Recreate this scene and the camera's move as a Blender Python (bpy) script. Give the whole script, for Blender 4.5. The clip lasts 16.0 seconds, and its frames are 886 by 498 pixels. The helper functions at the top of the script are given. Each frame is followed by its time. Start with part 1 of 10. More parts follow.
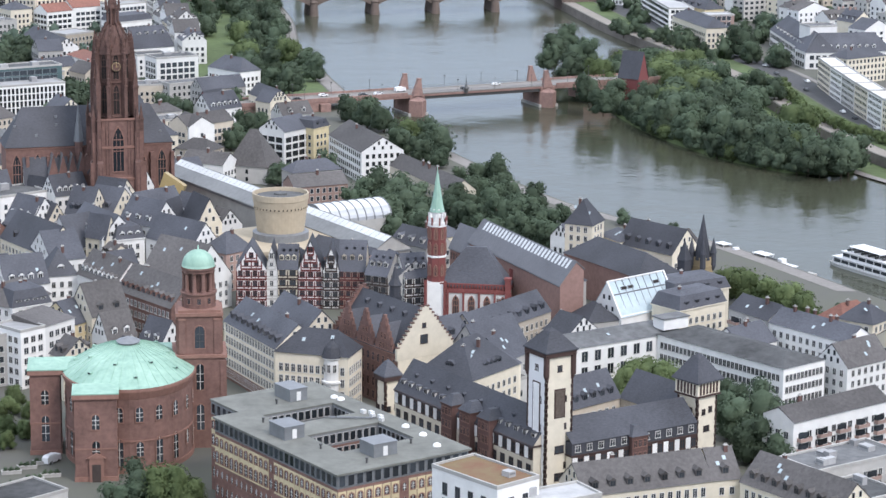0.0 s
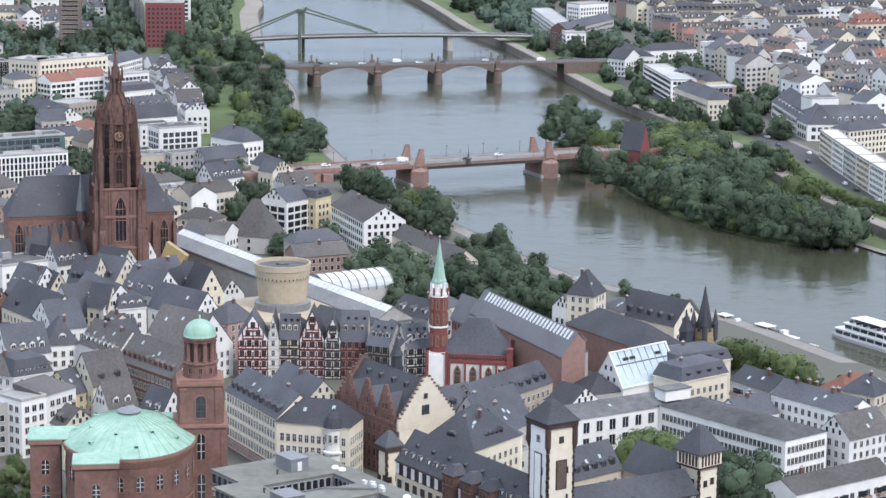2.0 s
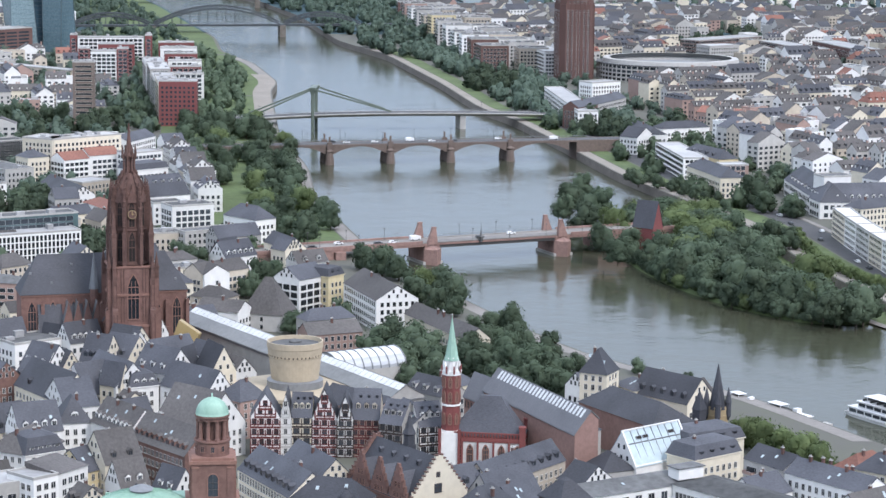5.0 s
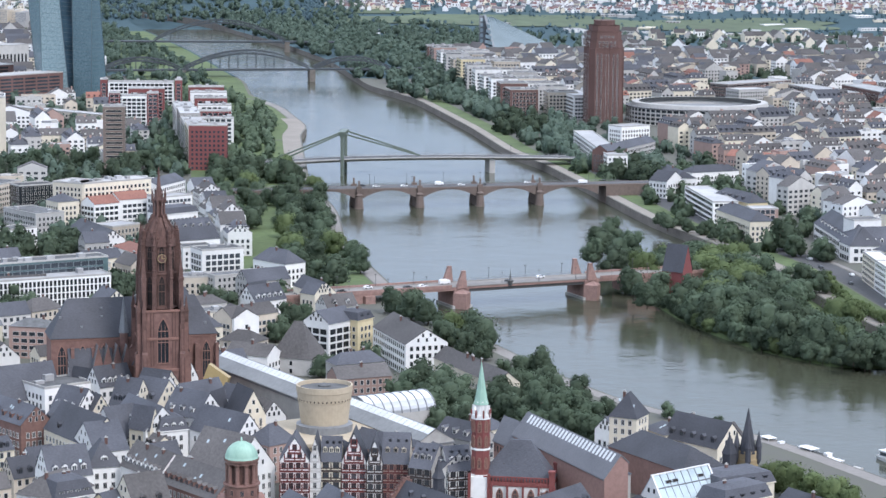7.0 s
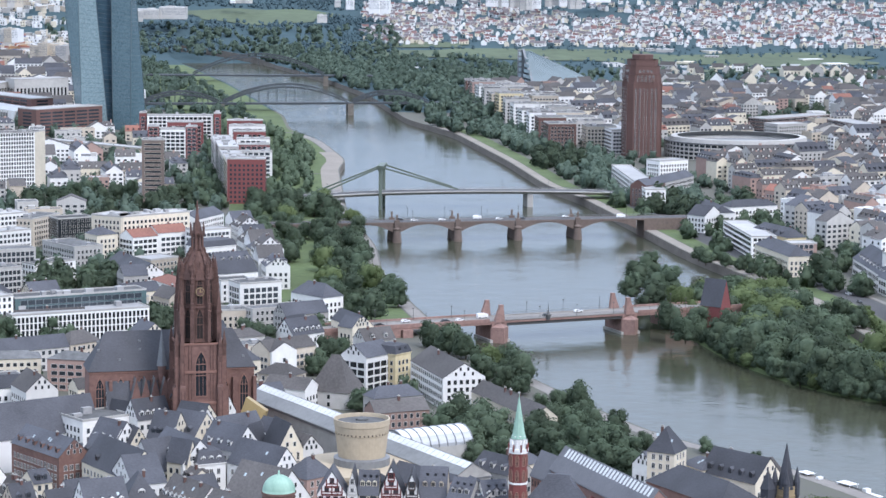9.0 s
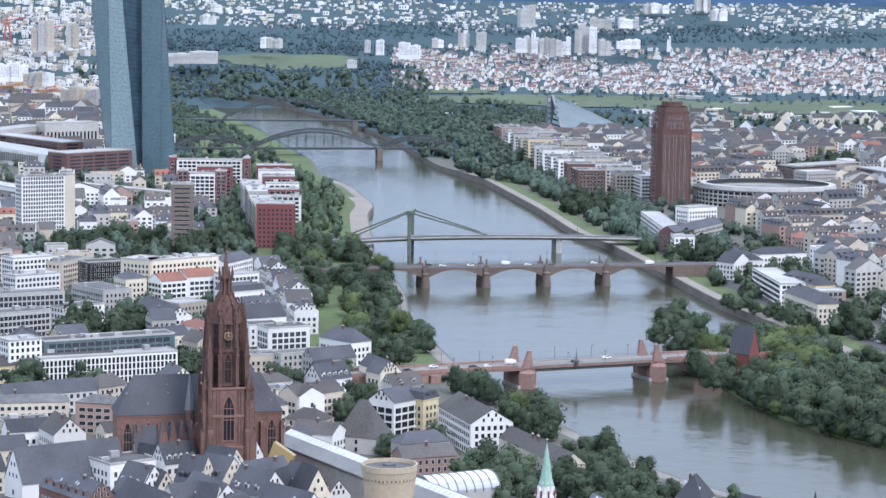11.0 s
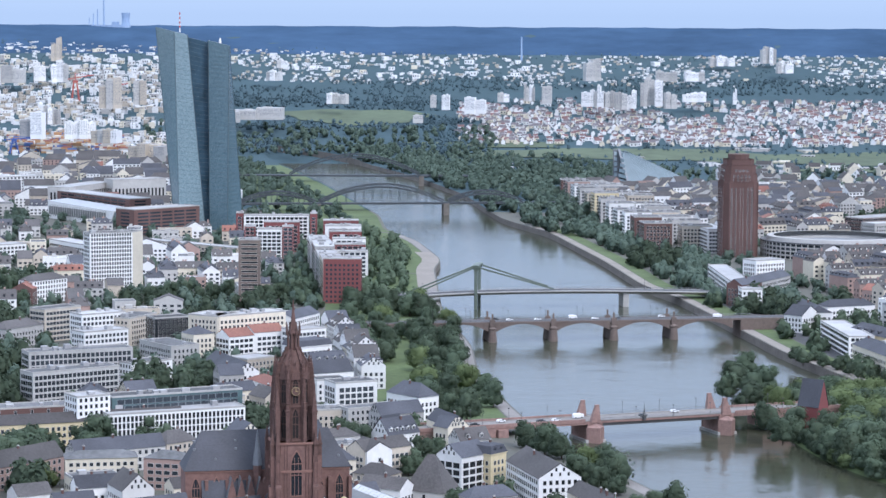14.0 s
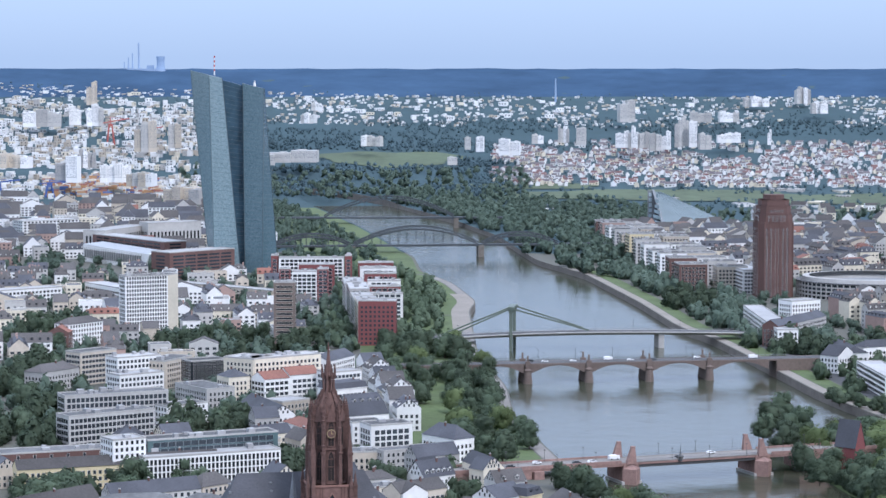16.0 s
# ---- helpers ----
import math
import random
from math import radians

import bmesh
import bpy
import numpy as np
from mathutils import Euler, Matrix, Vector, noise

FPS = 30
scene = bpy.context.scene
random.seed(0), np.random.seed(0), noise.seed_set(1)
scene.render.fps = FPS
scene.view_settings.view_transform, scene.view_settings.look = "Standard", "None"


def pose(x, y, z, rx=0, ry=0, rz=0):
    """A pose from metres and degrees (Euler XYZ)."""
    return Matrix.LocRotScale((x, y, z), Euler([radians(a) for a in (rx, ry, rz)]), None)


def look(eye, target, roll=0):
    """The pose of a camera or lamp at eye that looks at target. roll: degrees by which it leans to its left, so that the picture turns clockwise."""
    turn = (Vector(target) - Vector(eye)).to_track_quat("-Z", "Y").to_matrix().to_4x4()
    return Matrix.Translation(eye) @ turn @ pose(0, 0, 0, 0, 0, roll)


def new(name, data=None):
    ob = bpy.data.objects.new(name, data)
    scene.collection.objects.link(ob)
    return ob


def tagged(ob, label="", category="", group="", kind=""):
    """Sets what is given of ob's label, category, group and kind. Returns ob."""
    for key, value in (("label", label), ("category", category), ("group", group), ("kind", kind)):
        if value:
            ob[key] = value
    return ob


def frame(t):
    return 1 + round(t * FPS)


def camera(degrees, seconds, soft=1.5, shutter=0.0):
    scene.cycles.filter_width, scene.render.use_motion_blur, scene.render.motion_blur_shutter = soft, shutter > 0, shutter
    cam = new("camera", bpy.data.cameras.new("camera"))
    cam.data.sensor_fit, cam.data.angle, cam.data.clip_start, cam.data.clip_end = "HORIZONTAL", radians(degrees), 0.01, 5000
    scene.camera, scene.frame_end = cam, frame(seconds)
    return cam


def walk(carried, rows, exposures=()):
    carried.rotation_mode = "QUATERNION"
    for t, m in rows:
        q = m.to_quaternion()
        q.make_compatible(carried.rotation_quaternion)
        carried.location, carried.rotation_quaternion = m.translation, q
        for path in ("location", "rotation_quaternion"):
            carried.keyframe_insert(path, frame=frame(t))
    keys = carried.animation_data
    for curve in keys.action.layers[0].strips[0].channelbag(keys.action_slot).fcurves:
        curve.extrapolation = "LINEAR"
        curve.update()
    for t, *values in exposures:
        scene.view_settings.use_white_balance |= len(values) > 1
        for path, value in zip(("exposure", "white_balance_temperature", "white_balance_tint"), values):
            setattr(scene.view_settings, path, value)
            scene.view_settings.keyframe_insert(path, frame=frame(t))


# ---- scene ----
cam = camera(19.766, 16.0)
EYE = 198.0  # viewing platform of an office tower, metres above the street
# seconds, yaw, pitch, lean
TURNS = [
    (0.0, -0.000, -12.545, -0.509),
    (0.5, -0.067, -12.273, -0.564),
    (1.0, -0.073, -11.742, -0.591),
    (1.5, -0.047, -11.308, -0.635),
    (2.0, 0.060, -10.959, -0.685),
    (2.5, 0.117, -10.652, -0.569),
    (3.0, 0.170, -10.337, -0.637),
    (3.5, 0.187, -10.015, -0.667),
    (4.0, 0.214, -9.739, -0.705),
    (6.5, 0.835, -8.444, -0.455),
    (7.0, 1.048, -8.221, -0.501),
    (7.5, 1.304, -8.009, -0.465),
    (8.0, 1.544, -7.810, -0.530),
    (8.5, 1.763, -7.647, -0.587),
    (9.0, 1.916, -7.465, -0.532),
    (11.5, 2.871, -6.234, -0.833),
    (12.0, 3.207, -6.057, -0.842),
    (12.5, 3.426, -5.832, -0.772),
    (13.0, 3.635, -5.627, -0.650),
    (13.5, 3.831, -5.436, -0.493),
    (14.0, 4.097, -5.235, -0.303),
    (14.5, 4.327, -5.007, -0.283),
    (15.0, 4.545, -4.734, -0.256),
    (15.5, 4.708, -4.472, -0.019),
    (16.0, 4.887, -4.295, 0.000),
]
walk(cam, [(t, pose(0, 0, EYE, 90 + pitch, 0, yaw) @ pose(0, 0, 0, 0, 0, -lean)) for t, yaw, pitch, lean in TURNS],
     exposures=[(0.0, 0.82, 6590, 14), (4.0, 0.82, 6480, 14), (9.0, 0.86, 6230, 15), (12.5, 0.85, 6060, 16), (16.0, 0.70, 6000, 16)])

# ---- light ----
SUN_AZ, SUN_EL = 140.0, 46.0  # degrees to the right of the line of sight, and above the horizon
world = bpy.data.worlds.new("sky")
scene.world = world
world.use_nodes = True
wn = world.node_tree.nodes
wn.clear()
sky = wn.new("ShaderNodeTexSky")
sky.sky_type = "NISHITA"
sky.sun_disc = False
sky.sun_elevation = radians(SUN_EL)
sky.sun_rotation = radians(SUN_AZ)
sky.altitude = 200
sky.dust_density = 0.6
sky.air_density = 1.0
bg = wn.new("ShaderNodeBackground")
bg.inputs["Strength"].default_value = 1.27
wo = wn.new("ShaderNodeOutputWorld")
# a thin bright layer of cloud over the clear sky: paler blue low down, brighter overhead
tc = wn.new("ShaderNodeTexCoord")
sx = wn.new("ShaderNodeSeparateXYZ")
cloud = wn.new("ShaderNodeValToRGB")
cloud.color_ramp.elements[0].position = 0.0
cloud.color_ramp.elements[0].color = (0.205, 0.290, 0.420, 1)
cloud.color_ramp.elements[1].position = 1.0
cloud.color_ramp.elements[1].color = (0.76, 0.86, 1.0, 1)
for at_, col_ in ((0.035, (0.262, 0.356, 0.492, 1)), (0.25, (0.50, 0.59, 0.73, 1))):
    e_ = cloud.color_ramp.elements.new(at_)
    e_.color = col_
dim = wn.new("ShaderNodeMixRGB")
dim.blend_type = "MULTIPLY"
dim.inputs[0].default_value = 1.0
dim.inputs[2].default_value = (0.06, 0.06, 0.06, 1)
mixs = wn.new("ShaderNodeMixRGB")
mixs.inputs[0].default_value = 0.88
wl = world.node_tree.links
wl.new(tc.outputs["Generated"], sx.inputs[0])
wl.new(sx.outputs["Z"], cloud.inputs[0])
wl.new(sky.outputs[0], dim.inputs[1])
wl.new(dim.outputs[0], mixs.inputs[1])
wl.new(cloud.outputs[0], mixs.inputs[2])
wl.new(mixs.outputs[0], bg.inputs[0])
wl.new(bg.outputs[0], wo.inputs[0])
sun = new("sun", bpy.data.lights.new("sun", "SUN"))
sun.data.energy = 1.3
sun.data.angle = radians(14)
sun.data.color = (1.0, 0.965, 0.93)
sa, se = radians(SUN_AZ), radians(SUN_EL)
sun.matrix_world = look((math.sin(sa) * math.cos(se) * 900, math.cos(sa) * math.cos(se) * 900, math.sin(se) * 900), (0, 0, 0))


# ---- materials ----
MATS = {}


def mat(name, col, rough=0.8, metal=0.0, var=0.25, scale=0.6, big=0.05, bump=0.0, obj_var=0.0, alt=None, stretch=(1, 1, 1), spec=0.5):
    """A surface with fine grain and broad stains, in metres of the world; obj_var shifts it from object to object."""
    m = bpy.data.materials.new(name)
    m.use_nodes = True
    nt = m.node_tree
    n, l = nt.nodes, nt.links
    b = n["Principled BSDF"]
    b.inputs["Roughness"].default_value = rough
    b.inputs["Metallic"].default_value = metal
    b.inputs["Specular IOR Level"].default_value = spec
    geo = n.new("ShaderNodeNewGeometry")
    mp = n.new("ShaderNodeMapping")
    mp.inputs["Scale"].default_value = stretch
    l.new(geo.outputs["Position"], mp.inputs[0])
    n1 = n.new("ShaderNodeTexNoise")
    n1.inputs["Scale"].default_value = scale
    n1.inputs["Detail"].default_value = 5
    n1.inputs["Roughness"].default_value = 0.65
    n2 = n.new("ShaderNodeTexNoise")
    n2.inputs["Scale"].default_value = big
    n2.inputs["Detail"].default_value = 3
    l.new(mp.outputs[0], n1.inputs["Vector"])
    l.new(geo.outputs["Position"], n2.inputs["Vector"])
    mul = n.new("ShaderNodeMath")
    mul.operation = "MULTIPLY_ADD"
    mul.inputs[1].default_value = 0.55
    l.new(n1.outputs["Fac"], mul.inputs[0])
    m2 = n.new("ShaderNodeMath")
    m2.operation = "MULTIPLY"
    m2.inputs[1].default_value = 0.45
    l.new(n2.outputs["Fac"], m2.inputs[0])
    l.new(m2.outputs[0], mul.inputs[2])
    ramp = n.new("ShaderNodeValToRGB")
    c0 = [max(0, c * (1 - var)) for c in col]
    c1 = list(alt) if alt else [min(1, c * (1 + var)) for c in col]
    ramp.color_ramp.elements[0].position = 0.32
    ramp.color_ramp.elements[1].position = 0.68
    ramp.color_ramp.elements[0].color = (*c0, 1)
    ramp.color_ramp.elements[1].color = (*c1, 1)
    l.new(mul.outputs[0], ramp.inputs[0])
    last = ramp.outputs[0]
    if obj_var:
        oi = n.new("ShaderNodeObjectInfo")
        mr = n.new("ShaderNodeMapRange")
        mr.inputs["To Min"].default_value = 1 - obj_var
        mr.inputs["To Max"].default_value = 1 + obj_var
        l.new(oi.outputs["Random"], mr.inputs[0])
        hs = n.new("ShaderNodeHueSaturation")
        l.new(mr.outputs[0], hs.inputs["Value"])
        l.new(last, hs.inputs["Color"])
        last = hs.outputs[0]
    l.new(last, b.inputs["Base Color"])
    if bump:
        bp = n.new("ShaderNodeBump")
        bp.inputs["Strength"].default_value = bump
        bp.inputs["Distance"].default_value = 0.1
        l.new(n1.outputs["Fac"], bp.inputs["Height"])
        l.new(bp.outputs[0], b.inputs["Normal"])
    MATS[name] = m
    return m


SLATE = mat("slate", (0.070, 0.073, 0.085), 0.6, var=0.35, scale=1.2, big=0.08, bump=0.3, obj_var=0.3, stretch=(1, 1, 3), spec=0.25)
SLATE_BROWN = mat("weathered_slate", (0.092, 0.086, 0.084), 0.7, var=0.35, scale=1.0, bump=0.3, obj_var=0.3, spec=0.25)
TILE_RED = mat("red_roof_tile", (0.215, 0.095, 0.07), 0.8, var=0.35, scale=1.0, obj_var=0.25)
ROOF_FLAT = mat("roofing_felt", (0.12, 0.123, 0.125), 0.9, var=0.4, scale=0.35, big=0.06, obj_var=0.35, spec=0.1)
ROOF_LIGHT = mat("pale_roof_sheet", (0.36, 0.36, 0.36), 0.7, var=0.25, scale=0.3, obj_var=0.2)
ROOF_WHITE = mat("white_roof_sheet", (0.62, 0.62, 0.61), 0.7, var=0.15, scale=0.3, obj_var=0.1)
WHITE = mat("white_render", (0.74, 0.735, 0.715), 0.85, var=0.10, scale=0.4, obj_var=0.12)
CREAM = mat("cream_render", (0.68, 0.62, 0.50), 0.85, var=0.12, scale=0.4, obj_var=0.12)
YELLOW = mat("yellow_render", (0.60, 0.51, 0.32), 0.85, var=0.14, scale=0.4, obj_var=0.1)
GREY = mat("grey_render", (0.45, 0.44, 0.42), 0.85, var=0.15, scale=0.4, obj_var=0.2)
BEIGE = mat("beige_render", (0.50, 0.44, 0.36), 0.85, var=0.15, scale=0.4, obj_var=0.2)
PINK = mat("pink_render", (0.36, 0.25, 0.215), 0.85, var=0.15, scale=0.4, obj_var=0.2)
BRICK = mat("brown_brick", (0.13, 0.072, 0.062), 0.85, var=0.25, scale=1.5, bump=0.2, obj_var=0.15)
BRICK_RED = mat("red_clinker_brick", (0.20, 0.062, 0.06), 0.8, var=0.2, scale=1.5, obj_var=0.1)
SANDSTONE = mat("red_sandstone", (0.185, 0.104, 0.086), 0.85, var=0.35, scale=0.7, big=0.12, bump=0.3)
SAND_DARK = mat("weathered_sandstone", (0.12, 0.068, 0.056), 0.9, var=0.45, scale=0.8, big=0.15, bump=0.4)
SAND_TRIM = mat("dressed_red_stone", (0.25, 0.135, 0.105), 0.8, var=0.25, scale=0.8)
COPPER = mat("green_copper", (0.24, 0.42, 0.33), 0.7, var=0.25, scale=0.5, big=0.1, alt=(0.36, 0.54, 0.44), stretch=(1, 1, 0.4))
LEAD = mat("lead_sheet", (0.22, 0.23, 0.24), 0.5, metal=0.3, var=0.2)
GLASS = mat("window_glass", (0.035, 0.042, 0.05), 0.08, var=0.4, scale=0.5, obj_var=0.5)
GLASS_LIGHT = mat("skylight_glass", (0.42, 0.50, 0.53), 0.15, var=0.2, scale=0.3)
FRAME = mat("window_frame_paint", (0.62, 0.61, 0.58), 0.6, var=0.08)
FRAME_DARK = mat("dark_frame", (0.07, 0.07, 0.07), 0.5, var=0.1)
TIMBER_RED = mat("red_timber", (0.13, 0.035, 0.032), 0.8, var=0.3)
TIMBER = mat("dark_timber", (0.055, 0.04, 0.035), 0.8, var=0.3)
ASPHALT = mat("asphalt", (0.075, 0.075, 0.078), 0.9, var=0.25, scale=0.5, obj_var=0.1)
PAVING = mat("paving", (0.22, 0.205, 0.19), 0.9, var=0.2, scale=0.5)
GRAVEL = mat("gravel_path", (0.25, 0.225, 0.195), 0.95, var=0.2, scale=0.5)
CONCRETE = mat("concrete", (0.40, 0.39, 0.37), 0.85, var=0.2, scale=0.3)
QUAY = mat("quay_stone", (0.155, 0.138, 0.12), 0.9, var=0.3, scale=0.3)
GRASS = mat("grass", (0.085, 0.12, 0.045), 0.95, var=0.35, scale=0.25, big=0.03)
FAR_WHITE = mat("bright_white_render", (0.76, 0.76, 0.755), 0.85, var=0.06, scale=0.1, obj_var=0.08)
MUSEUM = mat("museum_brick", (0.27, 0.165, 0.14), 0.85, var=0.2, scale=0.8, big=0.1)
PIER = mat("dark_pier_stone", (0.15, 0.115, 0.098), 0.9, var=0.3, scale=0.5)
SEDUM = mat("sedum_roof", (0.25, 0.115, 0.07), 0.95, var=0.3, scale=0.35, big=0.12, alt=(0.19, 0.155, 0.08))
FIELD = mat("meadow", (0.082, 0.110, 0.064), 0.95, var=0.3, scale=0.05, big=0.008)
def leaf_mat(name, dark, light, obj_var, scale=0.3):
    """Leaves in the sun's and the sky's light: part of it goes through them."""
    m = mat(name, dark, 0.8, var=0.2, scale=scale, big=0.06, obj_var=obj_var, alt=light, spec=0.15)
    n, l = m.node_tree.nodes, m.node_tree.links
    b = n["Principled BSDF"]
    col = b.inputs["Base Color"].links[0].from_socket
    tr = n.new("ShaderNodeBsdfTranslucent")
    l.new(col, tr.inputs["Color"])
    mx = n.new("ShaderNodeMixShader")
    mx.inputs[0].default_value = 0.3
    l.new(b.outputs[0], mx.inputs[1])
    l.new(tr.outputs[0], mx.inputs[2])
    l.new(mx.outputs[0], n["Material Output"].inputs["Surface"])
    return m


LEAF = leaf_mat("foliage", (0.064, 0.098, 0.062), (0.130, 0.172, 0.114), 0.28)
# paler, cooler leaves for trees further off, some haze painted into them
LEAF_HAZED = leaf_mat("grey_green_foliage", (0.088, 0.134, 0.104), (0.150, 0.202, 0.156), 0.1, 0.12)
LEAF_LIGHT = leaf_mat("light_foliage", (0.092, 0.130, 0.055), (0.165, 0.212, 0.098), 0.2)
VOID = mat("dark_opening", (0.022, 0.018, 0.017), 0.9, var=0.3)
BARK = mat("bark", (0.09, 0.07, 0.05), 0.9, var=0.3)
GREEN_GLASS = mat("green_facade_glass", (0.095, 0.145, 0.15), 0.12, var=0.35, scale=0.15)
DARK_STEEL = mat("weathered_dark_steel", (0.07, 0.08, 0.088), 0.8, var=0.2, spec=0.2)
STEEL_GREEN = mat("green_steel", (0.125, 0.155, 0.125), 0.5, metal=0.2, var=0.15)
STEEL = mat("grey_steel", (0.25, 0.26, 0.27), 0.45, metal=0.5, var=0.15)
METAL_ROOF = mat("standing_seam_metal", (0.45, 0.46, 0.47), 0.35, metal=0.5, var=0.15, scale=0.3)
GOLD = mat("gold_panel", (0.43, 0.32, 0.15), 0.45, metal=0.3, var=0.12)
CAR_WHITE = mat("white_car_paint", (0.75, 0.75, 0.75), 0.3, var=0.05)
CAR_DARK = mat("dark_car_paint", (0.05, 0.055, 0.06), 0.3, var=0.1, obj_var=0.5)
CAR_RED = mat("red_car_paint", (0.45, 0.04, 0.03), 0.3, var=0.05)
RUBBER = mat("rubber", (0.03, 0.03, 0.03), 0.9)
# far leaves and land: blue haze is mixed into both base colours
HAZED_LEAF = mat("far_foliage", (0.076, 0.120, 0.138), 0.9, var=0.35, scale=0.05, big=0.01, spec=0.1)
HAZED_GROUND = mat("far_green_land", (0.080, 0.126, 0.140), 1.0, var=0.35, scale=0.06, big=0.008, alt=(0.064, 0.106, 0.122), spec=0.1)
# window and tile colours of the far town, paled by painted-in haze
FAR_GLAZING = mat("distant_window", (0.16, 0.18, 0.21), 0.6, var=0.2)
FAR_TILE = mat("distant_red_tile", (0.17, 0.098, 0.092), 0.9, var=0.3, scale=0.05)
FAR_SLATE = mat("distant_grey_tile", (0.15, 0.135, 0.14), 0.9, var=0.3, scale=0.05)
BROWN_CLAD = mat("brown_cladding", (0.185, 0.145, 0.125), 0.8, var=0.2, scale=0.4)
# forest green shifted to blue: the haze of distance is in this colour
HAZED_FOREST = mat("distant_forest", (0.05, 0.09, 0.15), 1.0, var=0.25, scale=0.012, big=0.004, spec=0.0)


def water_material():
    m = bpy.data.materials.new("river_water")
    m.use_nodes = True
    nt = m.node_tree
    n, l = nt.nodes, nt.links
    b = n["Principled BSDF"]
    b.inputs["Base Color"].default_value = (0.056, 0.060, 0.040, 1)
    b.inputs["Roughness"].default_value = 0.12
    b.inputs["IOR"].default_value = 1.33
    b.inputs["Specular IOR Level"].default_value = 0.4
    geo = n.new("ShaderNodeNewGeometry")
    hs = []
    for s, d in ((0.35, 4), (0.045, 3)):
        t = n.new("ShaderNodeTexNoise")
        t.inputs["Scale"].default_value = s
        t.inputs["Detail"].default_value = d
        l.new(geo.outputs["Position"], t.inputs["Vector"])
        hs.append(t)
    mx = n.new("ShaderNodeMath")
    mx.operation = "MULTIPLY_ADD"
    mx.inputs[1].default_value = 4.0
    l.new(hs[1].outputs["Fac"], mx.inputs[0])
    l.new(hs[0].outputs["Fac"], mx.inputs[2])
    bp = n.new("ShaderNodeBump")
    bp.inputs["Strength"].default_value = 0.35
    bp.inputs["Distance"].default_value = 0.35
    l.new(mx.outputs[0], bp.inputs["Height"])
    l.new(bp.outputs[0], b.inputs["Normal"])
    return m


WATER = water_material()


def ground_material():
    """Streets and yards near the old town, greener with distance."""
    m = mat("city_ground", (0.15, 0.145, 0.135), 0.95, var=0.3, scale=0.1, big=0.02, alt=(0.11, 0.115, 0.085))
    return m


GROUND = ground_material()


# ---- builders ----
class MB:
    """Collects faces for one mesh."""

    def __init__(self):
        self.v, self.f, self.m = [], [], []

    def add(self, verts, faces, mi=0):
        k = len(self.v)
        self.v += [tuple(p) for p in verts]
        self.f += [tuple(k + i for i in f) for f in faces]
        self.m += [mi] * len(faces) if isinstance(mi, int) else list(mi)
        return self

    def prism(self, pts, z0, z1, mi=0, top=None, bottom=False):
        n = len(pts)
        v = [(x, y, z0) for x, y in pts] + [(x, y, z1) for x, y in pts]
        f = [(i, (i + 1) % n, n + (i + 1) % n, n + i) for i in range(n)]
        ms = [mi] * n
        if top is not False:
            f.append(tuple(range(n, 2 * n)))
            ms.append(mi if top is None else top)
        if bottom:
            f.append(tuple(reversed(range(n))))
            ms.append(mi)
        return self.add(v, f, ms)

    def box(self, cx, cy, z0, sx, sy, sz, mi=0, rot=0.0, top=None, bottom=True):
        c, s = math.cos(radians(rot)), math.sin(radians(rot))
        pts = [(cx + a * sx / 2 * c - b * sy / 2 * s, cy + a * sx / 2 * s + b * sy / 2 * c) for a, b in ((-1, -1), (1, -1), (1, 1), (-1, 1))]
        return self.prism(pts, z0, z0 + sz, mi, top, bottom)

    def cone(self, pts, z0, apex, mi=0):
        n = len(pts)
        return self.add([(x, y, z0) for x, y in pts] + [apex], [(i, (i + 1) % n, n) for i in range(n)], mi)

    def taper(self, pts0, z0, pts1, z1, mi=0, top=None):
        n = len(pts0)
        f = [(i, (i + 1) % n, n + (i + 1) % n, n + i) for i in range(n)]
        ms = [mi] * n
        if top is not None:
            f.append(tuple(range(n, 2 * n)))
            ms.append(top)
        return self.add([(x, y, z0) for x, y in pts0] + [(x, y, z1) for x, y in pts1], f, ms)

    def lathe(self, prof, n=24, cx=0.0, cy=0.0, mi=0, sx=1.0, sy=1.0, cap=True):
        v, f = [], []
        for r, z in prof:
            v += [(cx + sx * r * math.cos(2 * math.pi * i / n), cy + sy * r * math.sin(2 * math.pi * i / n), z) for i in range(n)]
        for k in range(len(prof) - 1):
            f += [(k * n + i, k * n + (i + 1) % n, (k + 1) * n + (i + 1) % n, (k + 1) * n + i) for i in range(n)]
        if cap:
            f.append(tuple((len(prof) - 1) * n + i for i in range(n)))
        return self.add(v, f, mi)

    def beam(self, a, b, w, h=None, mi=0):
        a, b = Vector(a), Vector(b)
        h = h or w
        d = (b - a).normalized()
        s = d.cross(Vector((0, 0, 1)))
        s = (s.normalized() if s.length > 1e-4 else Vector((1, 0, 0))) * w / 2
        u = s.cross(d).normalized() * h / 2
        v = [p + i * s + j * u for p in (a, b) for i, j in ((-1, -1), (1, -1), (1, 1), (-1, 1))]
        return self.add(v, [(0, 1, 5, 4), (1, 2, 6, 5), (2, 3, 7, 6), (3, 0, 4, 7), (3, 2, 1, 0), (4, 5, 6, 7)], mi)

    def mesh(self, name, mats, smooth=False):
        me = bpy.data.meshes.new(name)
        me.from_pydata(self.v, [], self.f)
        for m in mats if isinstance(mats, (list, tuple)) else [mats]:
            me.materials.append(m)
        me.polygons.foreach_set("material_index", self.m)
        if smooth:
            me.polygons.foreach_set("use_smooth", [True] * len(self.f))
        me.update()
        return me

    def obj(self, name, mats, parent=None, at=None, label="", smooth=False, kind=""):
        ob = new(name, self.mesh(name, mats, smooth))
        if parent:
            ob.parent = parent
        if at is not None:
            ob.matrix_basis = at
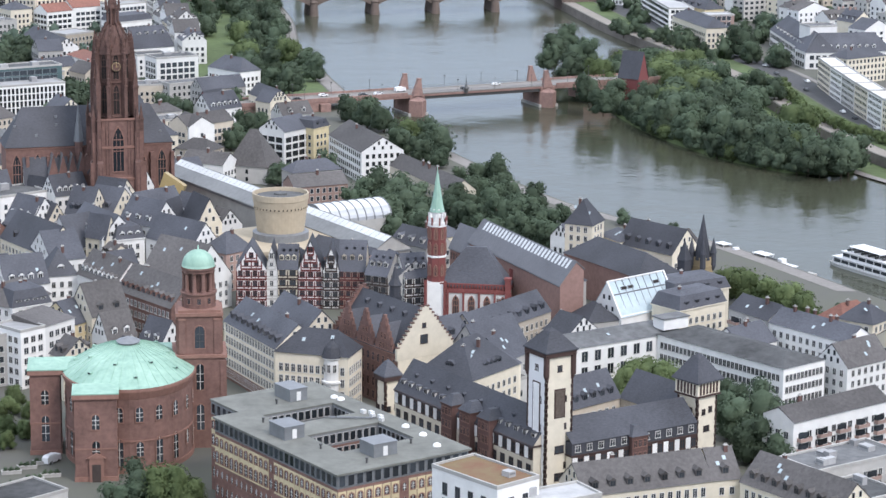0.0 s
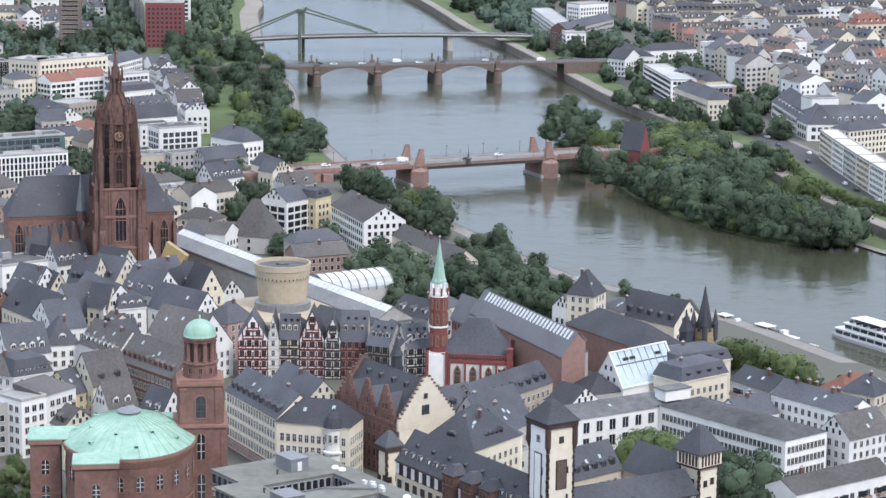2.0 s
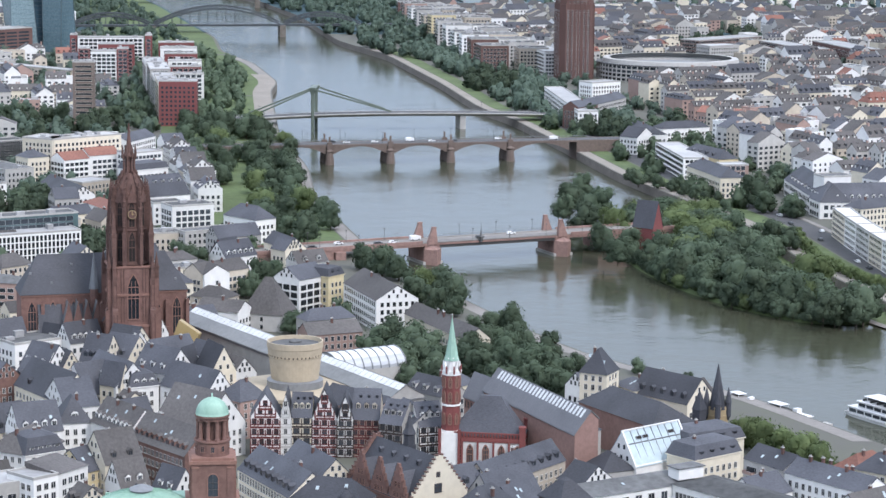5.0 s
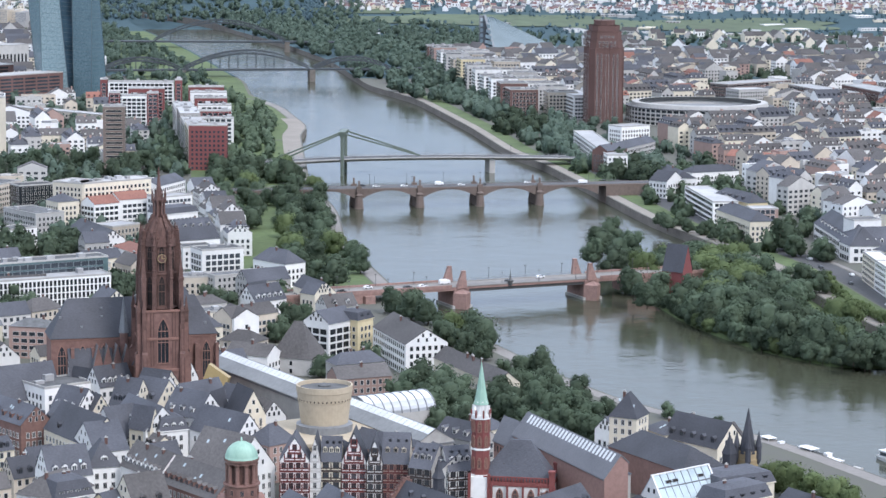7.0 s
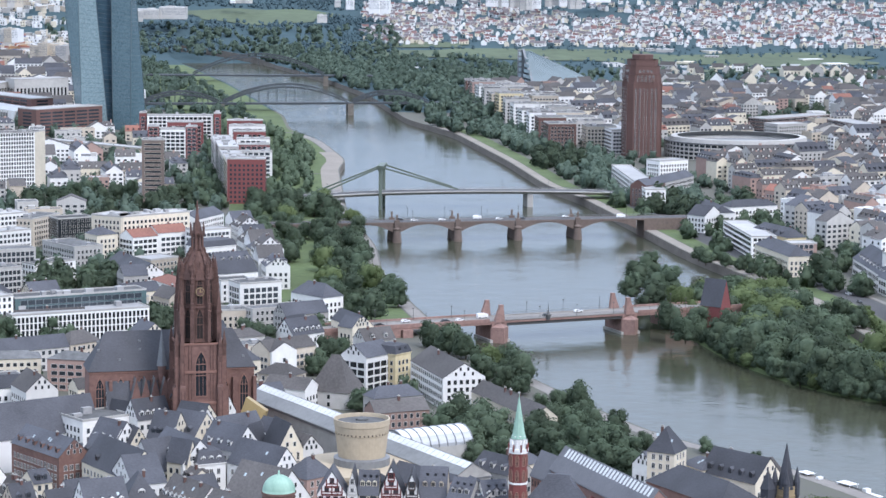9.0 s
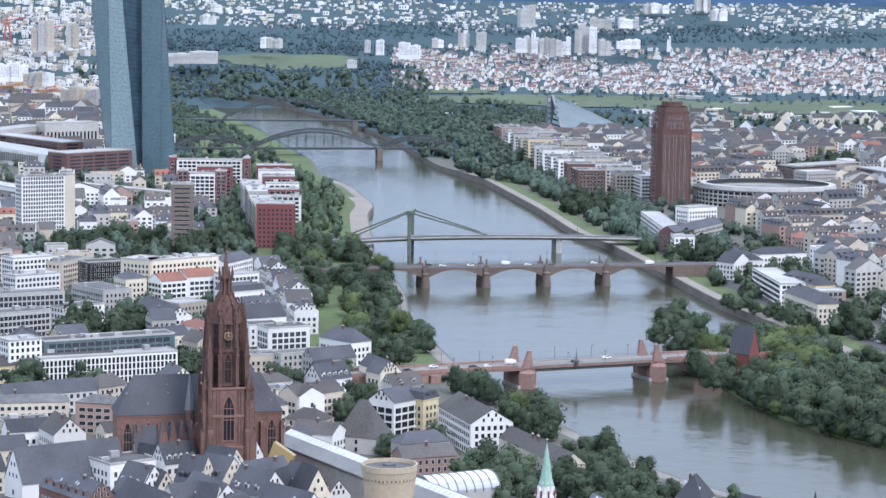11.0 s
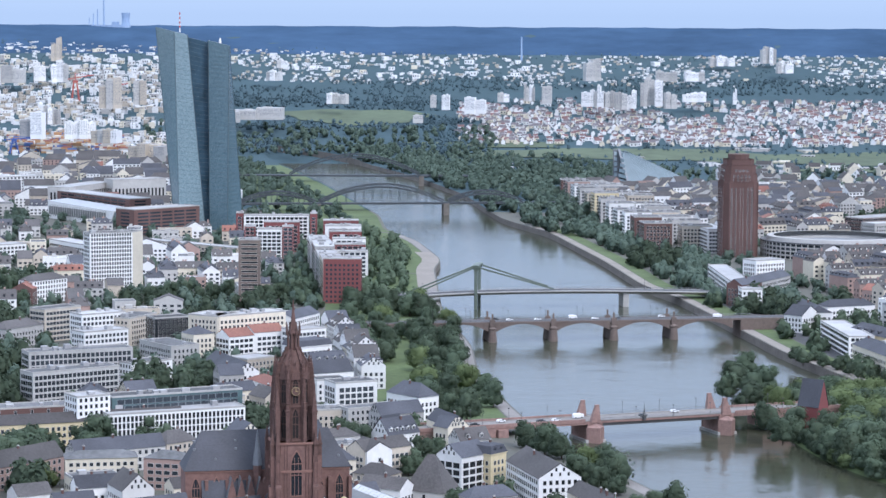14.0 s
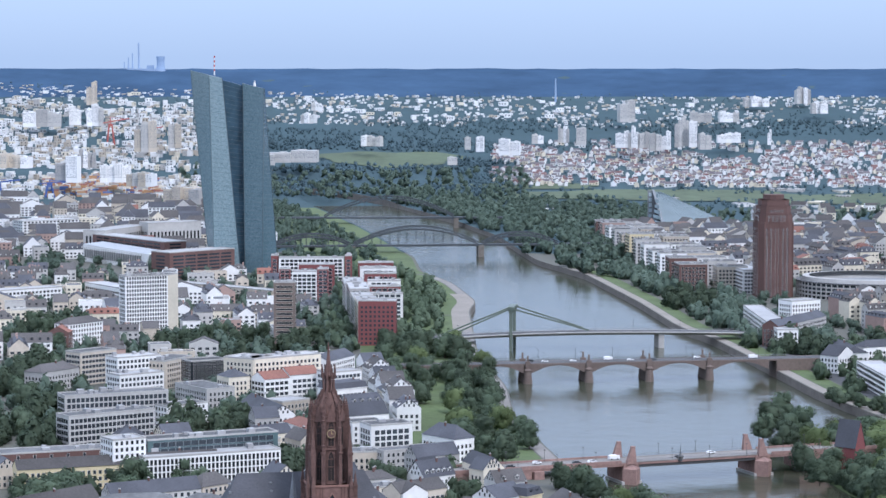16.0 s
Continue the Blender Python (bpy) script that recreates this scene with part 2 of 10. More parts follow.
        return tagged(ob, label, kind=kind)


def thing(name, label, category, at=None, group="", kind=""):
    """An empty at the base of a thing, to hold its parts."""
    ob = new(name)
    ob.empty_display_size = 1
    if at is not None:
        ob.matrix_basis = at
    return tagged(ob, label, category, group, kind)


def place(name, me, parent, m, label=""):
    ob = new(name, me)
    ob.parent = parent
    ob.matrix_basis = m
    if label:
        ob["label"] = label
    return ob


WINDOW_MESHES = {}


def window_mb(w, h, style="plain"):
    """One window that looks along -y, its foot at z = 0: a frame proud of the wall, a pane and its bars."""
    b = MB()
    t = 0.12
    if style == "arch":
        n = 6
        out = [(-w / 2, 0), (w / 2, 0)] + [(w / 2 * math.cos(math.pi * i / n), h - w / 2 + w / 2 * math.sin(math.pi * i / n)) for i in range(n + 1)]
        k = len(out)
        s = 1 + 0.5 / w
        o2 = [(x * s, (z - h / 2) * (1 + 0.5 / h) + h / 2) for x, z in out]
        b.add([(x, -0.02, z) for x, z in out] + [(x, -0.14, z) for x, z in o2] + [(x, -0.14, z) for x, z in out] + [(x, 0, z) for x, z in o2],
              [tuple(range(k))] + [(k + i, k + (i + 1) % k, 2 * k + (i + 1) % k, 2 * k + i) for i in range(k)]
              + [(2 * k + i, 2 * k + (i + 1) % k, (i + 1) % k, i) for i in range(k)]
              + [(3 * k + i, 3 * k + (i + 1) % k, k + (i + 1) % k, k + i) for i in range(k)], [1] + [0] * 3 * k)
        b.box(0, -0.05, 0, 0.16, 0.06, h - 0.1, 2)
        for q in (0.3, 0.6):
            b.box(0, -0.05, h * q, w, 0.06, 0.14, 2)
        return b
    b.add([(-w / 2, -0.03, 0), (w / 2, -0.03, 0), (w / 2, -0.03, h), (-w / 2, -0.03, h)], [(0, 1, 2, 3)], 1)
    b.box(-w / 2, -0.04, -t, t, 0.1, h + 2 * t, 0)
    b.box(w / 2, -0.04, -t, t, 0.1, h + 2 * t, 0)
    b.box(0, -0.04, h, w, 0.1, t, 0)
    b.box(0, -0.07, -0.15, w + 0.3, 0.2, 0.13, 0)
    if style == "cross":
        b.box(0, -0.05, 0, 0.09, 0.07, h, 0)
        b.box(0, -0.05, h * 0.62, w, 0.07, 0.09, 0)
    elif style == "plain" and w > 0.8:
        b.box(0, -0.05, 0, 0.08, 0.07, h, 0)
    return b


def wall_windows(ob, a, b, z0, storeys, fl, ww, wh, step, mats, style="plain", single=False, name="window", inset=0.0, sill=0.9, out=None):
    """Rows of windows on the wall from a to b (its outside to the right of the way). single: each an object; else they go into the mesh builder out."""
    dx, dy = b[0] - a[0], b[1] - a[1]
    ln = math.hypot(dx, dy)
    n = int((ln - 2 * inset) / step)
    if n < 1:
        return
    ang = math.atan2(dy, dx)
    pad = (ln - n * step) / 2
    key = (round(ww, 2), round(wh, 2), style, tuple(m.name for m in mats))
    wb = window_mb(ww, wh, style)
    c, s = math.cos(ang), math.sin(ang)
    if single and key not in WINDOW_MESHES:
        WINDOW_MESHES[key] = wb.mesh(name, mats)
    for k in range(storeys):
        z = z0 + k * fl + sill
        for i in range(n):
            u = pad + (i + 0.5) * step
            x, y = a[0] + c * u, a[1] + s * u
            if single:
                place(name, WINDOW_MESHES[key], ob, Matrix.Translation((x, y, z)) @ Matrix.Rotation(ang, 4, "Z"))
            elif len(out.v) > -1 and style in ("plain", "none", "cross"):
                for o_, e_, mi_ in ((0.05, 0.12, 0), (0.09, 0.0, 1)):
                    q_ = [(-ww / 2 - e_, -e_), (ww / 2 + e_, -e_), (ww / 2 + e_, wh + e_), (-ww / 2 - e_, wh + e_)]
                    out.add([(x + c * p + s * o_, y + s * p - c * o_, z + v) for p, v in q_], [(0, 1, 2, 3)], mi_)
            else:
                out.add([(x + c * p[0] - s * p[1], y + s * p[0] + c * p[1], z + p[2]) for p in wb.v], wb.f, wb.m)


def roof_on(kind, w, d, h, rh, over=0.4):
    """Roof of a w x d block on top of height h: gable (ridge along x), gable_y, hip, mansard, flat, shed."""
    b = MB()
    x, y = w / 2 + over, d / 2 + over
    if kind == "gable":
        e = w / 2 + 0.15
        b.add([(-e, -y, h - 0.2), (e, -y, h - 0.2), (e, 0, h + rh), (-e, 0, h + rh), (e, y, h - 0.2), (-e, y, h - 0.2), (-e, 0, h + rh - 0.4), (e, 0, h + rh - 0.4)],
              [(0, 1, 2, 3), (3, 2, 4, 5), (1, 0, 6, 7), (5, 4, 7, 6), (0, 3, 6), (3, 5, 6), (2, 1, 7), (4, 2, 7)], 0)
    elif kind == "gable_y":
        e = d / 2 + 0.15
        b.add([(-x, -e, h - 0.2), (-x, e, h - 0.2), (0, e, h + rh), (0, -e, h + rh), (x, e, h - 0.2), (x, -e, h - 0.2), (0, -e, h + rh - 0.4), (0, e, h + rh - 0.4)],
              [(1, 0, 3, 2), (2, 3, 5, 4), (0, 1, 7, 6), (4, 5, 6, 7), (3, 0, 6), (5, 3, 6), (1, 2, 7), (2, 4, 7)], 0)
    elif kind == "hip":
        r = min(w, d) / 2 * 0.85
        if w >= d:
            rg = [(-w / 2 + r, 0, h + rh), (w / 2 - r, 0, h + rh)]
            f = [(0, 1, 5, 4), (1, 2, 5), (2, 3, 4, 5), (3, 0, 4)]
        else:
            rg = [(0, -d / 2 + r, h + rh), (0, d / 2 - r, h + rh)]
            f = [(0, 1, 4), (1, 2, 5, 4), (2, 3, 5), (3, 0, 4, 5)]
        b.add([(-x, -y, h - 0.1), (x, -y, h - 0.1), (x, y, h - 0.1), (-x, y, h - 0.1)] + rg, f + [(3, 2, 1, 0)], 0)
    elif kind == "mansard":
        i = rh * 0.32
        p0 = [(-x, -y), (x, -y), (x, y), (-x, y)]
        p1 = [(-x + i, -y + i), (x - i, -y + i), (x - i, y - i), (-x + i, y - i)]
        b.taper(p0, h, p1, h + rh * 0.8, 0)
        q = min(w, d) * 0.28
        p2 = [(-x + i + q, -y + i + q), (x - i - q, -y + i + q), (x - i - q, y - i - q), (-x + i + q, y - i - q)]
        b.taper(p1, h + rh * 0.8, p2, h + rh, 0, 0)
        b.prism(p0, h - 0.35, h, 1)
    elif kind == "shed":
        b.add([(-x, -y, h), (x, -y, h), (x, y, h + rh), (-x, y, h + rh), (-x, y, h), (x, y, h)], [(0, 1, 2, 3), (4, 0, 3), (1, 5, 2), (5, 4, 3, 2), (0, 4, 5, 1)], 0)
    else:
        o = [(-w / 2 - 0.1, -d / 2 - 0.1), (w / 2 + 0.1, -d / 2 - 0.1), (w / 2 + 0.1, d / 2 + 0.1), (-w / 2 - 0.1, d / 2 + 0.1)]
        n_ = [(p[0] * (1 - 0.9 / w), p[1] * (1 - 0.9 / d)) for p in o]
        b.add([(*p, h - 0.3) for p in o] + [(*p, h + 0.55) for p in o] + [(*p, h + 0.55) for p in n_] + [(*p, h + 0.05) for p in n_],
              [f for i in range(4) for f in ((i, (i + 1) % 4, 4 + (i + 1) % 4, 4 + i), (4 + i, 4 + (i + 1) % 4, 8 + (i + 1) % 4, 8 + i), (8 + i, 8 + (i + 1) % 4, 12 + (i + 1) % 4, 12 + i))] + [(12, 13, 14, 15)], [1] * 12 + [0])
    return b


DORMER = {}


def dormer_mesh(w, hgt, dep, rmat, wmat, flat=False):
    key = (w, hgt, dep, rmat.name, wmat.name, flat)
    if key not in DORMER:
        b = MB()
        b.box(0, dep / 2, 0, w, dep, hgt, 1)
        b.add([(-w * 0.36, -0.03, hgt * 0.15), (w * 0.36, -0.03, hgt * 0.15), (w * 0.36, -0.03, hgt * 0.9), (-w * 0.36, -0.03, hgt * 0.9)], [(0, 1, 2, 3)], 2)
        b.box(0, -0.05, hgt * 0.15, 0.08, 0.05, hgt * 0.75, 1)
        e, t = w / 2 + 0.15, 0.2
        if flat:
            b.box(0, dep / 2 - t / 2, hgt, w + 0.3, dep + t, 0.18, 0)
        else:
            b.add([(-e, -t, hgt), (e, -t, hgt), (0, -t, hgt + w * 0.45), (-e, dep, hgt), (e, dep, hgt), (0, dep, hgt + w * 0.45)],
                  [(0, 2, 5, 3), (1, 4, 5, 2), (0, 1, 2)], [0, 0, 1])
        DORMER[key] = b.mesh("dormer", [rmat, wmat, GLASS])
    return DORMER[key]


def chimney_mesh():
    if "c" not in DORMER:
        b = MB()
        b.box(0, 0, 0, 0.9, 0.7, 2.2, 0)
        b.box(0, 0, 2.2, 1.1, 0.9, 0.15, 1)
        b.box(-0.2, 0, 2.35, 0.25, 0.25, 0.4, 1)
        b.box(0.2, 0, 2.35, 0.25, 0.25, 0.4, 1)
        DORMER["c"] = b.mesh("chimney", [BRICK, CONCRETE])
    return DORMER["c"]


def gable_ends(b, roof, w, d, h, rh, mi=0):
    """The triangles of wall under a pitched roof."""
    q = rh * 0.97
    if roof == "gable":
        b.add([(-w / 2, -d / 2, h), (-w / 2, d / 2, h), (-w / 2, 0, h + q), (w / 2, -d / 2, h), (w / 2, d / 2, h), (w / 2, 0, h + q)], [(1, 0, 2), (3, 4, 5)], mi)
    elif roof == "gable_y":
        b.add([(-w / 2, -d / 2, h), (w / 2, -d / 2, h), (0, -d / 2, h + q), (-w / 2, d / 2, h), (w / 2, d / 2, h), (0, d / 2, h + q)], [(0, 1, 2), (4, 3, 5)], mi)


def skylight_mesh():
    if "s" not in DORMER:
        b = MB()
        b.box(0, 0, 0, 1.0, 1.3, 0.12, 0)
        b.add([(-0.4, -0.55, 0.13), (0.4, -0.55, 0.13), (0.4, 0.55, 0.13), (-0.4, 0.55, 0.13)], [(0, 1, 2, 3)], 1)
        DORMER["s"] = b.mesh("skylight", [LEAD, GLASS_LIGHT])
    return DORMER["s"]


def balcony_mesh(w):
    key = ("b", round(w, 1))
    if key not in DORMER:
        b = MB()
        b.box(0, -0.7, 0, w, 1.4, 0.16, 0)
        b.box(0, -1.37, 0.16, w, 0.06, 0.95, 1)
        b.box(-w / 2, -0.7, 0.16, 0.06, 1.4, 0.95, 1)
        b.box(w / 2, -0.7, 0.16, 0.06, 1.4, 0.95, 1)
        b.box(0, -0.05, 0.16, w * 0.8, 0.1, 2.1, 2)
        DORMER[key] = b.mesh("balcony", [CONCRETE, PINK, GLASS])
    return DORMER[key]


OCC = []


def claim(x, y, w, d, rot=0):
    OCC.append((x, y, w / 2, d / 2, math.cos(radians(rot)), math.sin(radians(rot))))


def taken(x, y, margin=0.0):
    for cx, cy, hw, hd, c, s in OCC:
        dx, dy = x - cx, y - cy
        if abs(dx) < 240 and abs(dy) < 160 and abs(dx * c + dy * s) < hw + margin and abs(dy * c - dx * s) < hd + margin:
            return True
    return False


def free_rect(x, y, w, d, rot, margin=2.0):
    c, s = math.cos(radians(rot)), math.sin(radians(rot))
    return not any(taken(x + a * w / 2 * c - b * d / 2 * s, y + a * w / 2 * s + b * d / 2 * c, margin) for a in (-1, 0, 1) for b in (-1, 0, 1))


def house(x, y, w, d, h, rot=0, roof="gable", rh=4.0, wall=WHITE, rmat=SLATE, fl=3.1, ww=1.2, wh=1.75, step=2.6, style="plain", single=False,
          dormers=0, dormers_flat=False, chimneys=1, label="", name="house", group="", frame_mat=None, z=0.0, plinth=None, vents=0, balconies=0):
    """A town house: the walls are the thing, with roof, windows, dormers and chimneys as its parts. Front along -y before the turn."""
    claim(x, y, w, d, rot)
    at = pose(x, y, z, 0, 0, rot)
    b = MB()
    b.box(0, 0, -1.5 if z == 0 else -6, w, d, h + (1.5 if z == 0 else 6), 0)
    gable_ends(b, roof, w, d, h, rh)
    if plinth:
        b.box(0, 0, 0, w + 0.12, d + 0.12, fl, 1)
        b.box(0, 0, fl, w + 0.25, d + 0.25, 0.2, 1)
    if roof == "flat":
        b.box(0, 0, h - 0.5, w + 0.06, d + 0.06, 0.15, 0)
    ob = b.obj(name, [wall, plinth or wall], at=at)
    tagged(ob, label or "town house with %s walls and a %s roof" % (wall.name.split("_")[0], {"flat": "flat", "hip": "hipped slate", "mansard": "slate mansard"}.get(roof, "pitched slate")), "house", group)
    rm2 = CONCRETE if roof == "flat" else wall
    roof_on(roof, w, d, h, rh).obj("roof", [rmat, rm2], ob)
    n = max(1, int((h - 0.3) / fl))
    mats = [frame_mat or FRAME, GLASS, frame_mat or FRAME]
    c = [(-w / 2, -d / 2), (w / 2, -d / 2), (w / 2, d / 2), (-w / 2, d / 2)]
    out = MB()
    vx, vy = -x, -y
    for i in range(4):
        p, q = c[i], c[(i + 1) % 4]
        nx, ny = q[1] - p[1], -(q[0] - p[0])
        r = radians(rot)
        facing = (nx * math.cos(r) - ny * math.sin(r)) * vx + (nx * math.sin(r) + ny * math.cos(r)) * vy > 0
        wall_windows(ob, p, q, 0, n, fl, ww, wh, step, mats, style, single and facing, out=out, inset=0.5)
    if roof in ("gable", "gable_y") and y < 1500 and rh > 4.5 and wall is not MUSEUM and wall is not BRICK_RED and "plain" not in label:
        gw, ends = (d, ((-w / 2, -1), (w / 2, 1))) if roof == "gable" else (w, ((-d / 2, -1), (d / 2, 1)))
        for e, sg in ends:
            for zz, us in ((h + 0.12 * rh, (-0.2, 0, 0.2) if gw > 9 else (-0.15, 0.15)), (h + 0.45 * rh, (-0.09, 0.09) if gw > 9 else (0,))):
                for u in us:
                    u = u * gw
                    for o_, a_, z0_, z1_, mi_ in ((0.05, 0.55, -0.1, 1.5, 0), (0.09, 0.42, 0.0, 1.4, 1)):
                        k_ = e + sg * o_
                        pts = [(u - a_, z0_), (u + a_, z0_), (u + a_, z1_), (u - a_, z1_)]
                        out.add([(k_, p_, zz + v_) if roof == "gable" else (p_, k_, zz + v_) for p_, v_ in pts], [(0, 1, 2, 3) if (sg > 0) == (roof == "gable") else (3, 2, 1, 0)], mi_)
    if out.v:
        out.obj("glazing", mats, ob, kind="stuff")
    slope = rh / (d / 2) if roof in ("gable", "hip") else (2.6 if roof == "mansard" else 1)
    if dormers and roof in ("gable", "hip", "mansard"):
        dw = 1.7
        inset = 1.0 if roof != "hip" else min(w, d) * 0.45
        st = (w - 2 * inset) / dormers
        zz = h + (rh * 0.16 if roof != "mansard" else 0.5)
        yy = -d / 2 + (zz - h) / slope
        for sgn in (1, -1):
            for i in range(dormers):
                m = Matrix.Translation(((-w / 2 + inset + st * (i + 0.5)) * sgn, yy * sgn, zz)) @ Matrix.Rotation(0 if sgn > 0 else math.pi, 4, "Z")
                place("dormer", dormer_mesh(dw, 1.6, min(3.0, 1.7 / slope + 0.6), rmat, rmat if wall in (CREAM, BEIGE, YELLOW) else wall, dormers_flat), ob, m)
    rr = random.Random(int(abs(x * 7 + y * 13)))
    for i in range(chimneys):
        if roof in ("gable", "hip", "mansard"):
            place("chimney", chimney_mesh(), ob, Matrix.Translation((rr.uniform(-0.32, 0.32) * w, rr.uniform(0.03, 0.1) * d * rr.choice((-1, 1)), h + rh * 0.72)))
    if single and roof in ("gable", "hip"):
        for i in range(rr.randint(0, 3)):
            q = rr.uniform(0.3, 0.75)
            place("skylight", skylight_mesh(), ob, Matrix.Translation((rr.uniform(-0.3, 0.3) * w, -d / 2 * (1 - q) - 0.05, h + rh * q + 0.03)) @ Matrix.Rotation(math.atan2(rh, d / 2), 4, "X"))
    for k in range(balconies):
        for lv in range(1, n):
            m = Matrix.Translation((-w / 2 + (k + 0.5) * w / balconies, -d / 2, lv * fl + 0.2))
            place("balcony", balcony_mesh(min(4.2, w / balconies * 0.7)), ob, m)
    for i in range(vents):
        b = MB()
        sx, sy = rr.uniform(1.5, 4), rr.uniform(1.5, 4)
        b.box(0, 0, 0, sx, sy, rr.uniform(0.9, 2.4), 0)
        b.box(0, 0, 0.6, sx + 0.1, sy * 0.8, 0.4, 1)
        b.obj("roof_vent", [ROOF_LIGHT, STEEL], ob, Matrix.Translation((rr.uniform(-0.38, 0.38) * w, rr.uniform(-0.36, 0.36) * d, h + 0.05)))
    return ob


# ---- the river and the ground ----
def curve_x(knots, y):
    """x of a bank at distance y, by straight pieces that are blended."""
    def lin(v):
        for (y0, x0), (y1, x1) in zip(knots, knots[1:]):
            if v <= y1:
                return x0 + (x1 - x0) * (v - y0) / (y1 - y0)
        (y0, x0), (y1, x1) = knots[-2:]
        return x0 + (x1 - x0) * (v - y0) / (y1 - y0)
    return sum(lin(y + o) for o in (-24, -12, 0, 12, 24)) / 5


NORTH = [(-800, 960), (816, 147), (903, 104), (971, 48), (1082, 4), (1180, -34), (1300, -60), (1402, -80), (1521, -91), (1691, -121), (1990, -149), (2058, -148), (2234, -183), (2348, -221), (2511, -243), (2958, -349), (3276, -434), (3600, -530), (4900, -900)]
SOUTH = [(-800, 1180), (816, 330), (1072, 190), (1184, 166), (1313, 150), (1506, 96), (1661, 66), (1806, 37), (1879, 14), (2069, -17), (2331, -68), (2487, -120), (2833, -181), (3120, -256), (3473, -372), (3560, -440), (3620, -535), (4900, -899)]


def north(y):
    return curve_x(NORTH, y)


def south(y):
    return max(curve_x(SOUTH, y), north(y) + 0.6)


def rise(x, y):
    """The land climbs to the far ridge."""
    s = max(0.0, (math.hypot(x, y) - 3400) / 1480)
    return 176 * min(s, 1.0) ** 1.4


def ground_sheet():
    b = MB()
    ys = [-5200, -4000, -3000, -2000, -1000, -800] + list(range(-700, 2600, 25)) + list(range(2600, 5201, 40))
    offs = [0, 6, 30, 80, 160, 280, 420, 600, 800, 1020, 1300, 1700, 2300, 3200, 4600, 6500]
    n = 0
    for y in ys:
        nx, sx = north(y), south(y)
        row = [(nx - o, y, rise(nx - o, y)) for o in reversed(offs)]
        zn, zs = row[-1][2], rise(sx, y)
        row += [(nx + 0.3, y, zn - 9), (sx - 0.3, y, zs - 9)]
        row += [(sx + o, y, rise(sx + o, y)) for o in offs]
        b.v += row
        n = len(row)
    for k in range(len(ys) - 1):
        for i in range(n - 1):
            b.f.append((k * n + i, k * n + i + 1, (k + 1) * n + i + 1, (k + 1) * n + i))
            # rows beyond 2560 m take the land colour with haze mixed in
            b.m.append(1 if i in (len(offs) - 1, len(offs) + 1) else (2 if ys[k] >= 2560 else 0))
    ob = b.obj("ground", [GROUND, QUAY, HAZED_GROUND], kind="structure")
    tagged(ob, "grey and green city ground with stone quay walls along the river", "ground")
    w = MB()
    yy = list(range(-800, 3641, 40))
    for y in yy:
        w.v += [(north(y) - 2, y, -5), (south(y) + 2, y, -5)]
    for k in range(len(yy) - 1):
        w.f.append((2 * k, 2 * k + 1, 2 * k + 3, 2 * k + 2))
        w.m.append(0)
    tagged(w.obj("water", WATER, kind="structure"), "grey-brown river water with small ripples", "river")


ground_sheet()


def strip(name, pts, width, z, material, label, category, kind="structure"):
    """A path or road of even width along pts, slightly above the ground."""
    b = MB()
    n = len(pts)
    for i, (x, y) in enumerate(pts):
        x0, y0 = pts[max(0, i - 1)]
        x1, y1 = pts[min(n - 1, i + 1)]
        ln = math.hypot(x1 - x0, y1 - y0)
        ox, oy = -(y1 - y0) / ln * width / 2, (x1 - x0) / ln * width / 2
        b.v += [(x + ox, y + oy, z), (x - ox, y - oy, z)]
    for k in range(n - 1):
        b.f.append((2 * k, 2 * k + 1, 2 * k + 3, 2 * k + 2))
        b.m.append(0)
    return tagged(b.obj(name, material, kind=kind), label, category)


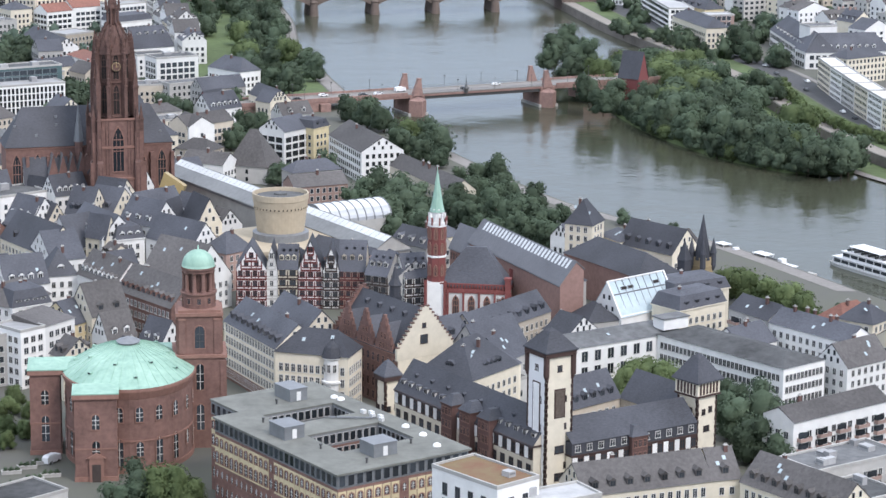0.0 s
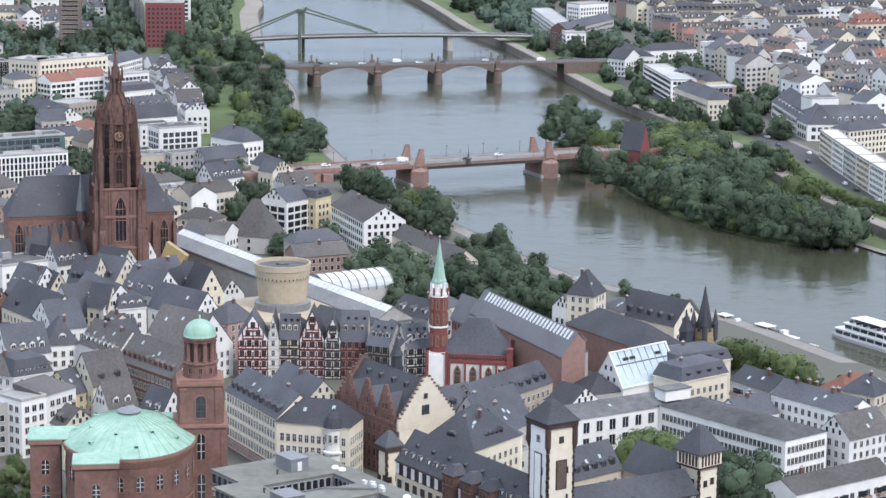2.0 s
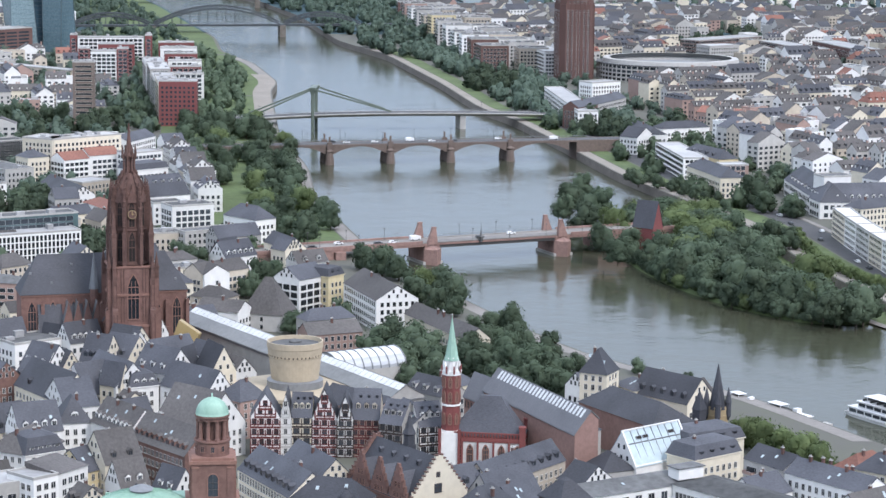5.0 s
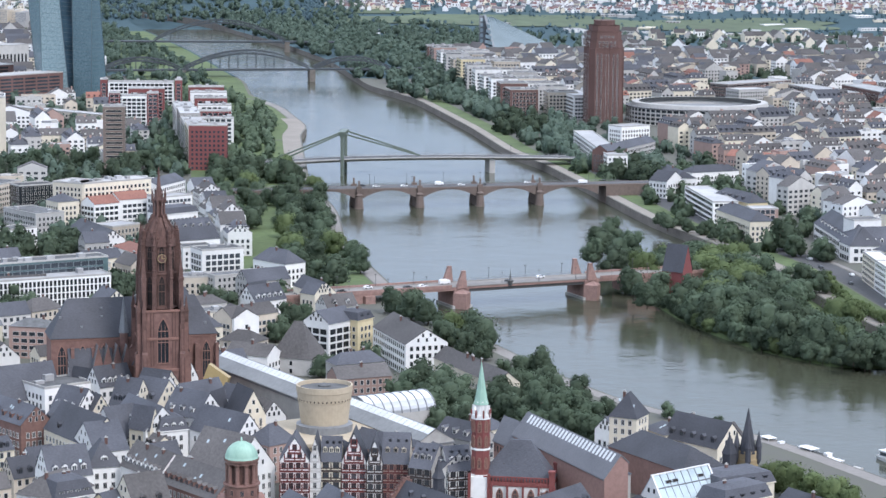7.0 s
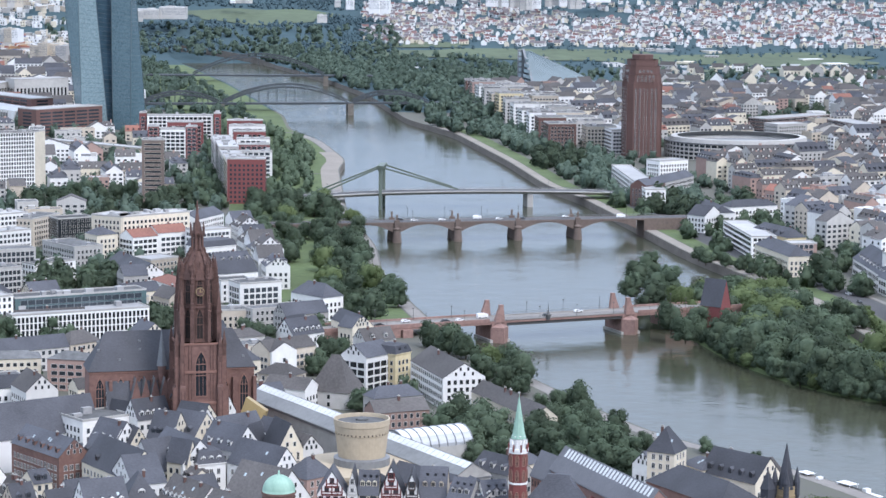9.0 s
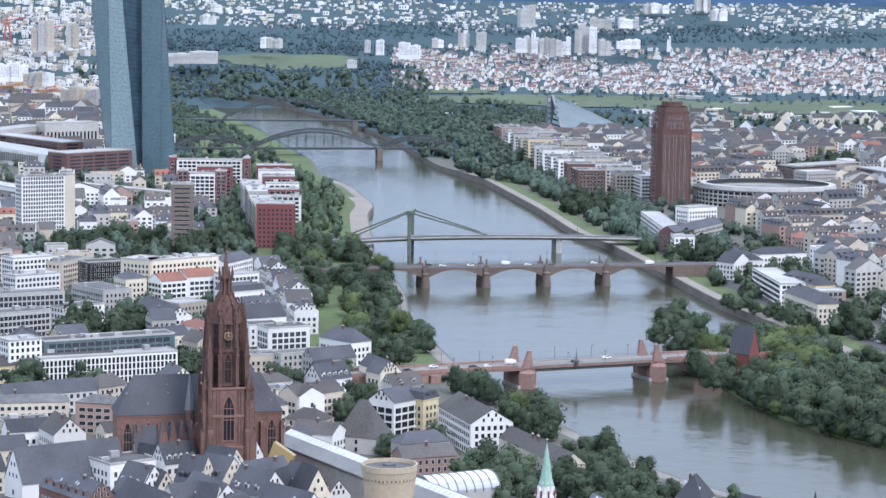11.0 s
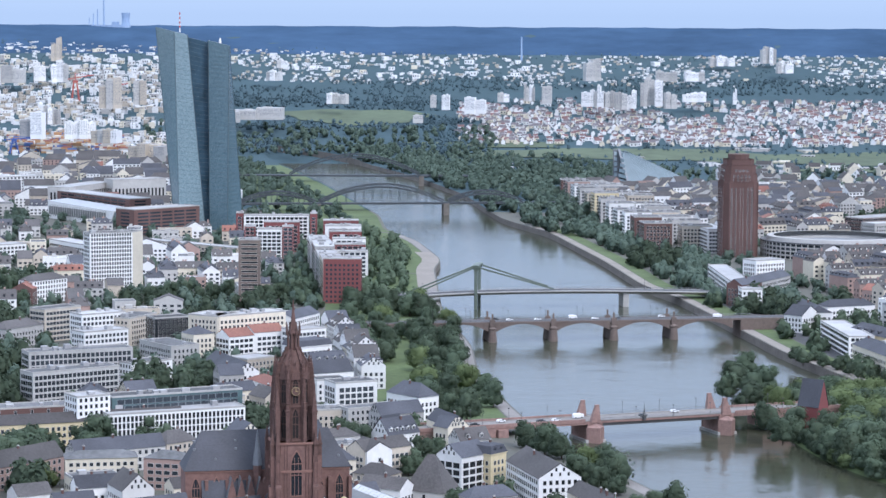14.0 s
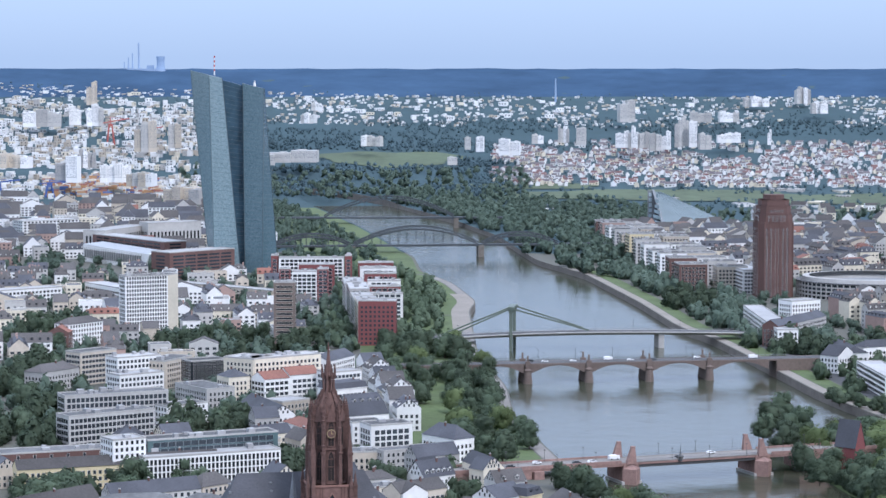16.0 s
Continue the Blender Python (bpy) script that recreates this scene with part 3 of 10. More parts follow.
# ---- trees ----
def crown_mesh(seed, r, hgt, leaves, size, material, name="crown", extra=11):
    """A crown of many small leaf clumps in uneven lobes round a dark core."""
    rg = np.random.RandomState(seed)
    b = MB()
    lobes = [(0, 0, 0.50 * hgt, 0.76 * r, 0.46 * hgt)]
    for i in range(extra):
        a = rg.uniform(0, 2 * math.pi) if i > 4 else i * 1.257 + rg.uniform(-0.3, 0.3)
        q = rg.uniform(0.35, 0.66) * r
        lobes.append((q * math.cos(a), q * math.sin(a), rg.uniform(0.2, 0.8) * hgt if i > 4 else rg.uniform(0.14, 0.3) * hgt, rg.uniform(0.36, 0.52) * r, rg.uniform(0.2, 0.3) * hgt))
    for x, y, z, lr, lh in lobes:
        v, f = [], []
        for k in range(1, 4):
            for i in range(6):
                a = 2 * math.pi * (i + k * 0.5) / 6
                s = math.sin(math.pi * k / 4) * rg.uniform(0.7, 0.95)
                v.append((x + 0.85 * lr * s * math.cos(a), y + 0.85 * lr * s * math.sin(a), z - 0.85 * lh * math.cos(math.pi * k / 4)))
        v += [(x, y, z - 0.85 * lh), (x, y, z + 0.85 * lh)]
        for k in range(2):
            f += [(k * 6 + i, k * 6 + (i + 1) % 6, (k + 1) * 6 + (i + 1) % 6, (k + 1) * 6 + i) for i in range(6)]
        f += [(18, (i + 1) % 6, i) for i in range(6)] + [(12 + i, 12 + (i + 1) % 6, 19) for i in range(6)]
        b.add(v, f, 0)
    norms = []
    for x, y, z, lr, lh in lobes:
        norms += [None] * 20
    per = leaves // len(lobes)
    mid = np.array((0, 0, 0.42 * hgt))
    for j, (x, y, z, lr, lh) in enumerate(lobes):
        for i in range(per):
            d = rg.normal(size=3)
            d /= np.linalg.norm(d)
            if d[2] < -0.55:
                d[2] *= -1
            q = rg.uniform(0.88, 1.08)
            c = np.array((x + d[0] * lr * q, y + d[1] * lr * q, z + d[2] * lh * q))
            t1 = np.cross(d, rg.normal(size=3))
            t1 /= np.linalg.norm(t1)
            t2 = np.cross(d, t1) + d * rg.uniform(-0.8, 0.8)
            s = size * rg.uniform(0.5, 1.25)
            b.add([c - t1 * s, c - t2 * s * 0.7 + d * s * 0.2, c + t1 * s, c + t2 * s * 0.7 - d * s * 0.3], [(0, 1, 2, 3)], 0)
            o = c - mid
            nv = 0.75 * d + 0.35 * o / np.linalg.norm(o) + 0.2 * rg.normal(size=3)
            norms += [tuple(nv / np.linalg.norm(nv))] * 4
    me = b.mesh(name, material, True)
    k = 0
    for x, y, z, lr, lh in lobes:
        for i in range(20):
            v = Vector(b.v[k]) - Vector((x, y, z))
            norms[k] = tuple(v.normalized())
            k += 1
    me.normals_split_custom_set_from_vertices(norms)
    return me


def trunk_mesh(r, hgt, seed):
    rg = random.Random(seed)
    b = MB()
    b.lathe([(0.035 * hgt, -1), (0.022 * hgt, 0.15 * hgt), (0.016 * hgt, 0.45 * hgt), (0.006 * hgt, 0.75 * hgt)], 7)
    for i in range(5):
        a = rg.uniform(0, 6.28)
        z = rg.uniform(0.2, 0.5) * hgt
        b.beam((0, 0, z), (math.cos(a) * r * 0.6, math.sin(a) * r * 0.6, z + rg.uniform(0.15, 0.3) * hgt), 0.014 * hgt)
    return b.mesh("trunk", BARK)


TREES = []
for k in range(5):
    TREES.append((trunk_mesh(5.5, 12, k), crown_mesh(k, 6.3 + 0.35 * k, 10.6 + 0.5 * k, 1500, 0.45, LEAF_LIGHT if k == 4 else LEAF), 0.9))


NEAR_TREES = []
for k in range(4):
    NEAR_TREES.append((trunk_mesh(5.5, 12, k), crown_mesh(40 + k, 6.3 + 0.35 * k, 10.6 + 0.5 * k, 2700, 0.33, LEAF_LIGHT if k == 3 else LEAF), 0.9))


def tree(x, y, size=1.0, kind=None, z=0.0, label="broad leafy green tree with a dense rounded crown", group="trees", keep=True):
    rr = random.Random(int(x * 31 + y * 17))
    k = rr.randrange(4) if kind is None else kind
    tm, cm, base = TREES[k] if y > 760 else NEAR_TREES[min(k, 3)]
    if keep:
        claim(x, y, 9 * size, 9 * size)
    ob = new("tree", tm)
    ob.matrix_basis = Matrix.LocRotScale((x, y, z), Euler((0, 0, rr.uniform(0, 6.28))), (size * rr.uniform(0.9, 1.12), size * rr.uniform(0.9, 1.12), size * rr.uniform(0.9, 1.1)))
    tagged(ob, label, "tree", group)
    c = new("crown", cm)
    c.parent = ob
    c.location = (0, 0, base)
    return ob


GROVE = []


def grove(x, y, rx, ry, n):
    """Keeps a patch free for a clump of trees."""
    claim(x, y, 2 * rx, 2 * ry)
    rg = random.Random(int(x * 3 + y))
    for _ in range(n):
        a, q = rg.uniform(0, 6.28), math.sqrt(rg.random())
        GROVE.append((x + rx * q * math.cos(a), y + ry * q * math.sin(a), 0.0, rg.uniform(0.9, 1.5)))


def woods(name, spots, material, label, size=1.0, seed=0, leaves=90):
    """Far trees that nobody could count, joined into one mesh of small clumps."""
    rg = np.random.RandomState(seed)
    protos = []
    for k in range(3):
        me = crown_mesh(seed * 7 + k, 5.5, 11, leaves, 1.5 if leaves < 100 else (1.05 if leaves < 150 else 0.95), material, extra=3 if leaves > 80 else (1 if leaves > 30 else 0))
        n = len(me.vertices)
        co = np.zeros(n * 3)
        me.vertices.foreach_get("co", co)
        protos.append((co.reshape(-1, 3), [tuple(p.vertices) for p in me.polygons]))
        bpy.data.meshes.remove(me)
    vs, fs, ns, base = [], [], [], 0
    for x, y, z, s in spots:
        co, pf = protos[rg.randint(3)]
        a = rg.uniform(0, 6.28)
        c, sn = math.cos(a) * s * size, math.sin(a) * s * size
        q = np.stack([x + co[:, 0] * c - co[:, 1] * sn, y + co[:, 0] * sn + co[:, 1] * c, z + co[:, 2] * s * size * rg.uniform(0.8, 1.15)], 1)
        vs.append(q)
        nv = (co - (0, 0, 4.4)) / 5.5 + rg.normal(size=co.shape) * 0.22
        nv /= np.linalg.norm(nv, axis=1, keepdims=True)
        ca, sa_ = math.cos(a), math.sin(a)
        ns.append(np.stack([nv[:, 0] * ca - nv[:, 1] * sa_, nv[:, 0] * sa_ + nv[:, 1] * ca, nv[:, 2]], 1))
        fs += [tuple(i + base for i in f) for f in pf]
        base += len(co)
    me = bpy.data.meshes.new(name)
    me.from_pydata(np.concatenate(vs).tolist(), [], fs)
    me.materials.append(material)
    me.polygons.foreach_set("use_smooth", [True] * len(fs))
    me.normals_split_custom_set_from_vertices(np.concatenate(ns).tolist())
    return tagged(new(name, me), label, "trees", kind="stuff")
GLASS_ROOF = mat("pale_roof_glass", (0.62, 0.64, 0.64), 0.25, var=0.12, scale=0.3)
GREY_GLAZING = mat("grey_roof_glazing", (0.17, 0.175, 0.172), 0.3, var=0.3, scale=0.5, stretch=(1, 1, 0.3))
YELLOW_STONE = mat("ochre_stone", (0.34, 0.26, 0.15), 0.9, var=0.25, scale=0.8)
BLUE_GLASS = mat("blue_roof_glass", (0.155, 0.20, 0.215), 0.3, var=0.12, scale=0.05)
# skyline buildings: pale blue haze stands in for their own colour
FAR_PALE = mat("hazy_far_building", (0.30, 0.40, 0.55), 1.0, var=0.08, scale=0.05, spec=0.0)


BRIDGE_STONE = mat("pale_red_bridge_stone", (0.27, 0.17, 0.145), 0.85, var=0.35, scale=0.6, big=0.1, bump=0.2)


# ---- bridges ----
def along(a, b, s, off=0.0):
    """The point at s metres from a towards b, off metres to its right."""
    dx, dy = b[0] - a[0], b[1] - a[1]
    ln = math.hypot(dx, dy)
    return a[0] + dx / ln * s + dy / ln * off, a[1] + dy / ln * s - dx / ln * off


def ring(a, b, s0, s1, o0, o1):
    return [along(a, b, s0, o0), along(a, b, s1, o0), along(a, b, s1, o1), along(a, b, s0, o1)]


def deck_part(ob, a, b, s0, s1, z0, z1, half, thick, material, name="deck", n=12):
    m = MB()
    for i in range(n + 1):
        s = s0 + (s1 - s0) * i / n
        q = i / n
        z = z0 + (z1 - z0) * q
        p, r = along(a, b, s, half), along(a, b, s, -half)
        m.v += [(*p, z), (*r, z), (*r, z - thick), (*p, z - thick)]
    for i in range(n):
        for k in range(4):
            m.f.append((4 * i + k, 4 * i + (k + 1) % 4, 4 * i + 4 + (k + 1) % 4, 4 * i + 4 + k))
            m.m.append(0)
    return m.obj(name, material, ob)


def railing(ob, a, b, s0, s1, z0, z1, off, material, hgt=1.1, step=4.0):
    m = MB()
    pa, pb = along(a, b, s0, off), along(a, b, s1, off)
    m.beam((*pa, z0 + hgt), (*pb, z1 + hgt), 0.18, 0.15)
    m.beam((*pa, z0 + hgt * 0.5), (*pb, z1 + hgt * 0.5), 0.08, 0.08)
    n = max(2, int((s1 - s0) / step))
    for i in range(n + 1):
        q = i / n
        p = along(a, b, s0 + (s1 - s0) * q, off)
        z = z0 + (z1 - z0) * q
        m.box(p[0], p[1], z, 0.14, 0.14, hgt)
    return m.obj("railing", material, ob)


def lamp_post(ob, x, y, z, hgt=7.0):
    m = MB()
    m.lathe([(0.14, 0), (0.09, hgt * 0.5), (0.07, hgt)], 6, x, y)
    m.v = [(p[0], p[1], p[2] + z) for p in m.v]
    m.box(x, y, z + hgt, 0.9, 0.4, 0.35)
    return m.obj("lamp_post", FRAME_DARK, ob)


def old_bridge():
    """Red sandstone bridge with a steel middle span between paired pylons."""
    a, b = (-79.9, 1184.8), (78.1, 1259.7)
    ob = thing("bridge", "red sandstone road bridge with steel middle span and four stone pylons", "bridge")
    ln = math.hypot(b[0] - a[0], b[1] - a[1])
    sn, ss = 70.0, 140.5
    half = 8.2
    deck_part(ob, a, b, -30, ln + 40, 5.2, 5.2, half - 1.6, 0.3, PAVING, "carriageway")
    deck_part(ob, a, b, sn - 4, ss + 4, 5.0, 5.0, half, 0.9, BRIDGE_STONE, "edge_beam")
    deck_part(ob, a, b, sn - 4, ss + 4, 4.1, 4.1, half - 0.6, 1.5, FRAME_DARK, "steel_span")
    for s0, s1 in ((-30, sn - 4), (ss + 4, ln + 40)):
        deck_part(ob, a, b, s0, s1, 5.0, 5.0, half, 1.4, BRIDGE_STONE, "stone_span")
    for o in (half - 0.9, -half + 0.9):
        deck_part(ob, a, b, -30, ln + 40, 5.45, 5.45, 0.7, 0.3, PAVING, "footway").matrix_basis = Matrix.Translation((*[c - d for c, d in zip(along(a, b, 0, o), along(a, b, 0, 0))], 0))
    for o in (half, -half):
        railing(ob, a, b, sn, ss, 5.4, 5.4, o, STEEL)
        for s0, s1 in ((-30, sn - 5), (ss + 5, ln + 40)):
            m = MB()
            m.prism(ring(a, b, s0, s1, o - 0.3, o + 0.3), 4.6, 6.4, 0)
            m.obj("parapet", BRIDGE_STONE, ob)
    for s in (sn, ss):
        m = MB()
        m.taper(ring(a, b, s - 4.6, s + 4.6, -half - 1, half + 1), -9, ring(a, b, s - 3.8, s + 3.8, -half - 0.6, half + 0.6), 4.6, 0, 0)
        for sg in (1, -1):
            p = [along(a, b, s - 4.6, sg * (half + 0.8)), along(a, b, s + 4.6, sg * (half + 0.8)), along(a, b, s, sg * (half + 6))]
            m.prism(p if sg < 0 else p[::-1], -9, 2.5, 0)
            m.cone(p if sg < 0 else p[::-1], 2.5, (*along(a, b, s, sg * (half + 1)), 4.4), 0)
        m.prism(ring(a, b, s - 5.2, s + 5.2, -half - 1.6, half + 1.6), -9, -3.6, 1)
        m.obj("pier", [BRIDGE_STONE, CONCRETE], ob)
        for sg in (1, -1):
            m = MB()
            o_ = 1 if s == sn else -1
            m.taper(ring(a, b, s - 2.6, s + 2.6, sg * half - 1.3, sg * half + 1.3), 4.6, ring(a, b, s - 0.9 + o_, s + 0.9 + o_, sg * half - 0.8, sg * half + 0.8), 12.6, 0, 0)
            m.prism(ring(a, b, s - 1.05 + o_, s + 1.05 + o_, sg * half - 0.95, sg * half + 0.95), 12.6, 13.0, 0)
            m.obj("pylon", BRIDGE_STONE, ob)
    for s in (22, 46, 180):
        m = MB()
        m.prism(ring(a, b, s - 2.5, s + 2.5, -half - 2, half + 2), -9, 3.7, 0)
        m.obj("pier", BRIDGE_STONE, ob)
    for s0, s1 in ((-30, 19), (161, 220)):
        m = MB()
        m.prism(ring(a, b, s0, s1, -half, half), -3, 3.7, 0)
        m.obj("abutment", BRIDGE_STONE, ob)
    for i in range(9):
        for o in (half - 0.5, -half + 0.5):
            lamp_post(ob, *along(a, b, 12 + i * 20, o), 5.4, 5.5)
    # the small roofed shrine in the middle of the river side
    m = MB()
    x, y = along(a, b, 96, half + 0.4)
    m.lathe([(1.0, 4.6), (1.0, 6.6), (1.4, 6.8), (0.5, 8.0), (0.25, 9.2), (0.05, 12.6)], 8, x, y)
    m.box(x, y, 13, 0.9, 0.12, 0.12)
    m.obj("bridge_cross", FRAME_DARK, ob, label="dark iron crucifix on a small base")


old_bridge()


def arched_bridge():
    """Five flat stone and steel arches on four river piers."""
    a, b = (-140.0, 1571.0), (85.0, 1628.0)
    ob = thing("bridge", "low road bridge with flat arches on red stone piers", "bridge")
    ln = math.hypot(b[0] - a[0], b[1] - a[1])
    half = 8.5
    piers = [58.0, 97.0, 136.0, 175.0]
    deck_part(ob, a, b, -20, ln + 20, 7.4, 7.4, half, 0.9, PIER)
    deck_part(ob, a, b, -20, ln + 20, 7.5, 7.5, half - 2.4, 0.2, ASPHALT, "carriageway")
    for o in (half - 0.1, -half + 0.1):
        railing(ob, a, b, 0, ln, 7.4, 7.4, o, STEEL)
    for s in piers:
        m = MB()
        m.prism(ring(a, b, s - 1.9, s + 1.9, -half, half), -9, 4.0, 0)
        for sg in (1, -1):
            c = along(a, b, s, sg * half)
            m.lathe([(3.3, -9), (2.9, -4), (2.2, 2.6), (2.6, 3.0), (2.6, 3.6), (1.2, 4.6)], 14, *c)
            m.prism(ring(a, b, s - 1.6, s + 1.6, sg * half - 1, sg * half + 1), 2, 8.9, 0)
            m.prism(ring(a, b, s - 0.5, s + 0.5, sg * half - 0.5, sg * half + 0.5), 8.9, 12.6, 0)
        m.obj("pier", PIER, ob)
    edges = [20.0] + piers + [216.0]
    for s0, s1 in zip(edges, edges[1:]):
        s0, s1 = s0 + 2.2, s1 - 2.2
        m = MB()
        n = 14
        for o in (half - 0.5, 3, -3, -half + 0.5):
            k = len(m.v)
            for i in range(n + 1):
                s = s0 + (s1 - s0) * i / n
                z = 1.2 + 5.0 * (1 - (2 * i / n - 1) ** 2)
                for w in (-0.4, 0.4):
                    p = along(a, b, s, o + w)
                    m.v += [(*p, z), (*p, 6.8)]
            for i in range(n):
                j = k + 4 * i
                m.f += [(j, j + 4, j + 5, j + 1), (j + 2, j + 3, j + 7, j + 6), (j, j + 2, j + 6, j + 4)]
                m.m += [0, 0, 0]
        m.obj("arch", PIER, ob)
    for s0, s1 in ((-20, 22), (219, ln + 20)):
        m = MB()
        m.prism(ring(a, b, s0, s1, -half, half), -6, 6.6, 0)
        m.obj("abutment", PIER, ob)
    for i in range(9):
        for o in (half - 0.6, -half + 0.6):
            lamp_post(ob, *along(a, b, 20 + i * 24, o), 7.4, 7)


arched_bridge()


def stay_bridge():
    """Concrete road bridge hung from one green steel portal near the north bank."""
    pts = [(-178, 1746), (-140, 1754), (-102, 1763), (-60, 1773), (-14, 1785), (45, 1799), (100, 1811)]
    ob = thing("bridge", "pale concrete road bridge hung from a green steel portal", "bridge")
    half = 9.0

    def at(u):
        u = max(0.0, min(len(pts) - 1.001, u))
        i = int(u)
        q = u - i
        p = [pts[max(0, min(len(pts) - 1, i + k))] for k in (-1, 0, 1, 2)]
        return tuple(0.5 * (2 * p[1][c] + (p[2][c] - p[0][c]) * q + (2 * p[0][c] - 5 * p[1][c] + 4 * p[2][c] - p[3][c]) * q * q + (3 * p[1][c] - p[0][c] - 3 * p[2][c] + p[3][c]) * q ** 3) for c in (0, 1))

    def side(u, o):
        x, y = at(u)
        x2, y2 = at(u + 0.02)
        ln = math.hypot(x2 - x, y2 - y)
        return x + (y2 - y) / ln * o, y - (x2 - x) / ln * o
    n = 48
    z = lambda u: 2.8 + 4.4 * math.sin(math.pi * max(0, min(1, u / 6))) ** 0.8
    for nm, h, t, up, m_ in (("deck", half, 2.3, 0, CONCRETE), ("carriageway", half - 3, 0.2, 0.12, ASPHALT)):
        m = MB()
        for i in range(n + 1):
            u = 5.97 * i / n
            zz = z(u) + up
            p, r = side(u, h), side(u, -h)
            p2, r2 = side(u, h * 0.6), side(u, -h * 0.6)
            m.v += [(*p, zz), (*r, zz), (*r, zz - 0.5), (*r2, zz - t), (*p2, zz - t), (*p, zz - 0.5)]
        for i in range(n):
            for k in range(6):
                m.f.append((6 * i + k, 6 * i + (k + 1) % 6, 6 * i + 6 + (k + 1) % 6, 6 * i + 6 + k))
                m.m.append(0)
        m.obj(nm, m_, ob)
    for o in (half - 0.2, -half + 0.2):
        m = MB()
        for i in range(n):
            u0, u1 = 5.97 * i / n, 5.97 * (i + 1) / n
            for hh in (0.6, 1.15):
                m.beam((*side(u0, o), z(u0) + hh), (*side(u1, o), z(u1) + hh), 0.12)
            m.box(*side(u0, o), z(u0), 0.12, 0.12, 1.15)
        m.obj("railing", STEEL, ob)
    up = 2.0
    for o in (half + 1.2, -half - 1.2):
        m = MB()
        x, y = at(up)[0] - 0.06 * o, at(up)[1] - o
        m.box(x, y, -9, 1.9, 2.2, 30, 0, 14)
        m.taper([(x - 1.0, y - 1.1), (x + 1.0, y - 1.1), (x + 1.0, y + 1.1), (x - 1.0, y + 1.1)], 21, [(x - 2.6, y - 1.3), (x + 2.6, y - 1.3), (x + 2.6, y + 1.3), (x - 2.6, y + 1.3)], 25.2, 0, 0)
        m.obj("portal_leg", STEEL_GREEN, ob)
        for u1, zz in ((0.75, 4.8), (3.2, 8.6)):
            m = MB()
            m.beam((x, y, 24.8), (*side(u1, o * 0.9), zz), 0.9, 1.1)
            m.obj("stay", STEEL_GREEN, ob)
    m = MB()
    x, y = at(up)
    m.beam((x - 0.06 * 12, y - 12, 24.9), (x + 0.06 * 12, y + 12, 24.9), 4.6, 2.0)
    m.obj("portal_head", STEEL_GREEN, ob)
    m = MB()
    p = side(4.25, 0)
    m.box(*p, -9, 4, 14, 14, 0, 14)
    m.obj("pier", CONCRETE, ob)
    for i in range(10):
        lamp_post(ob, *side(0.4 + i * 0.58, half - 0.6), z(0.4 + i * 0.58), 8)
    for u0, u1 in ((0, 0.7), (5.4, 5.97)):
        m = MB()
        m.prism([side(u0, half - 1), side(u1, half - 1), side(u1, -half + 1), side(u0, -half + 1)][::-1], -3, 2.4, 0)
        m.obj("abutment", CONCRETE, ob)


stay_bridge()


def truss_arch(ob, a, b, s0, s1, z, top, o, material, panels=14, fat=1.0):
    """A bowstring arch rib of two chords with web members, over the deck."""
    m = MB()
    up, lo = [], []
    for i in range(panels + 1):
        q = i / panels
        p = along(a, b, s0 + (s1 - s0) * q, o)
        e = 1 - (2 * q - 1) ** 2
        up.append((*p, z + 2.0 + (top - 2.0) * e))
        lo.append((*p, z - 0.5 + (top - 3.0) * e))
    for i in range(panels):
        m.beam(up[i], up[i + 1], fat)
        m.beam(lo[i], lo[i + 1], fat)
        m.beam(lo[i], up[i + 1], fat * 0.5) if i < panels / 2 else m.beam(up[i], lo[i + 1], fat * 0.5)
        m.beam(lo[i], up[i], fat * 0.5)
        m.beam(lo[i], (lo[i][0], lo[i][1], z), fat * 0.4)
    m.obj("arch_rib", material, ob)


def rail_bridge():
    a, b = (-440.0, 2541.8), (-60.0, 2621.0)
    ob = thing("bridge", "grey steel railway bridge with three trussed arches", "bridge")
    ln = math.hypot(b[0] - a[0], b[1] - a[1])
    deck_part(ob, a, b, -60, ln + 60, 8, 8, 6, 1.8, DARK_STEEL)
    for s0, s1, top in ((50, 128, 12), (132, 260, 19), (264, 342, 12)):
        for o in (5.6, -5.6):
            truss_arch(ob, a, b, s0, s1, 8, top, o, DARK_STEEL)
    for s in (48, 130, 262, 344):
        m = MB()
        m.prism(ring(a, b, s - 3, s + 3, -8, 8), -9, 7, 0)
        m.obj("pier", QUAY, ob)


rail_bridge()


def road_arch_bridge():
    a, b = (-431.0, 3017.0), (-225.0, 3038.0)
    ob = thing("bridge", "slender steel road bridge with a single shallow arch", "bridge")
    ln = math.hypot(b[0] - a[0], b[1] - a[1])
    deck_part(ob, a, b, -60, ln + 40, 8, 8, 8, 1.8, DARK_STEEL)
    for o in (8, -8):
        truss_arch(ob, a, b, 30, 186, 8, 25, o, DARK_STEEL, 16, 0.8)
    for s in (28, 188):
        m = MB()
        m.prism(ring(a, b, s - 3, s + 3, -8, 8), -9, 7, 0)
        m.obj("pier", QUAY, ob)


road_arch_bridge()


# ---- landmarks ----
def ngon(r, n, cx=0.0, cy=0.0, a0=0.0, sx=1.0, sy=1.0):
    return [(cx + sx * r * math.cos(a0 + 2 * math.pi * i / n), cy + sy * r * math.sin(a0 + 2 * math.pi * i / n)) for i in range(n)]


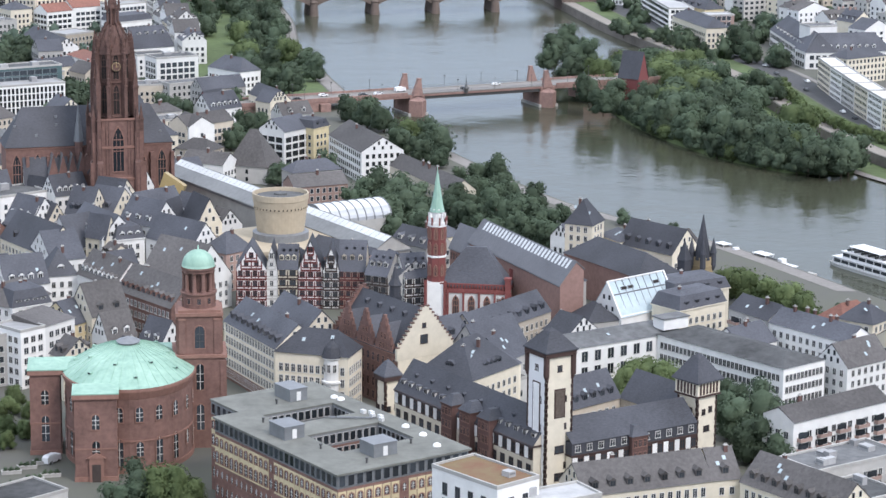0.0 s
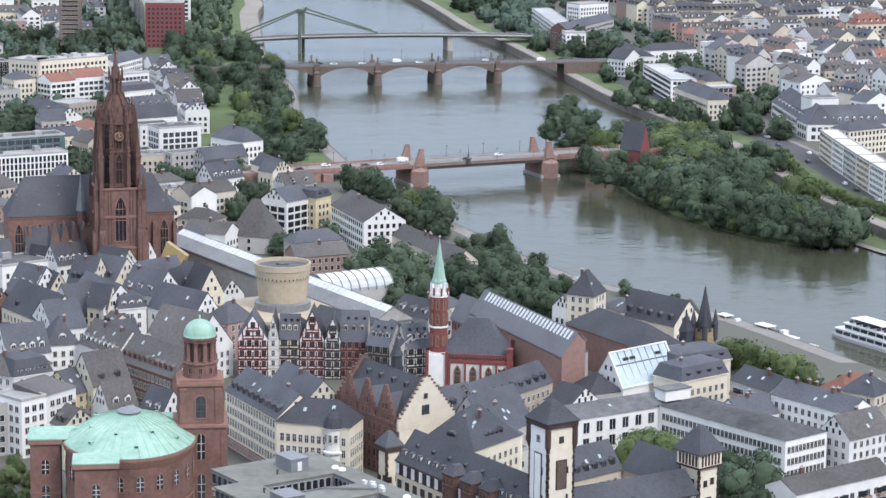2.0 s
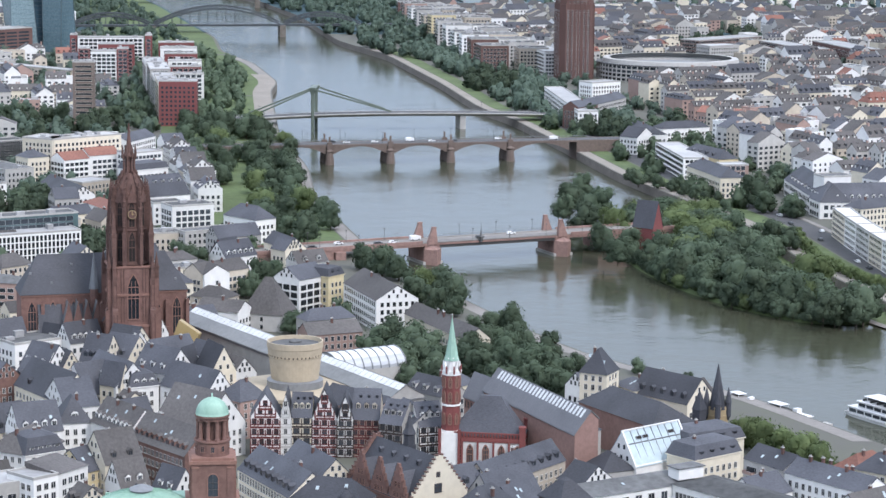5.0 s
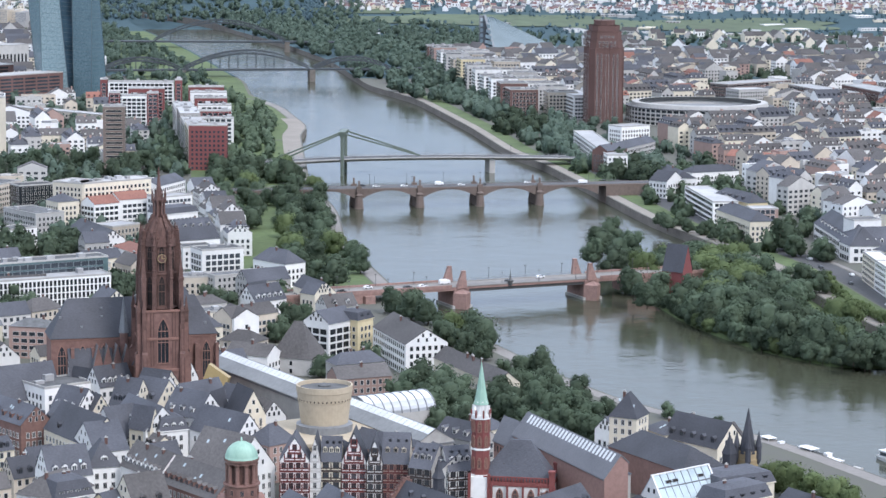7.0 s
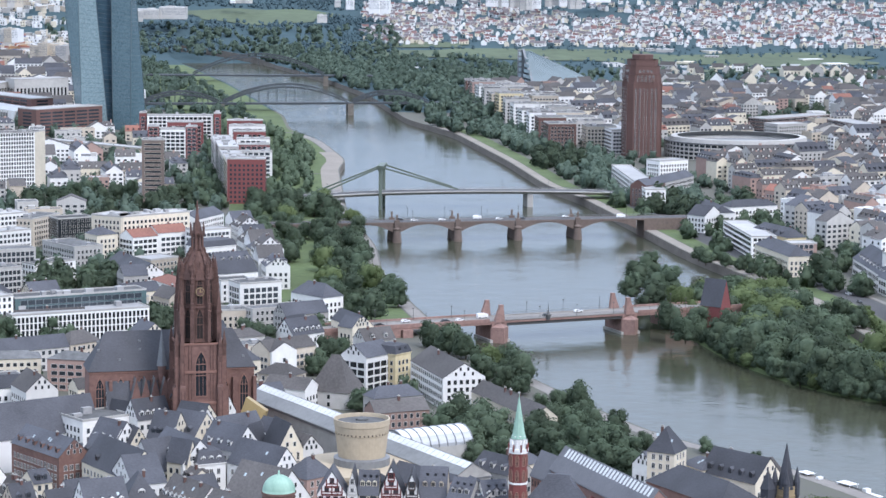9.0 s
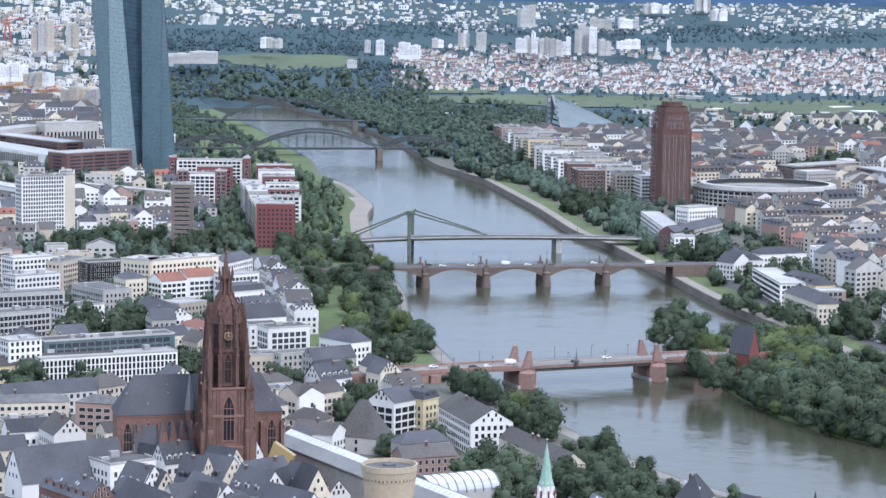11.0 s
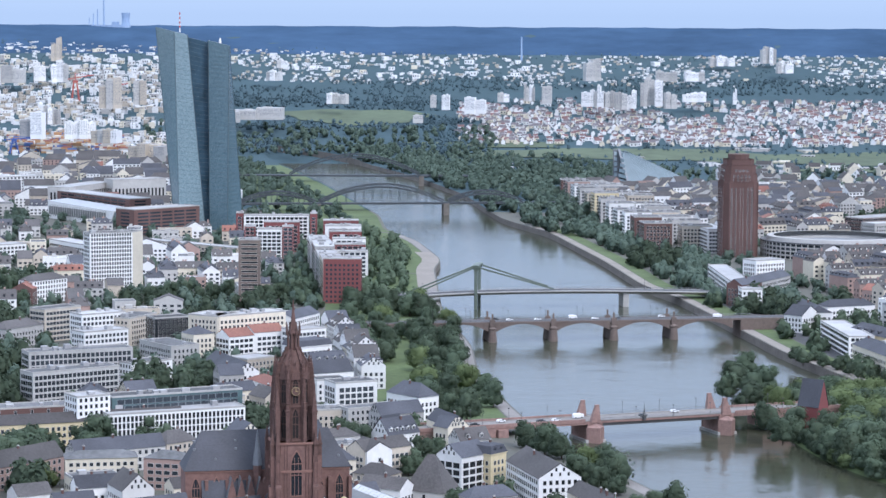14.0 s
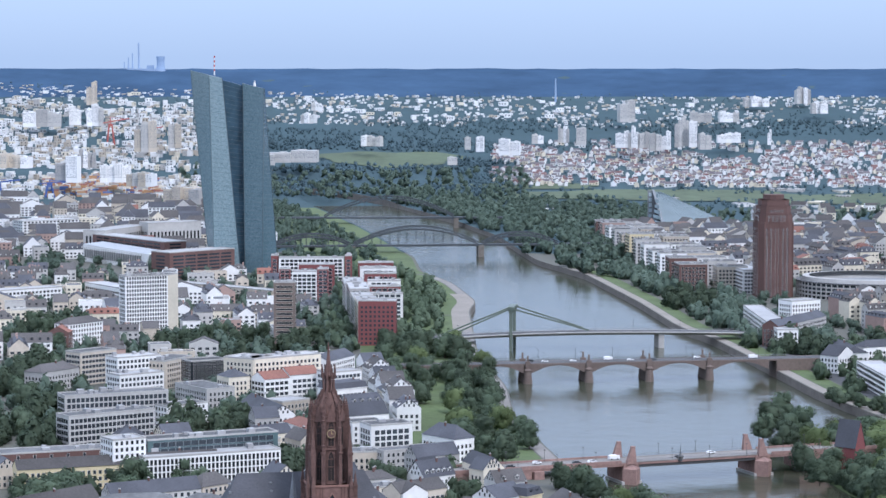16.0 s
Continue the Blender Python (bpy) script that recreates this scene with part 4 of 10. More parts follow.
def round_church():
    """Oval red sandstone assembly church with a green copper roof and a domed tower."""
    ob = thing("church", "oval red sandstone church with a green copper roof and domed tower", "church", pose(-82, 643, 0, 0, 0, 7))
    n = 40
    sx, sy = 16.6, 21.0
    body = MB()
    body.prism(ngon(1, n, sx=sx, sy=sy), -2, 21.6, 0)
    body.prism(ngon(1, n, sx=sx + 0.25, sy=sy + 0.25), 8.3, 8.7, 1)
    body.prism(ngon(1, n, sx=sx + 0.3, sy=sy + 0.3), -2, 1.4, 1)
    body.taper(ngon(1, n, sx=sx + 0.1, sy=sy + 0.1), 19.6, ngon(1, n, sx=sx + 0.9, sy=sy + 0.9), 21.6, 1)
    body.prism(ngon(1, n, sx=sx + 0.9, sy=sy + 0.9), 21.6, 22.3, 1)
    body.obj("wall", [SANDSTONE, SAND_TRIM], ob)
    roof = MB()
    r0, r1, r2 = (ngon(1, n, sx=sx * q, sy=sy * q) for q in (1.03, 0.62, 0.17))
    roof.taper(r0, 22.4, r1, 26.6, 0)
    roof.taper(r1, 26.6, r2, 29.2, 0, 0)
    roof.obj("roof", COPPER, ob, label="pale green copper roof with standing seams")
    seams = MB()
    for i in range(n):
        for (p, z0), (q, z1) in (((r0[i], 22.45), (r1[i], 26.65)), ((r1[i], 26.65), (r2[i], 29.25))):
            seams.beam((*p, z0), (*q, z1), 0.12, 0.12)
    seams.obj("roof_seams", COPPER, ob, kind="stuff")
    lan = MB()
    lan.prism(ngon(1, 20, sx=sx * 0.17, sy=sy * 0.17), 28.9, 29.7, 0)
    lan.cone(ngon(1, 20, sx=sx * 0.19, sy=sy * 0.19), 29.7, (0, 0, 31.0), 0)
    lan.obj("roof_lantern", LEAD, ob, label="grey lead lantern")
    for i in range(14):
        a = 0.35 + 2 * math.pi * i / 14
        v = MB()
        v.box(0, 0, 0, 0.9, 1.1, 0.55, 0)
        v.add([(-0.4, -0.57, 0.1), (0.4, -0.57, 0.1), (0.4, -0.57, 0.5), (-0.4, -0.57, 0.5)], [(0, 1, 2, 3)], 1)
        q = 0.62 if i % 2 else 0.84
        v.obj("roof_hatch", [COPPER, GLASS], ob, Matrix.Translation((sx * q * math.cos(a), sy * q * math.sin(a), 26.4 if i % 2 else 24.3)) @ Matrix.Rotation(a + math.pi / 2, 4, "Z"))
    arch_hi = window_mb(2.0, 7.0, "arch").mesh("window", [SAND_TRIM, GLASS, FRAME])
    arch_lo = window_mb(1.9, 3.9, "arch").mesh("window", [SAND_TRIM, GLASS, FRAME])
    for i in range(20):
        a = 2 * math.pi * (i + 0.5) / 20
        nx, ny = math.cos(a) / sx, math.sin(a) / sy
        m = Matrix.Translation((sx * math.cos(a) * 1.004, sy * math.sin(a) * 1.004, 0)) @ Matrix.Rotation(math.atan2(ny, nx) + math.pi / 2, 4, "Z")
        place("window", arch_lo, ob, m @ Matrix.Translation((0, 0, 13.6)))
        place("window", arch_hi if i % 3 else arch_lo, ob, m @ Matrix.Translation((0, 0, 2.0 if i % 3 else 4.4)))
    for x, y, w, d, nm in ((-21.8, 3.5, 7.8, 12.0, "porch"), (-8.4, -22.2, 10.6, 9.0, "porch"), (8.0, 16.0, 12, 12, "porch")):
        p = MB()
        p.box(x, y, -2, w, d, 24.2, 0)
        p.box(x, y, -2, w + 0.5, d + 0.5, 3.2, 1)
        p.box(x, y, 8.3, w + 0.3, d + 0.3, 0.4, 1)
        p.box(x, y, 21.6, w + 1.1, d + 1.1, 1.2, 1)
        h = p.obj(nm, [SANDSTONE, SAND_TRIM], ob)
        r = MB()
        r.prism([(x - w / 2 - 0.6, y - d / 2 - 0.6), (x + w / 2 + (5 if x < -20 else 0.6), y - d / 2 - 0.6), (x + w / 2 + (5 if x < -20 else 0.6), y + d / 2 + 0.6), (x - w / 2 - 0.6, y + d / 2 + 0.6)], 22.8, 23.1, 0)
        r.add([(x - w / 2 - 0.6, y - d / 2 - 0.6, 23.1), (x + w / 2 + 0.6, y - d / 2 - 0.6, 23.1), (x + w / 2 + 0.6, y + d / 2 + 0.6, 23.1), (x - w / 2 - 0.6, y + d / 2 + 0.6, 23.1), (x - w / 4, y + d / 4, 23.9), (x + w / 4, y + d / 4, 23.9)],
              [(0, 1, 5, 4), (1, 2, 5), (3, 0, 4), (2, 3, 4, 5)], 0)
        r.obj("porch_roof", COPPER, h)
        for fx, fy, rot in ((0, -d / 2 - 0.02, 0), (-w / 2 - 0.02, 0, -90), (w / 2 + 0.02, -2, 90)):
            for z, me in ((13.6, arch_lo), (3.6, arch_hi)):
                place("window", me, h, Matrix.Translation((x + fx, y + fy, z)) @ Matrix.Rotation(radians(rot), 4, "Z"))
    door = MB()
    door.box(-8.4, -27.0, 0, 3.6, 0.8, 6.2, 0)
    door.box(-8.4, -27.45, 0, 2.2, 0.1, 4.6, 1)
    door.add([(-10.9, -27.6, 6.2), (-5.9, -27.6, 6.2), (-8.4, -27.6, 7.6), (-10.9, -26.5, 6.2), (-5.9, -26.5, 6.2), (-8.4, -26.5, 7.6)], [(0, 1, 2), (0, 2, 5, 3), (1, 4, 5, 2)], 0)
    door.obj("portal", [SAND_TRIM, TIMBER], ob, label="stone portal with a dark wooden door")
    # tower
    t = MB()
    tx, ty = 18.6, 6.5
    t.box(tx, ty, -2, 13.4, 13.4, 26.6, 0)
    t.box(tx, ty, 24.6, 14.3, 14.3, 0.8, 1)
    t.box(tx, ty, 25.4, 11.6, 11.6, 10.2, 0)
    t.box(tx, ty, 35.6, 12.4, 12.4, 0.9, 1)
    t.box(tx, ty, 36.5, 11.2, 11.2, 0.7, 1)
    tw = t.obj("tower", [SANDSTONE, SAND_TRIM], ob)
    for rot, s in ((0, 1), (90, 1), (180, 1), (270, 1)):
        m = Matrix.Translation((tx, ty, 0)) @ Matrix.Rotation(radians(rot), 4, "Z")
        place("belfry_opening", window_mb(2.6, 6.0, "arch").mesh("window", [SAND_TRIM, GLASS, FRAME_DARK]), tw, m @ Matrix.Translation((0, -5.83, 27.0)))
        for u in (-4.6, 4.6):
            pil = MB()
            pil.box(u, -5.9, 25.6, 1.7, 0.34, 9.4, 0)
            pil.box(u, -5.92, 34.6, 1.95, 0.44, 0.5, 1)
            pil.box(u * 1.28, -6.8, 9.0, 1.3, 0.3, 14.8, 0)
            pil.obj("pilaster", [SANDSTONE, SAND_TRIM], tw, m)
        place("window", arch_hi, tw, m @ Matrix.Translation((0, -6.72, 16.0)))
        place("window", arch_hi, tw, m @ Matrix.Translation((0, -6.72, 5.0)))
    d = MB()
    d.lathe([(4.5, 37.2), (4.5, 40.6), (4.9, 40.9), (4.9, 41.3)], 20, tx, ty)
    d.lathe([(4.2, 46.6), (4.2, 47.2), (4.6, 47.4), (4.6, 47.9)], 20, tx, ty)
    d.lathe([(2.9, 41.2), (2.9, 46.8)], 16, tx, ty, 1)
    d.obj("drum", [SANDSTONE, SAND_DARK], tw)
    drum_window = window_mb(1.0, 1.5, "plain").mesh("window", [SAND_TRIM, GLASS, FRAME_DARK])
    for i in range(10):
        a = 2 * math.pi * i / 10
        c = MB()
        c.lathe([(0.7, 41.3), (0.7, 41.7), (0.55, 41.9), (0.48, 46.0), (0.75, 46.6)], 8, tx + 3.75 * math.cos(a), ty + 3.75 * math.sin(a))
        c.obj("column", SANDSTONE, tw)
        place("drum_window", drum_window, tw, Matrix.Translation((tx, ty, 38.4)) @ Matrix.Rotation(a, 4, "Z") @ Matrix.Translation((0, -4.47, 0)))
    e = MB()
    e.lathe([(4.5, 47.9)] + [(4.35 * math.cos(radians(g)), 47.9 + 4.4 * math.sin(radians(g))) for g in range(0, 86, 10)] + [(0.25, 52.4), (0.2, 53.4)], 24, tx, ty)
    e.obj("dome", COPPER, tw, label="green copper dome", smooth=True)


round_church()


def gothic_tower_stage(b, w, z0, z1, mi, cx=0.0, cy=0.0, cut=0.22):
    c = w / 2 * cut * 2
    h = w / 2
    b.prism([(cx + x, cy + y) for x, y in ((-h + c, -h), (h - c, -h), (h, -h + c), (h, h - c), (h - c, h), (-h + c, h), (-h, h - c), (-h, -h + c))], z0, z1, mi)


def pinnacle(w, h):
    key = ("pin", w, h)
    if key not in DORMER:
        b = MB()
        b.box(0, 0, 0, w, w, h * 0.5, 0)
        b.box(0, 0, h * 0.5, w * 1.25, w * 1.25, h * 0.04, 0)
        b.cone([(-w / 2, -w / 2), (w / 2, -w / 2), (w / 2, w / 2), (-w / 2, w / 2)], h * 0.54, (0, 0, h), 0)
        DORMER[key] = b.mesh("pinnacle", SAND_DARK)
    return DORMER[key]


def lancet(w, h, dark=False):
    key = ("lancet", w, h, dark)
    if key not in DORMER:
        b = MB()
        out = [(-w / 2, 0), (w / 2, 0), (w / 2, h * 0.72), (w * 0.3, h * 0.88), (0, h), (-w * 0.3, h * 0.88), (-w / 2, h * 0.72)]
        k = len(out)
        b.add([(x, -0.03, z) for x, z in out], [tuple(range(k))], 1)
        for i in range(k):
            p, q = out[i], out[(i + 1) % k]
            b.beam((p[0], -0.1, p[1]), (q[0], -0.1, q[1]), 0.35, 0.35, 0)
        for o in ((0,) if dark else (-w / 6, w / 6)):
            b.box(o, -0.08, 0, 0.16, 0.12, h * 0.85, 0)
        b.box(0, -0.08, h * 0.45, w, 0.12, 0.3, 0)
        b.box(0, -0.08, h * 0.7, w, 0.12, 0.3, 0)
        DORMER[key] = b.mesh("lancet_window", [SAND_DARK, VOID] if dark else [SAND_TRIM, GLASS])
    return DORMER[key]


def octagon_pier():
    """Corner pier of the octagon, along +x: one outline that climbs in three set-backs, and the pinnacle for a set-back."""
    b = MB()
    prof = [(5.4, 43), (8.3, 43), (8.3, 55.9), (8.6, 56), (8.6, 56.6), (7.7, 56.9), (7.7, 64.9), (8.0, 65), (8.0, 65.6), (7.1, 65.9), (7.1, 70.9), (7.4, 71), (7.4, 71.6), (5.4, 71.8)]
    n = len(prof)
    b.v += [(x, -0.65, z) for x, z in prof] + [(x, 0.65, z) for x, z in prof]
    b.f += [tuple(range(n)), tuple(reversed(range(n, 2 * n)))] + [(i, n + i, n + (i + 1) % n, (i + 1) % n) for i in range(n)]
    b.m += [0] * (n + 2)
    p = MB()
    w = 0.55
    ring_ = lambda q: [(-q, -q), (q, -q), (q, q), (-q, q)]
    steps = [(w, 0), (w, 2.6), (w * 1.35, 2.8), (w * 1.35, 3.1), (w * 0.8, 3.3), (w * 0.62, 4.4), (w * 0.9, 4.6), (w * 0.5, 4.9), (w * 0.38, 6.0), (w * 0.6, 6.2), (w * 0.25, 6.5), (0.06, 8.4)]
    for (q0, z0), (q1, z1) in zip(steps, steps[1:]):
        p.taper(ring_(q0), z0, ring_(q1), z1, 0)
    return b.mesh("corner_pier", SAND_DARK), p.mesh("pinnacle", SAND_DARK)


def cathedral():
    """Gothic red sandstone cathedral: a tall west tower with spire, wide transept under steep slate roofs."""
    cx, cy = -119.0, 906.0
    ob = thing("cathedral", "gothic red sandstone cathedral with a tall tower and steep slate roofs", "church", pose(cx, cy, 0, 0, 0, 16))
    tw = MB()
    gothic_tower_stage(tw, 17.4, -2, 23, 0, cut=0.12)
    gothic_tower_stage(tw, 16.0, 23, 45, 0, cut=0.14)
    tower = tw.obj("tower", [SANDSTONE, SAND_TRIM], ob)
    for z in (10, 22.6, 34, 44.2):
        cn = MB()
        gothic_tower_stage(cn, 18.1 if z < 23 else 16.8, z, z + 0.8, 0, cut=0.13)
        cn.obj("cornice", SAND_TRIM, tower)
    up = MB()
    up.prism(ngon(6.0, 8, a0=math.pi / 8), 45, 70, 0)
    for z in (45, 57.4, 69.2):
        up.prism(ngon(6.7, 8, a0=math.pi / 8), z, z + 0.7, 0)
    up.obj("octagon", SAND_DARK, tower)
    lan = MB()
    lan.lathe([(6.3, 70), (6.2, 70.8), (5.7, 72.0), (4.7, 73.8), (3.6, 75.6), (2.7, 77.2), (2.5, 77.6)], 8, cap=True)
    lan.lathe([(1.3, 77.5), (1.3, 83.8)], 8)
    lan.lathe([(2.3, 83.4), (2.3, 84.0), (1.5, 85.0), (0.95, 87.5), (0.5, 91), (0.16, 95.6)], 8)
    lan.box(0, 0, 93.6, 1.3, 0.16, 0.16, 0)
    for z in (86.2, 88.4, 90.4):
        lan.box(0, 0, z, 2.3 - (z - 86) * 0.3, 0.3, 0.3, 0)
        lan.box(0, 0, z, 0.3, 2.3 - (z - 86) * 0.3, 0.3, 0)
    lan.obj("spire", SAND_DARK, tower, label="dark weathered stone dome and spire")
    pier, crocket = octagon_pier()
    gab = MB()
    gab.add([(-1.9, -0.3, 0), (1.9, -0.3, 0), (0, -0.3, 5.6), (-1.9, 0.5, 0), (1.9, 0.5, 0), (0, 0.5, 5.6)], [(0, 1, 2), (0, 2, 5, 3), (1, 4, 5, 2)], 0)
    gab.box(0, 0, 5.4, 0.3, 0.3, 1.6, 0)
    gab.box(0, 0, 6.0, 0.9, 0.3, 0.3, 0)
    gab = gab.mesh("gablet", SAND_DARK)
    for i in range(8):
        a = math.pi / 8 + math.pi / 4 * i
        b = MB()
        for k in range(6):
            r0, z0 = ((6.4, 70.6), (5.9, 72.0), (4.9, 73.8), (3.8, 75.6), (2.9, 77.2), (2.6, 77.8), (2.6, 78))[k], 0
            if k < 5:
                r1 = ((5.9, 72.0), (4.9, 73.8), (3.8, 75.6), (2.9, 77.2), (2.6, 77.8))[k]
                b.beam((r0[0] * math.cos(a), r0[0] * math.sin(a), r0[1]), (r1[0] * math.cos(a), r1[0] * math.sin(a), r1[1]), 0.45)
            b.box(r0[0] * math.cos(a), r0[0] * math.sin(a), r0[1], 0.55, 0.55, 0.85, 0, math.degrees(a))
        b.beam((2.0 * math.cos(a), 2.0 * math.sin(a), 77.4), (2.0 * math.cos(a), 2.0 * math.sin(a), 83.6), 0.55)
        b.obj("rib", SAND_DARK, tower)
        place("corner_pier", pier, tower, Matrix.Rotation(a, 4, "Z"))
        for r_, z_ in ((7.9, 56.6), (7.3, 65.6), (6.7, 71.6)):
            place("pinnacle", crocket, tower, Matrix.Rotation(a, 4, "Z") @ Matrix.Translation((r_, 0, z_)) @ Matrix.Diagonal((0.8, 0.8, 0.5 if z_ > 70 else 0.85, 1)))
        place("pinnacle", pinnacle(0.5, 5), tower, Matrix.Translation((2.5 * math.cos(a), 2.5 * math.sin(a), 83)))
        b2 = a + math.pi / 8
        m = Matrix.Rotation(b2 + math.pi / 2, 4, "Z")
        place("lancet_window", lancet(2.5, 11.2, True), tower, m @ Matrix.Translation((0, -5.6, 46)))
        place("lancet_window", lancet(2.3, 9.8, True), tower, m @ Matrix.Translation((0, -5.6, 58.6)))
        place("gablet", gab, tower, m @ Matrix.Translation((0, -5.9, 67.4)))
    clock = MB()
    clock.lathe([(1.6, 0), (1.6, 0.3)], 20)
    clock.lathe([(1.35, 0.3), (1.35, 0.36)], 20, mi=2)
    clock.add([(-0.12, -0.1, 0.4), (0.12, -0.1, 0.4), (0.12, 1.2, 0.4), (-0.12, 1.2, 0.4)], [(0, 1, 2, 3)], 1)
    clock.add([(0, -0.1, 0.42), (0.9, -0.1, 0.42), (0.9, 0.1, 0.42), (0, 0.1, 0.42)], [(0, 1, 2, 3)], 1)
    clock = clock.mesh("clock_face", [YELLOW_STONE, GOLD, SAND_DARK])
    for i in range(4):
        m = Matrix.Rotation(math.pi / 2 * i, 4, "Z")
        for q in (-1, 1):
            b = MB()
            for dep, wd, z0, z1 in ((2.9, 2.3, -2, 16), (2.3, 2.0, 16, 29), (1.5, 1.7, 29, 40)):
                b.box(q * 6.8, -8.0 - dep / 2 + 0.3, z0, wd, dep, z1 - z0, 0)
                b.add([(q * 6.8 - wd / 2, -8.0 - dep + 0.3, z1), (q * 6.8 + wd / 2, -8.0 - dep + 0.3, z1), (q * 6.8 + wd / 2, -8.0, z1 + 2.0), (q * 6.8 - wd / 2, -8.0, z1 + 2.0)], [(0, 1, 2, 3)], 1)
                for o in (-0.3, 0.3):
                    b.box(q * 6.8 + o * wd, -8.0 - dep + 0.25, max(z0, 0) + 1.2, 0.25, 0.3, z1 - max(z0, 0) - 2.4, 1)
            b.obj("buttress", [SANDSTONE, SAND_DARK], tower, m)
            place("pinnacle", pinnacle(1.4, 12), tower, m @ Matrix.Translation((q * 6.9, -8.6, 38)))
        for u in (-4.4, -3.4, 3.4, 4.4):
            b = MB()
            for z0, z1 in ((24.4, 33.6), (35.2, 44)):
                b.box(u, -8.1, z0, 0.28, 0.35, z1 - z0, 0)
            b.obj("blind_tracery", SAND_DARK, tower, m)
        place("pinnacle", pinnacle(1.7, 24), tower, m @ Matrix.Translation((6.7, -6.7, 43.5)))
        place("lancet_window", lancet(4.2, 16.5), tower, m @ Matrix.Translation((0, -8.05, 25.5)))
        place("lancet_window", lancet(3.6, 9.5), tower, m @ Matrix.Translation((0, -8.75, 11.5)))
        place("clock_face", clock, tower, m @ Matrix.Translation((0, -6.3, 63.3)) @ Matrix.Rotation(math.pi / 2, 4, "X"))
    # nave, transept and choir
    for nm, x, y, w, d, h, rh, kind in (("transept", -7, 24, 61, 16, 31.5, 13.5, "hip"), ("nave", 0, 14, 18, 20, 23, 15, "gable_y"), ("choir", 3, 50, 16, 36, 23, 17, "gable_y")):
        b = MB()
        g_ = MB()
        g_.box(0, 0, -2, w, d, h + 2, 0)
        g_.box(0, 0, h - 0.9, w + 0.5, d + 0.5, 0.6, 1)
        gable_ends(g_, kind, w, d, h, rh)
        b.add([(p[0] + x, p[1] + y, p[2]) for p in g_.v], g_.f, g_.m)
        wing = b.obj(nm, [SANDSTONE, SAND_TRIM], ob)
        r = roof_on(kind, w, d, h, rh, 0.6)
        r.obj("roof", [SLATE, SANDSTONE], wing, Matrix.Translation((x, y, 0)))
        k = int(w / 7.5)
        for i in range(k):
            xx = x - w / 2 + (i + 0.5) * w / k
            if nm == "transept" and abs(xx) > 10:
                place("lancet_window", lancet(3.2, 14), wing, Matrix.Translation((xx, y - d / 2 - 0.02, 15)))
                b = MB()
                b.box(xx + w / k / 2, y - d / 2 - 0.8, -2, 1.2, 1.8, 30, 0)
                b.box(xx + w / k / 2, y - d / 2 - 1.2, -2, 1.2, 2.6, 20, 0)
                b.obj("buttress", SANDSTONE, wing)
            if nm == "transept":
                for z in (0.25, 0.5, 0.7):
                    if (i + int(z * 10)) % 2:
                        v = MB()
                        v.box(0, 0.3, 0, 0.9, 1.0, 0.8, 0)
                        v.obj("roof_hatch", LEAD, wing, Matrix.Translation((xx, y - d / 2 * (1 - z) - 0.2, h + rh * z)))
    # the row of side chapels between tower and transept, each under its own steep lead roof
    for i in range(4):
        c = MB()
        c.box(0, 0, -2, 3.4, 7, 24, 0)
        c.add([(-1.8, -3.6, 22), (1.8, -3.6, 22), (0, -3.6, 29.5), (-1.8, 4.5, 22), (1.8, 4.5, 22), (0, 4.5, 29.5)], [(0, 1, 2), (0, 2, 5, 3), (1, 4, 5, 2)], [0, 1, 1])
        c.obj("side_chapel", [SANDSTONE, LEAD], ob, Matrix.Translation((-10.6 - 3.5 * i, 13.2, 0)))
    f = MB()
    f.prism(ngon(1.5, 8), 23, 33, 0)
    f.cone(ngon(1.9, 8), 33, (0, 0, 47), 1)
    f.obj("stair_turret", [SANDSTONE, LEAD], ob, Matrix.Translation((-11, 15.5, 0)), label="slender stair turret with a lead spire")


cathedral()


CHURCH_RED = mat("dark_red_painted_stone", (0.20, 0.06, 0.055), 0.8, var=0.25, scale=0.8)


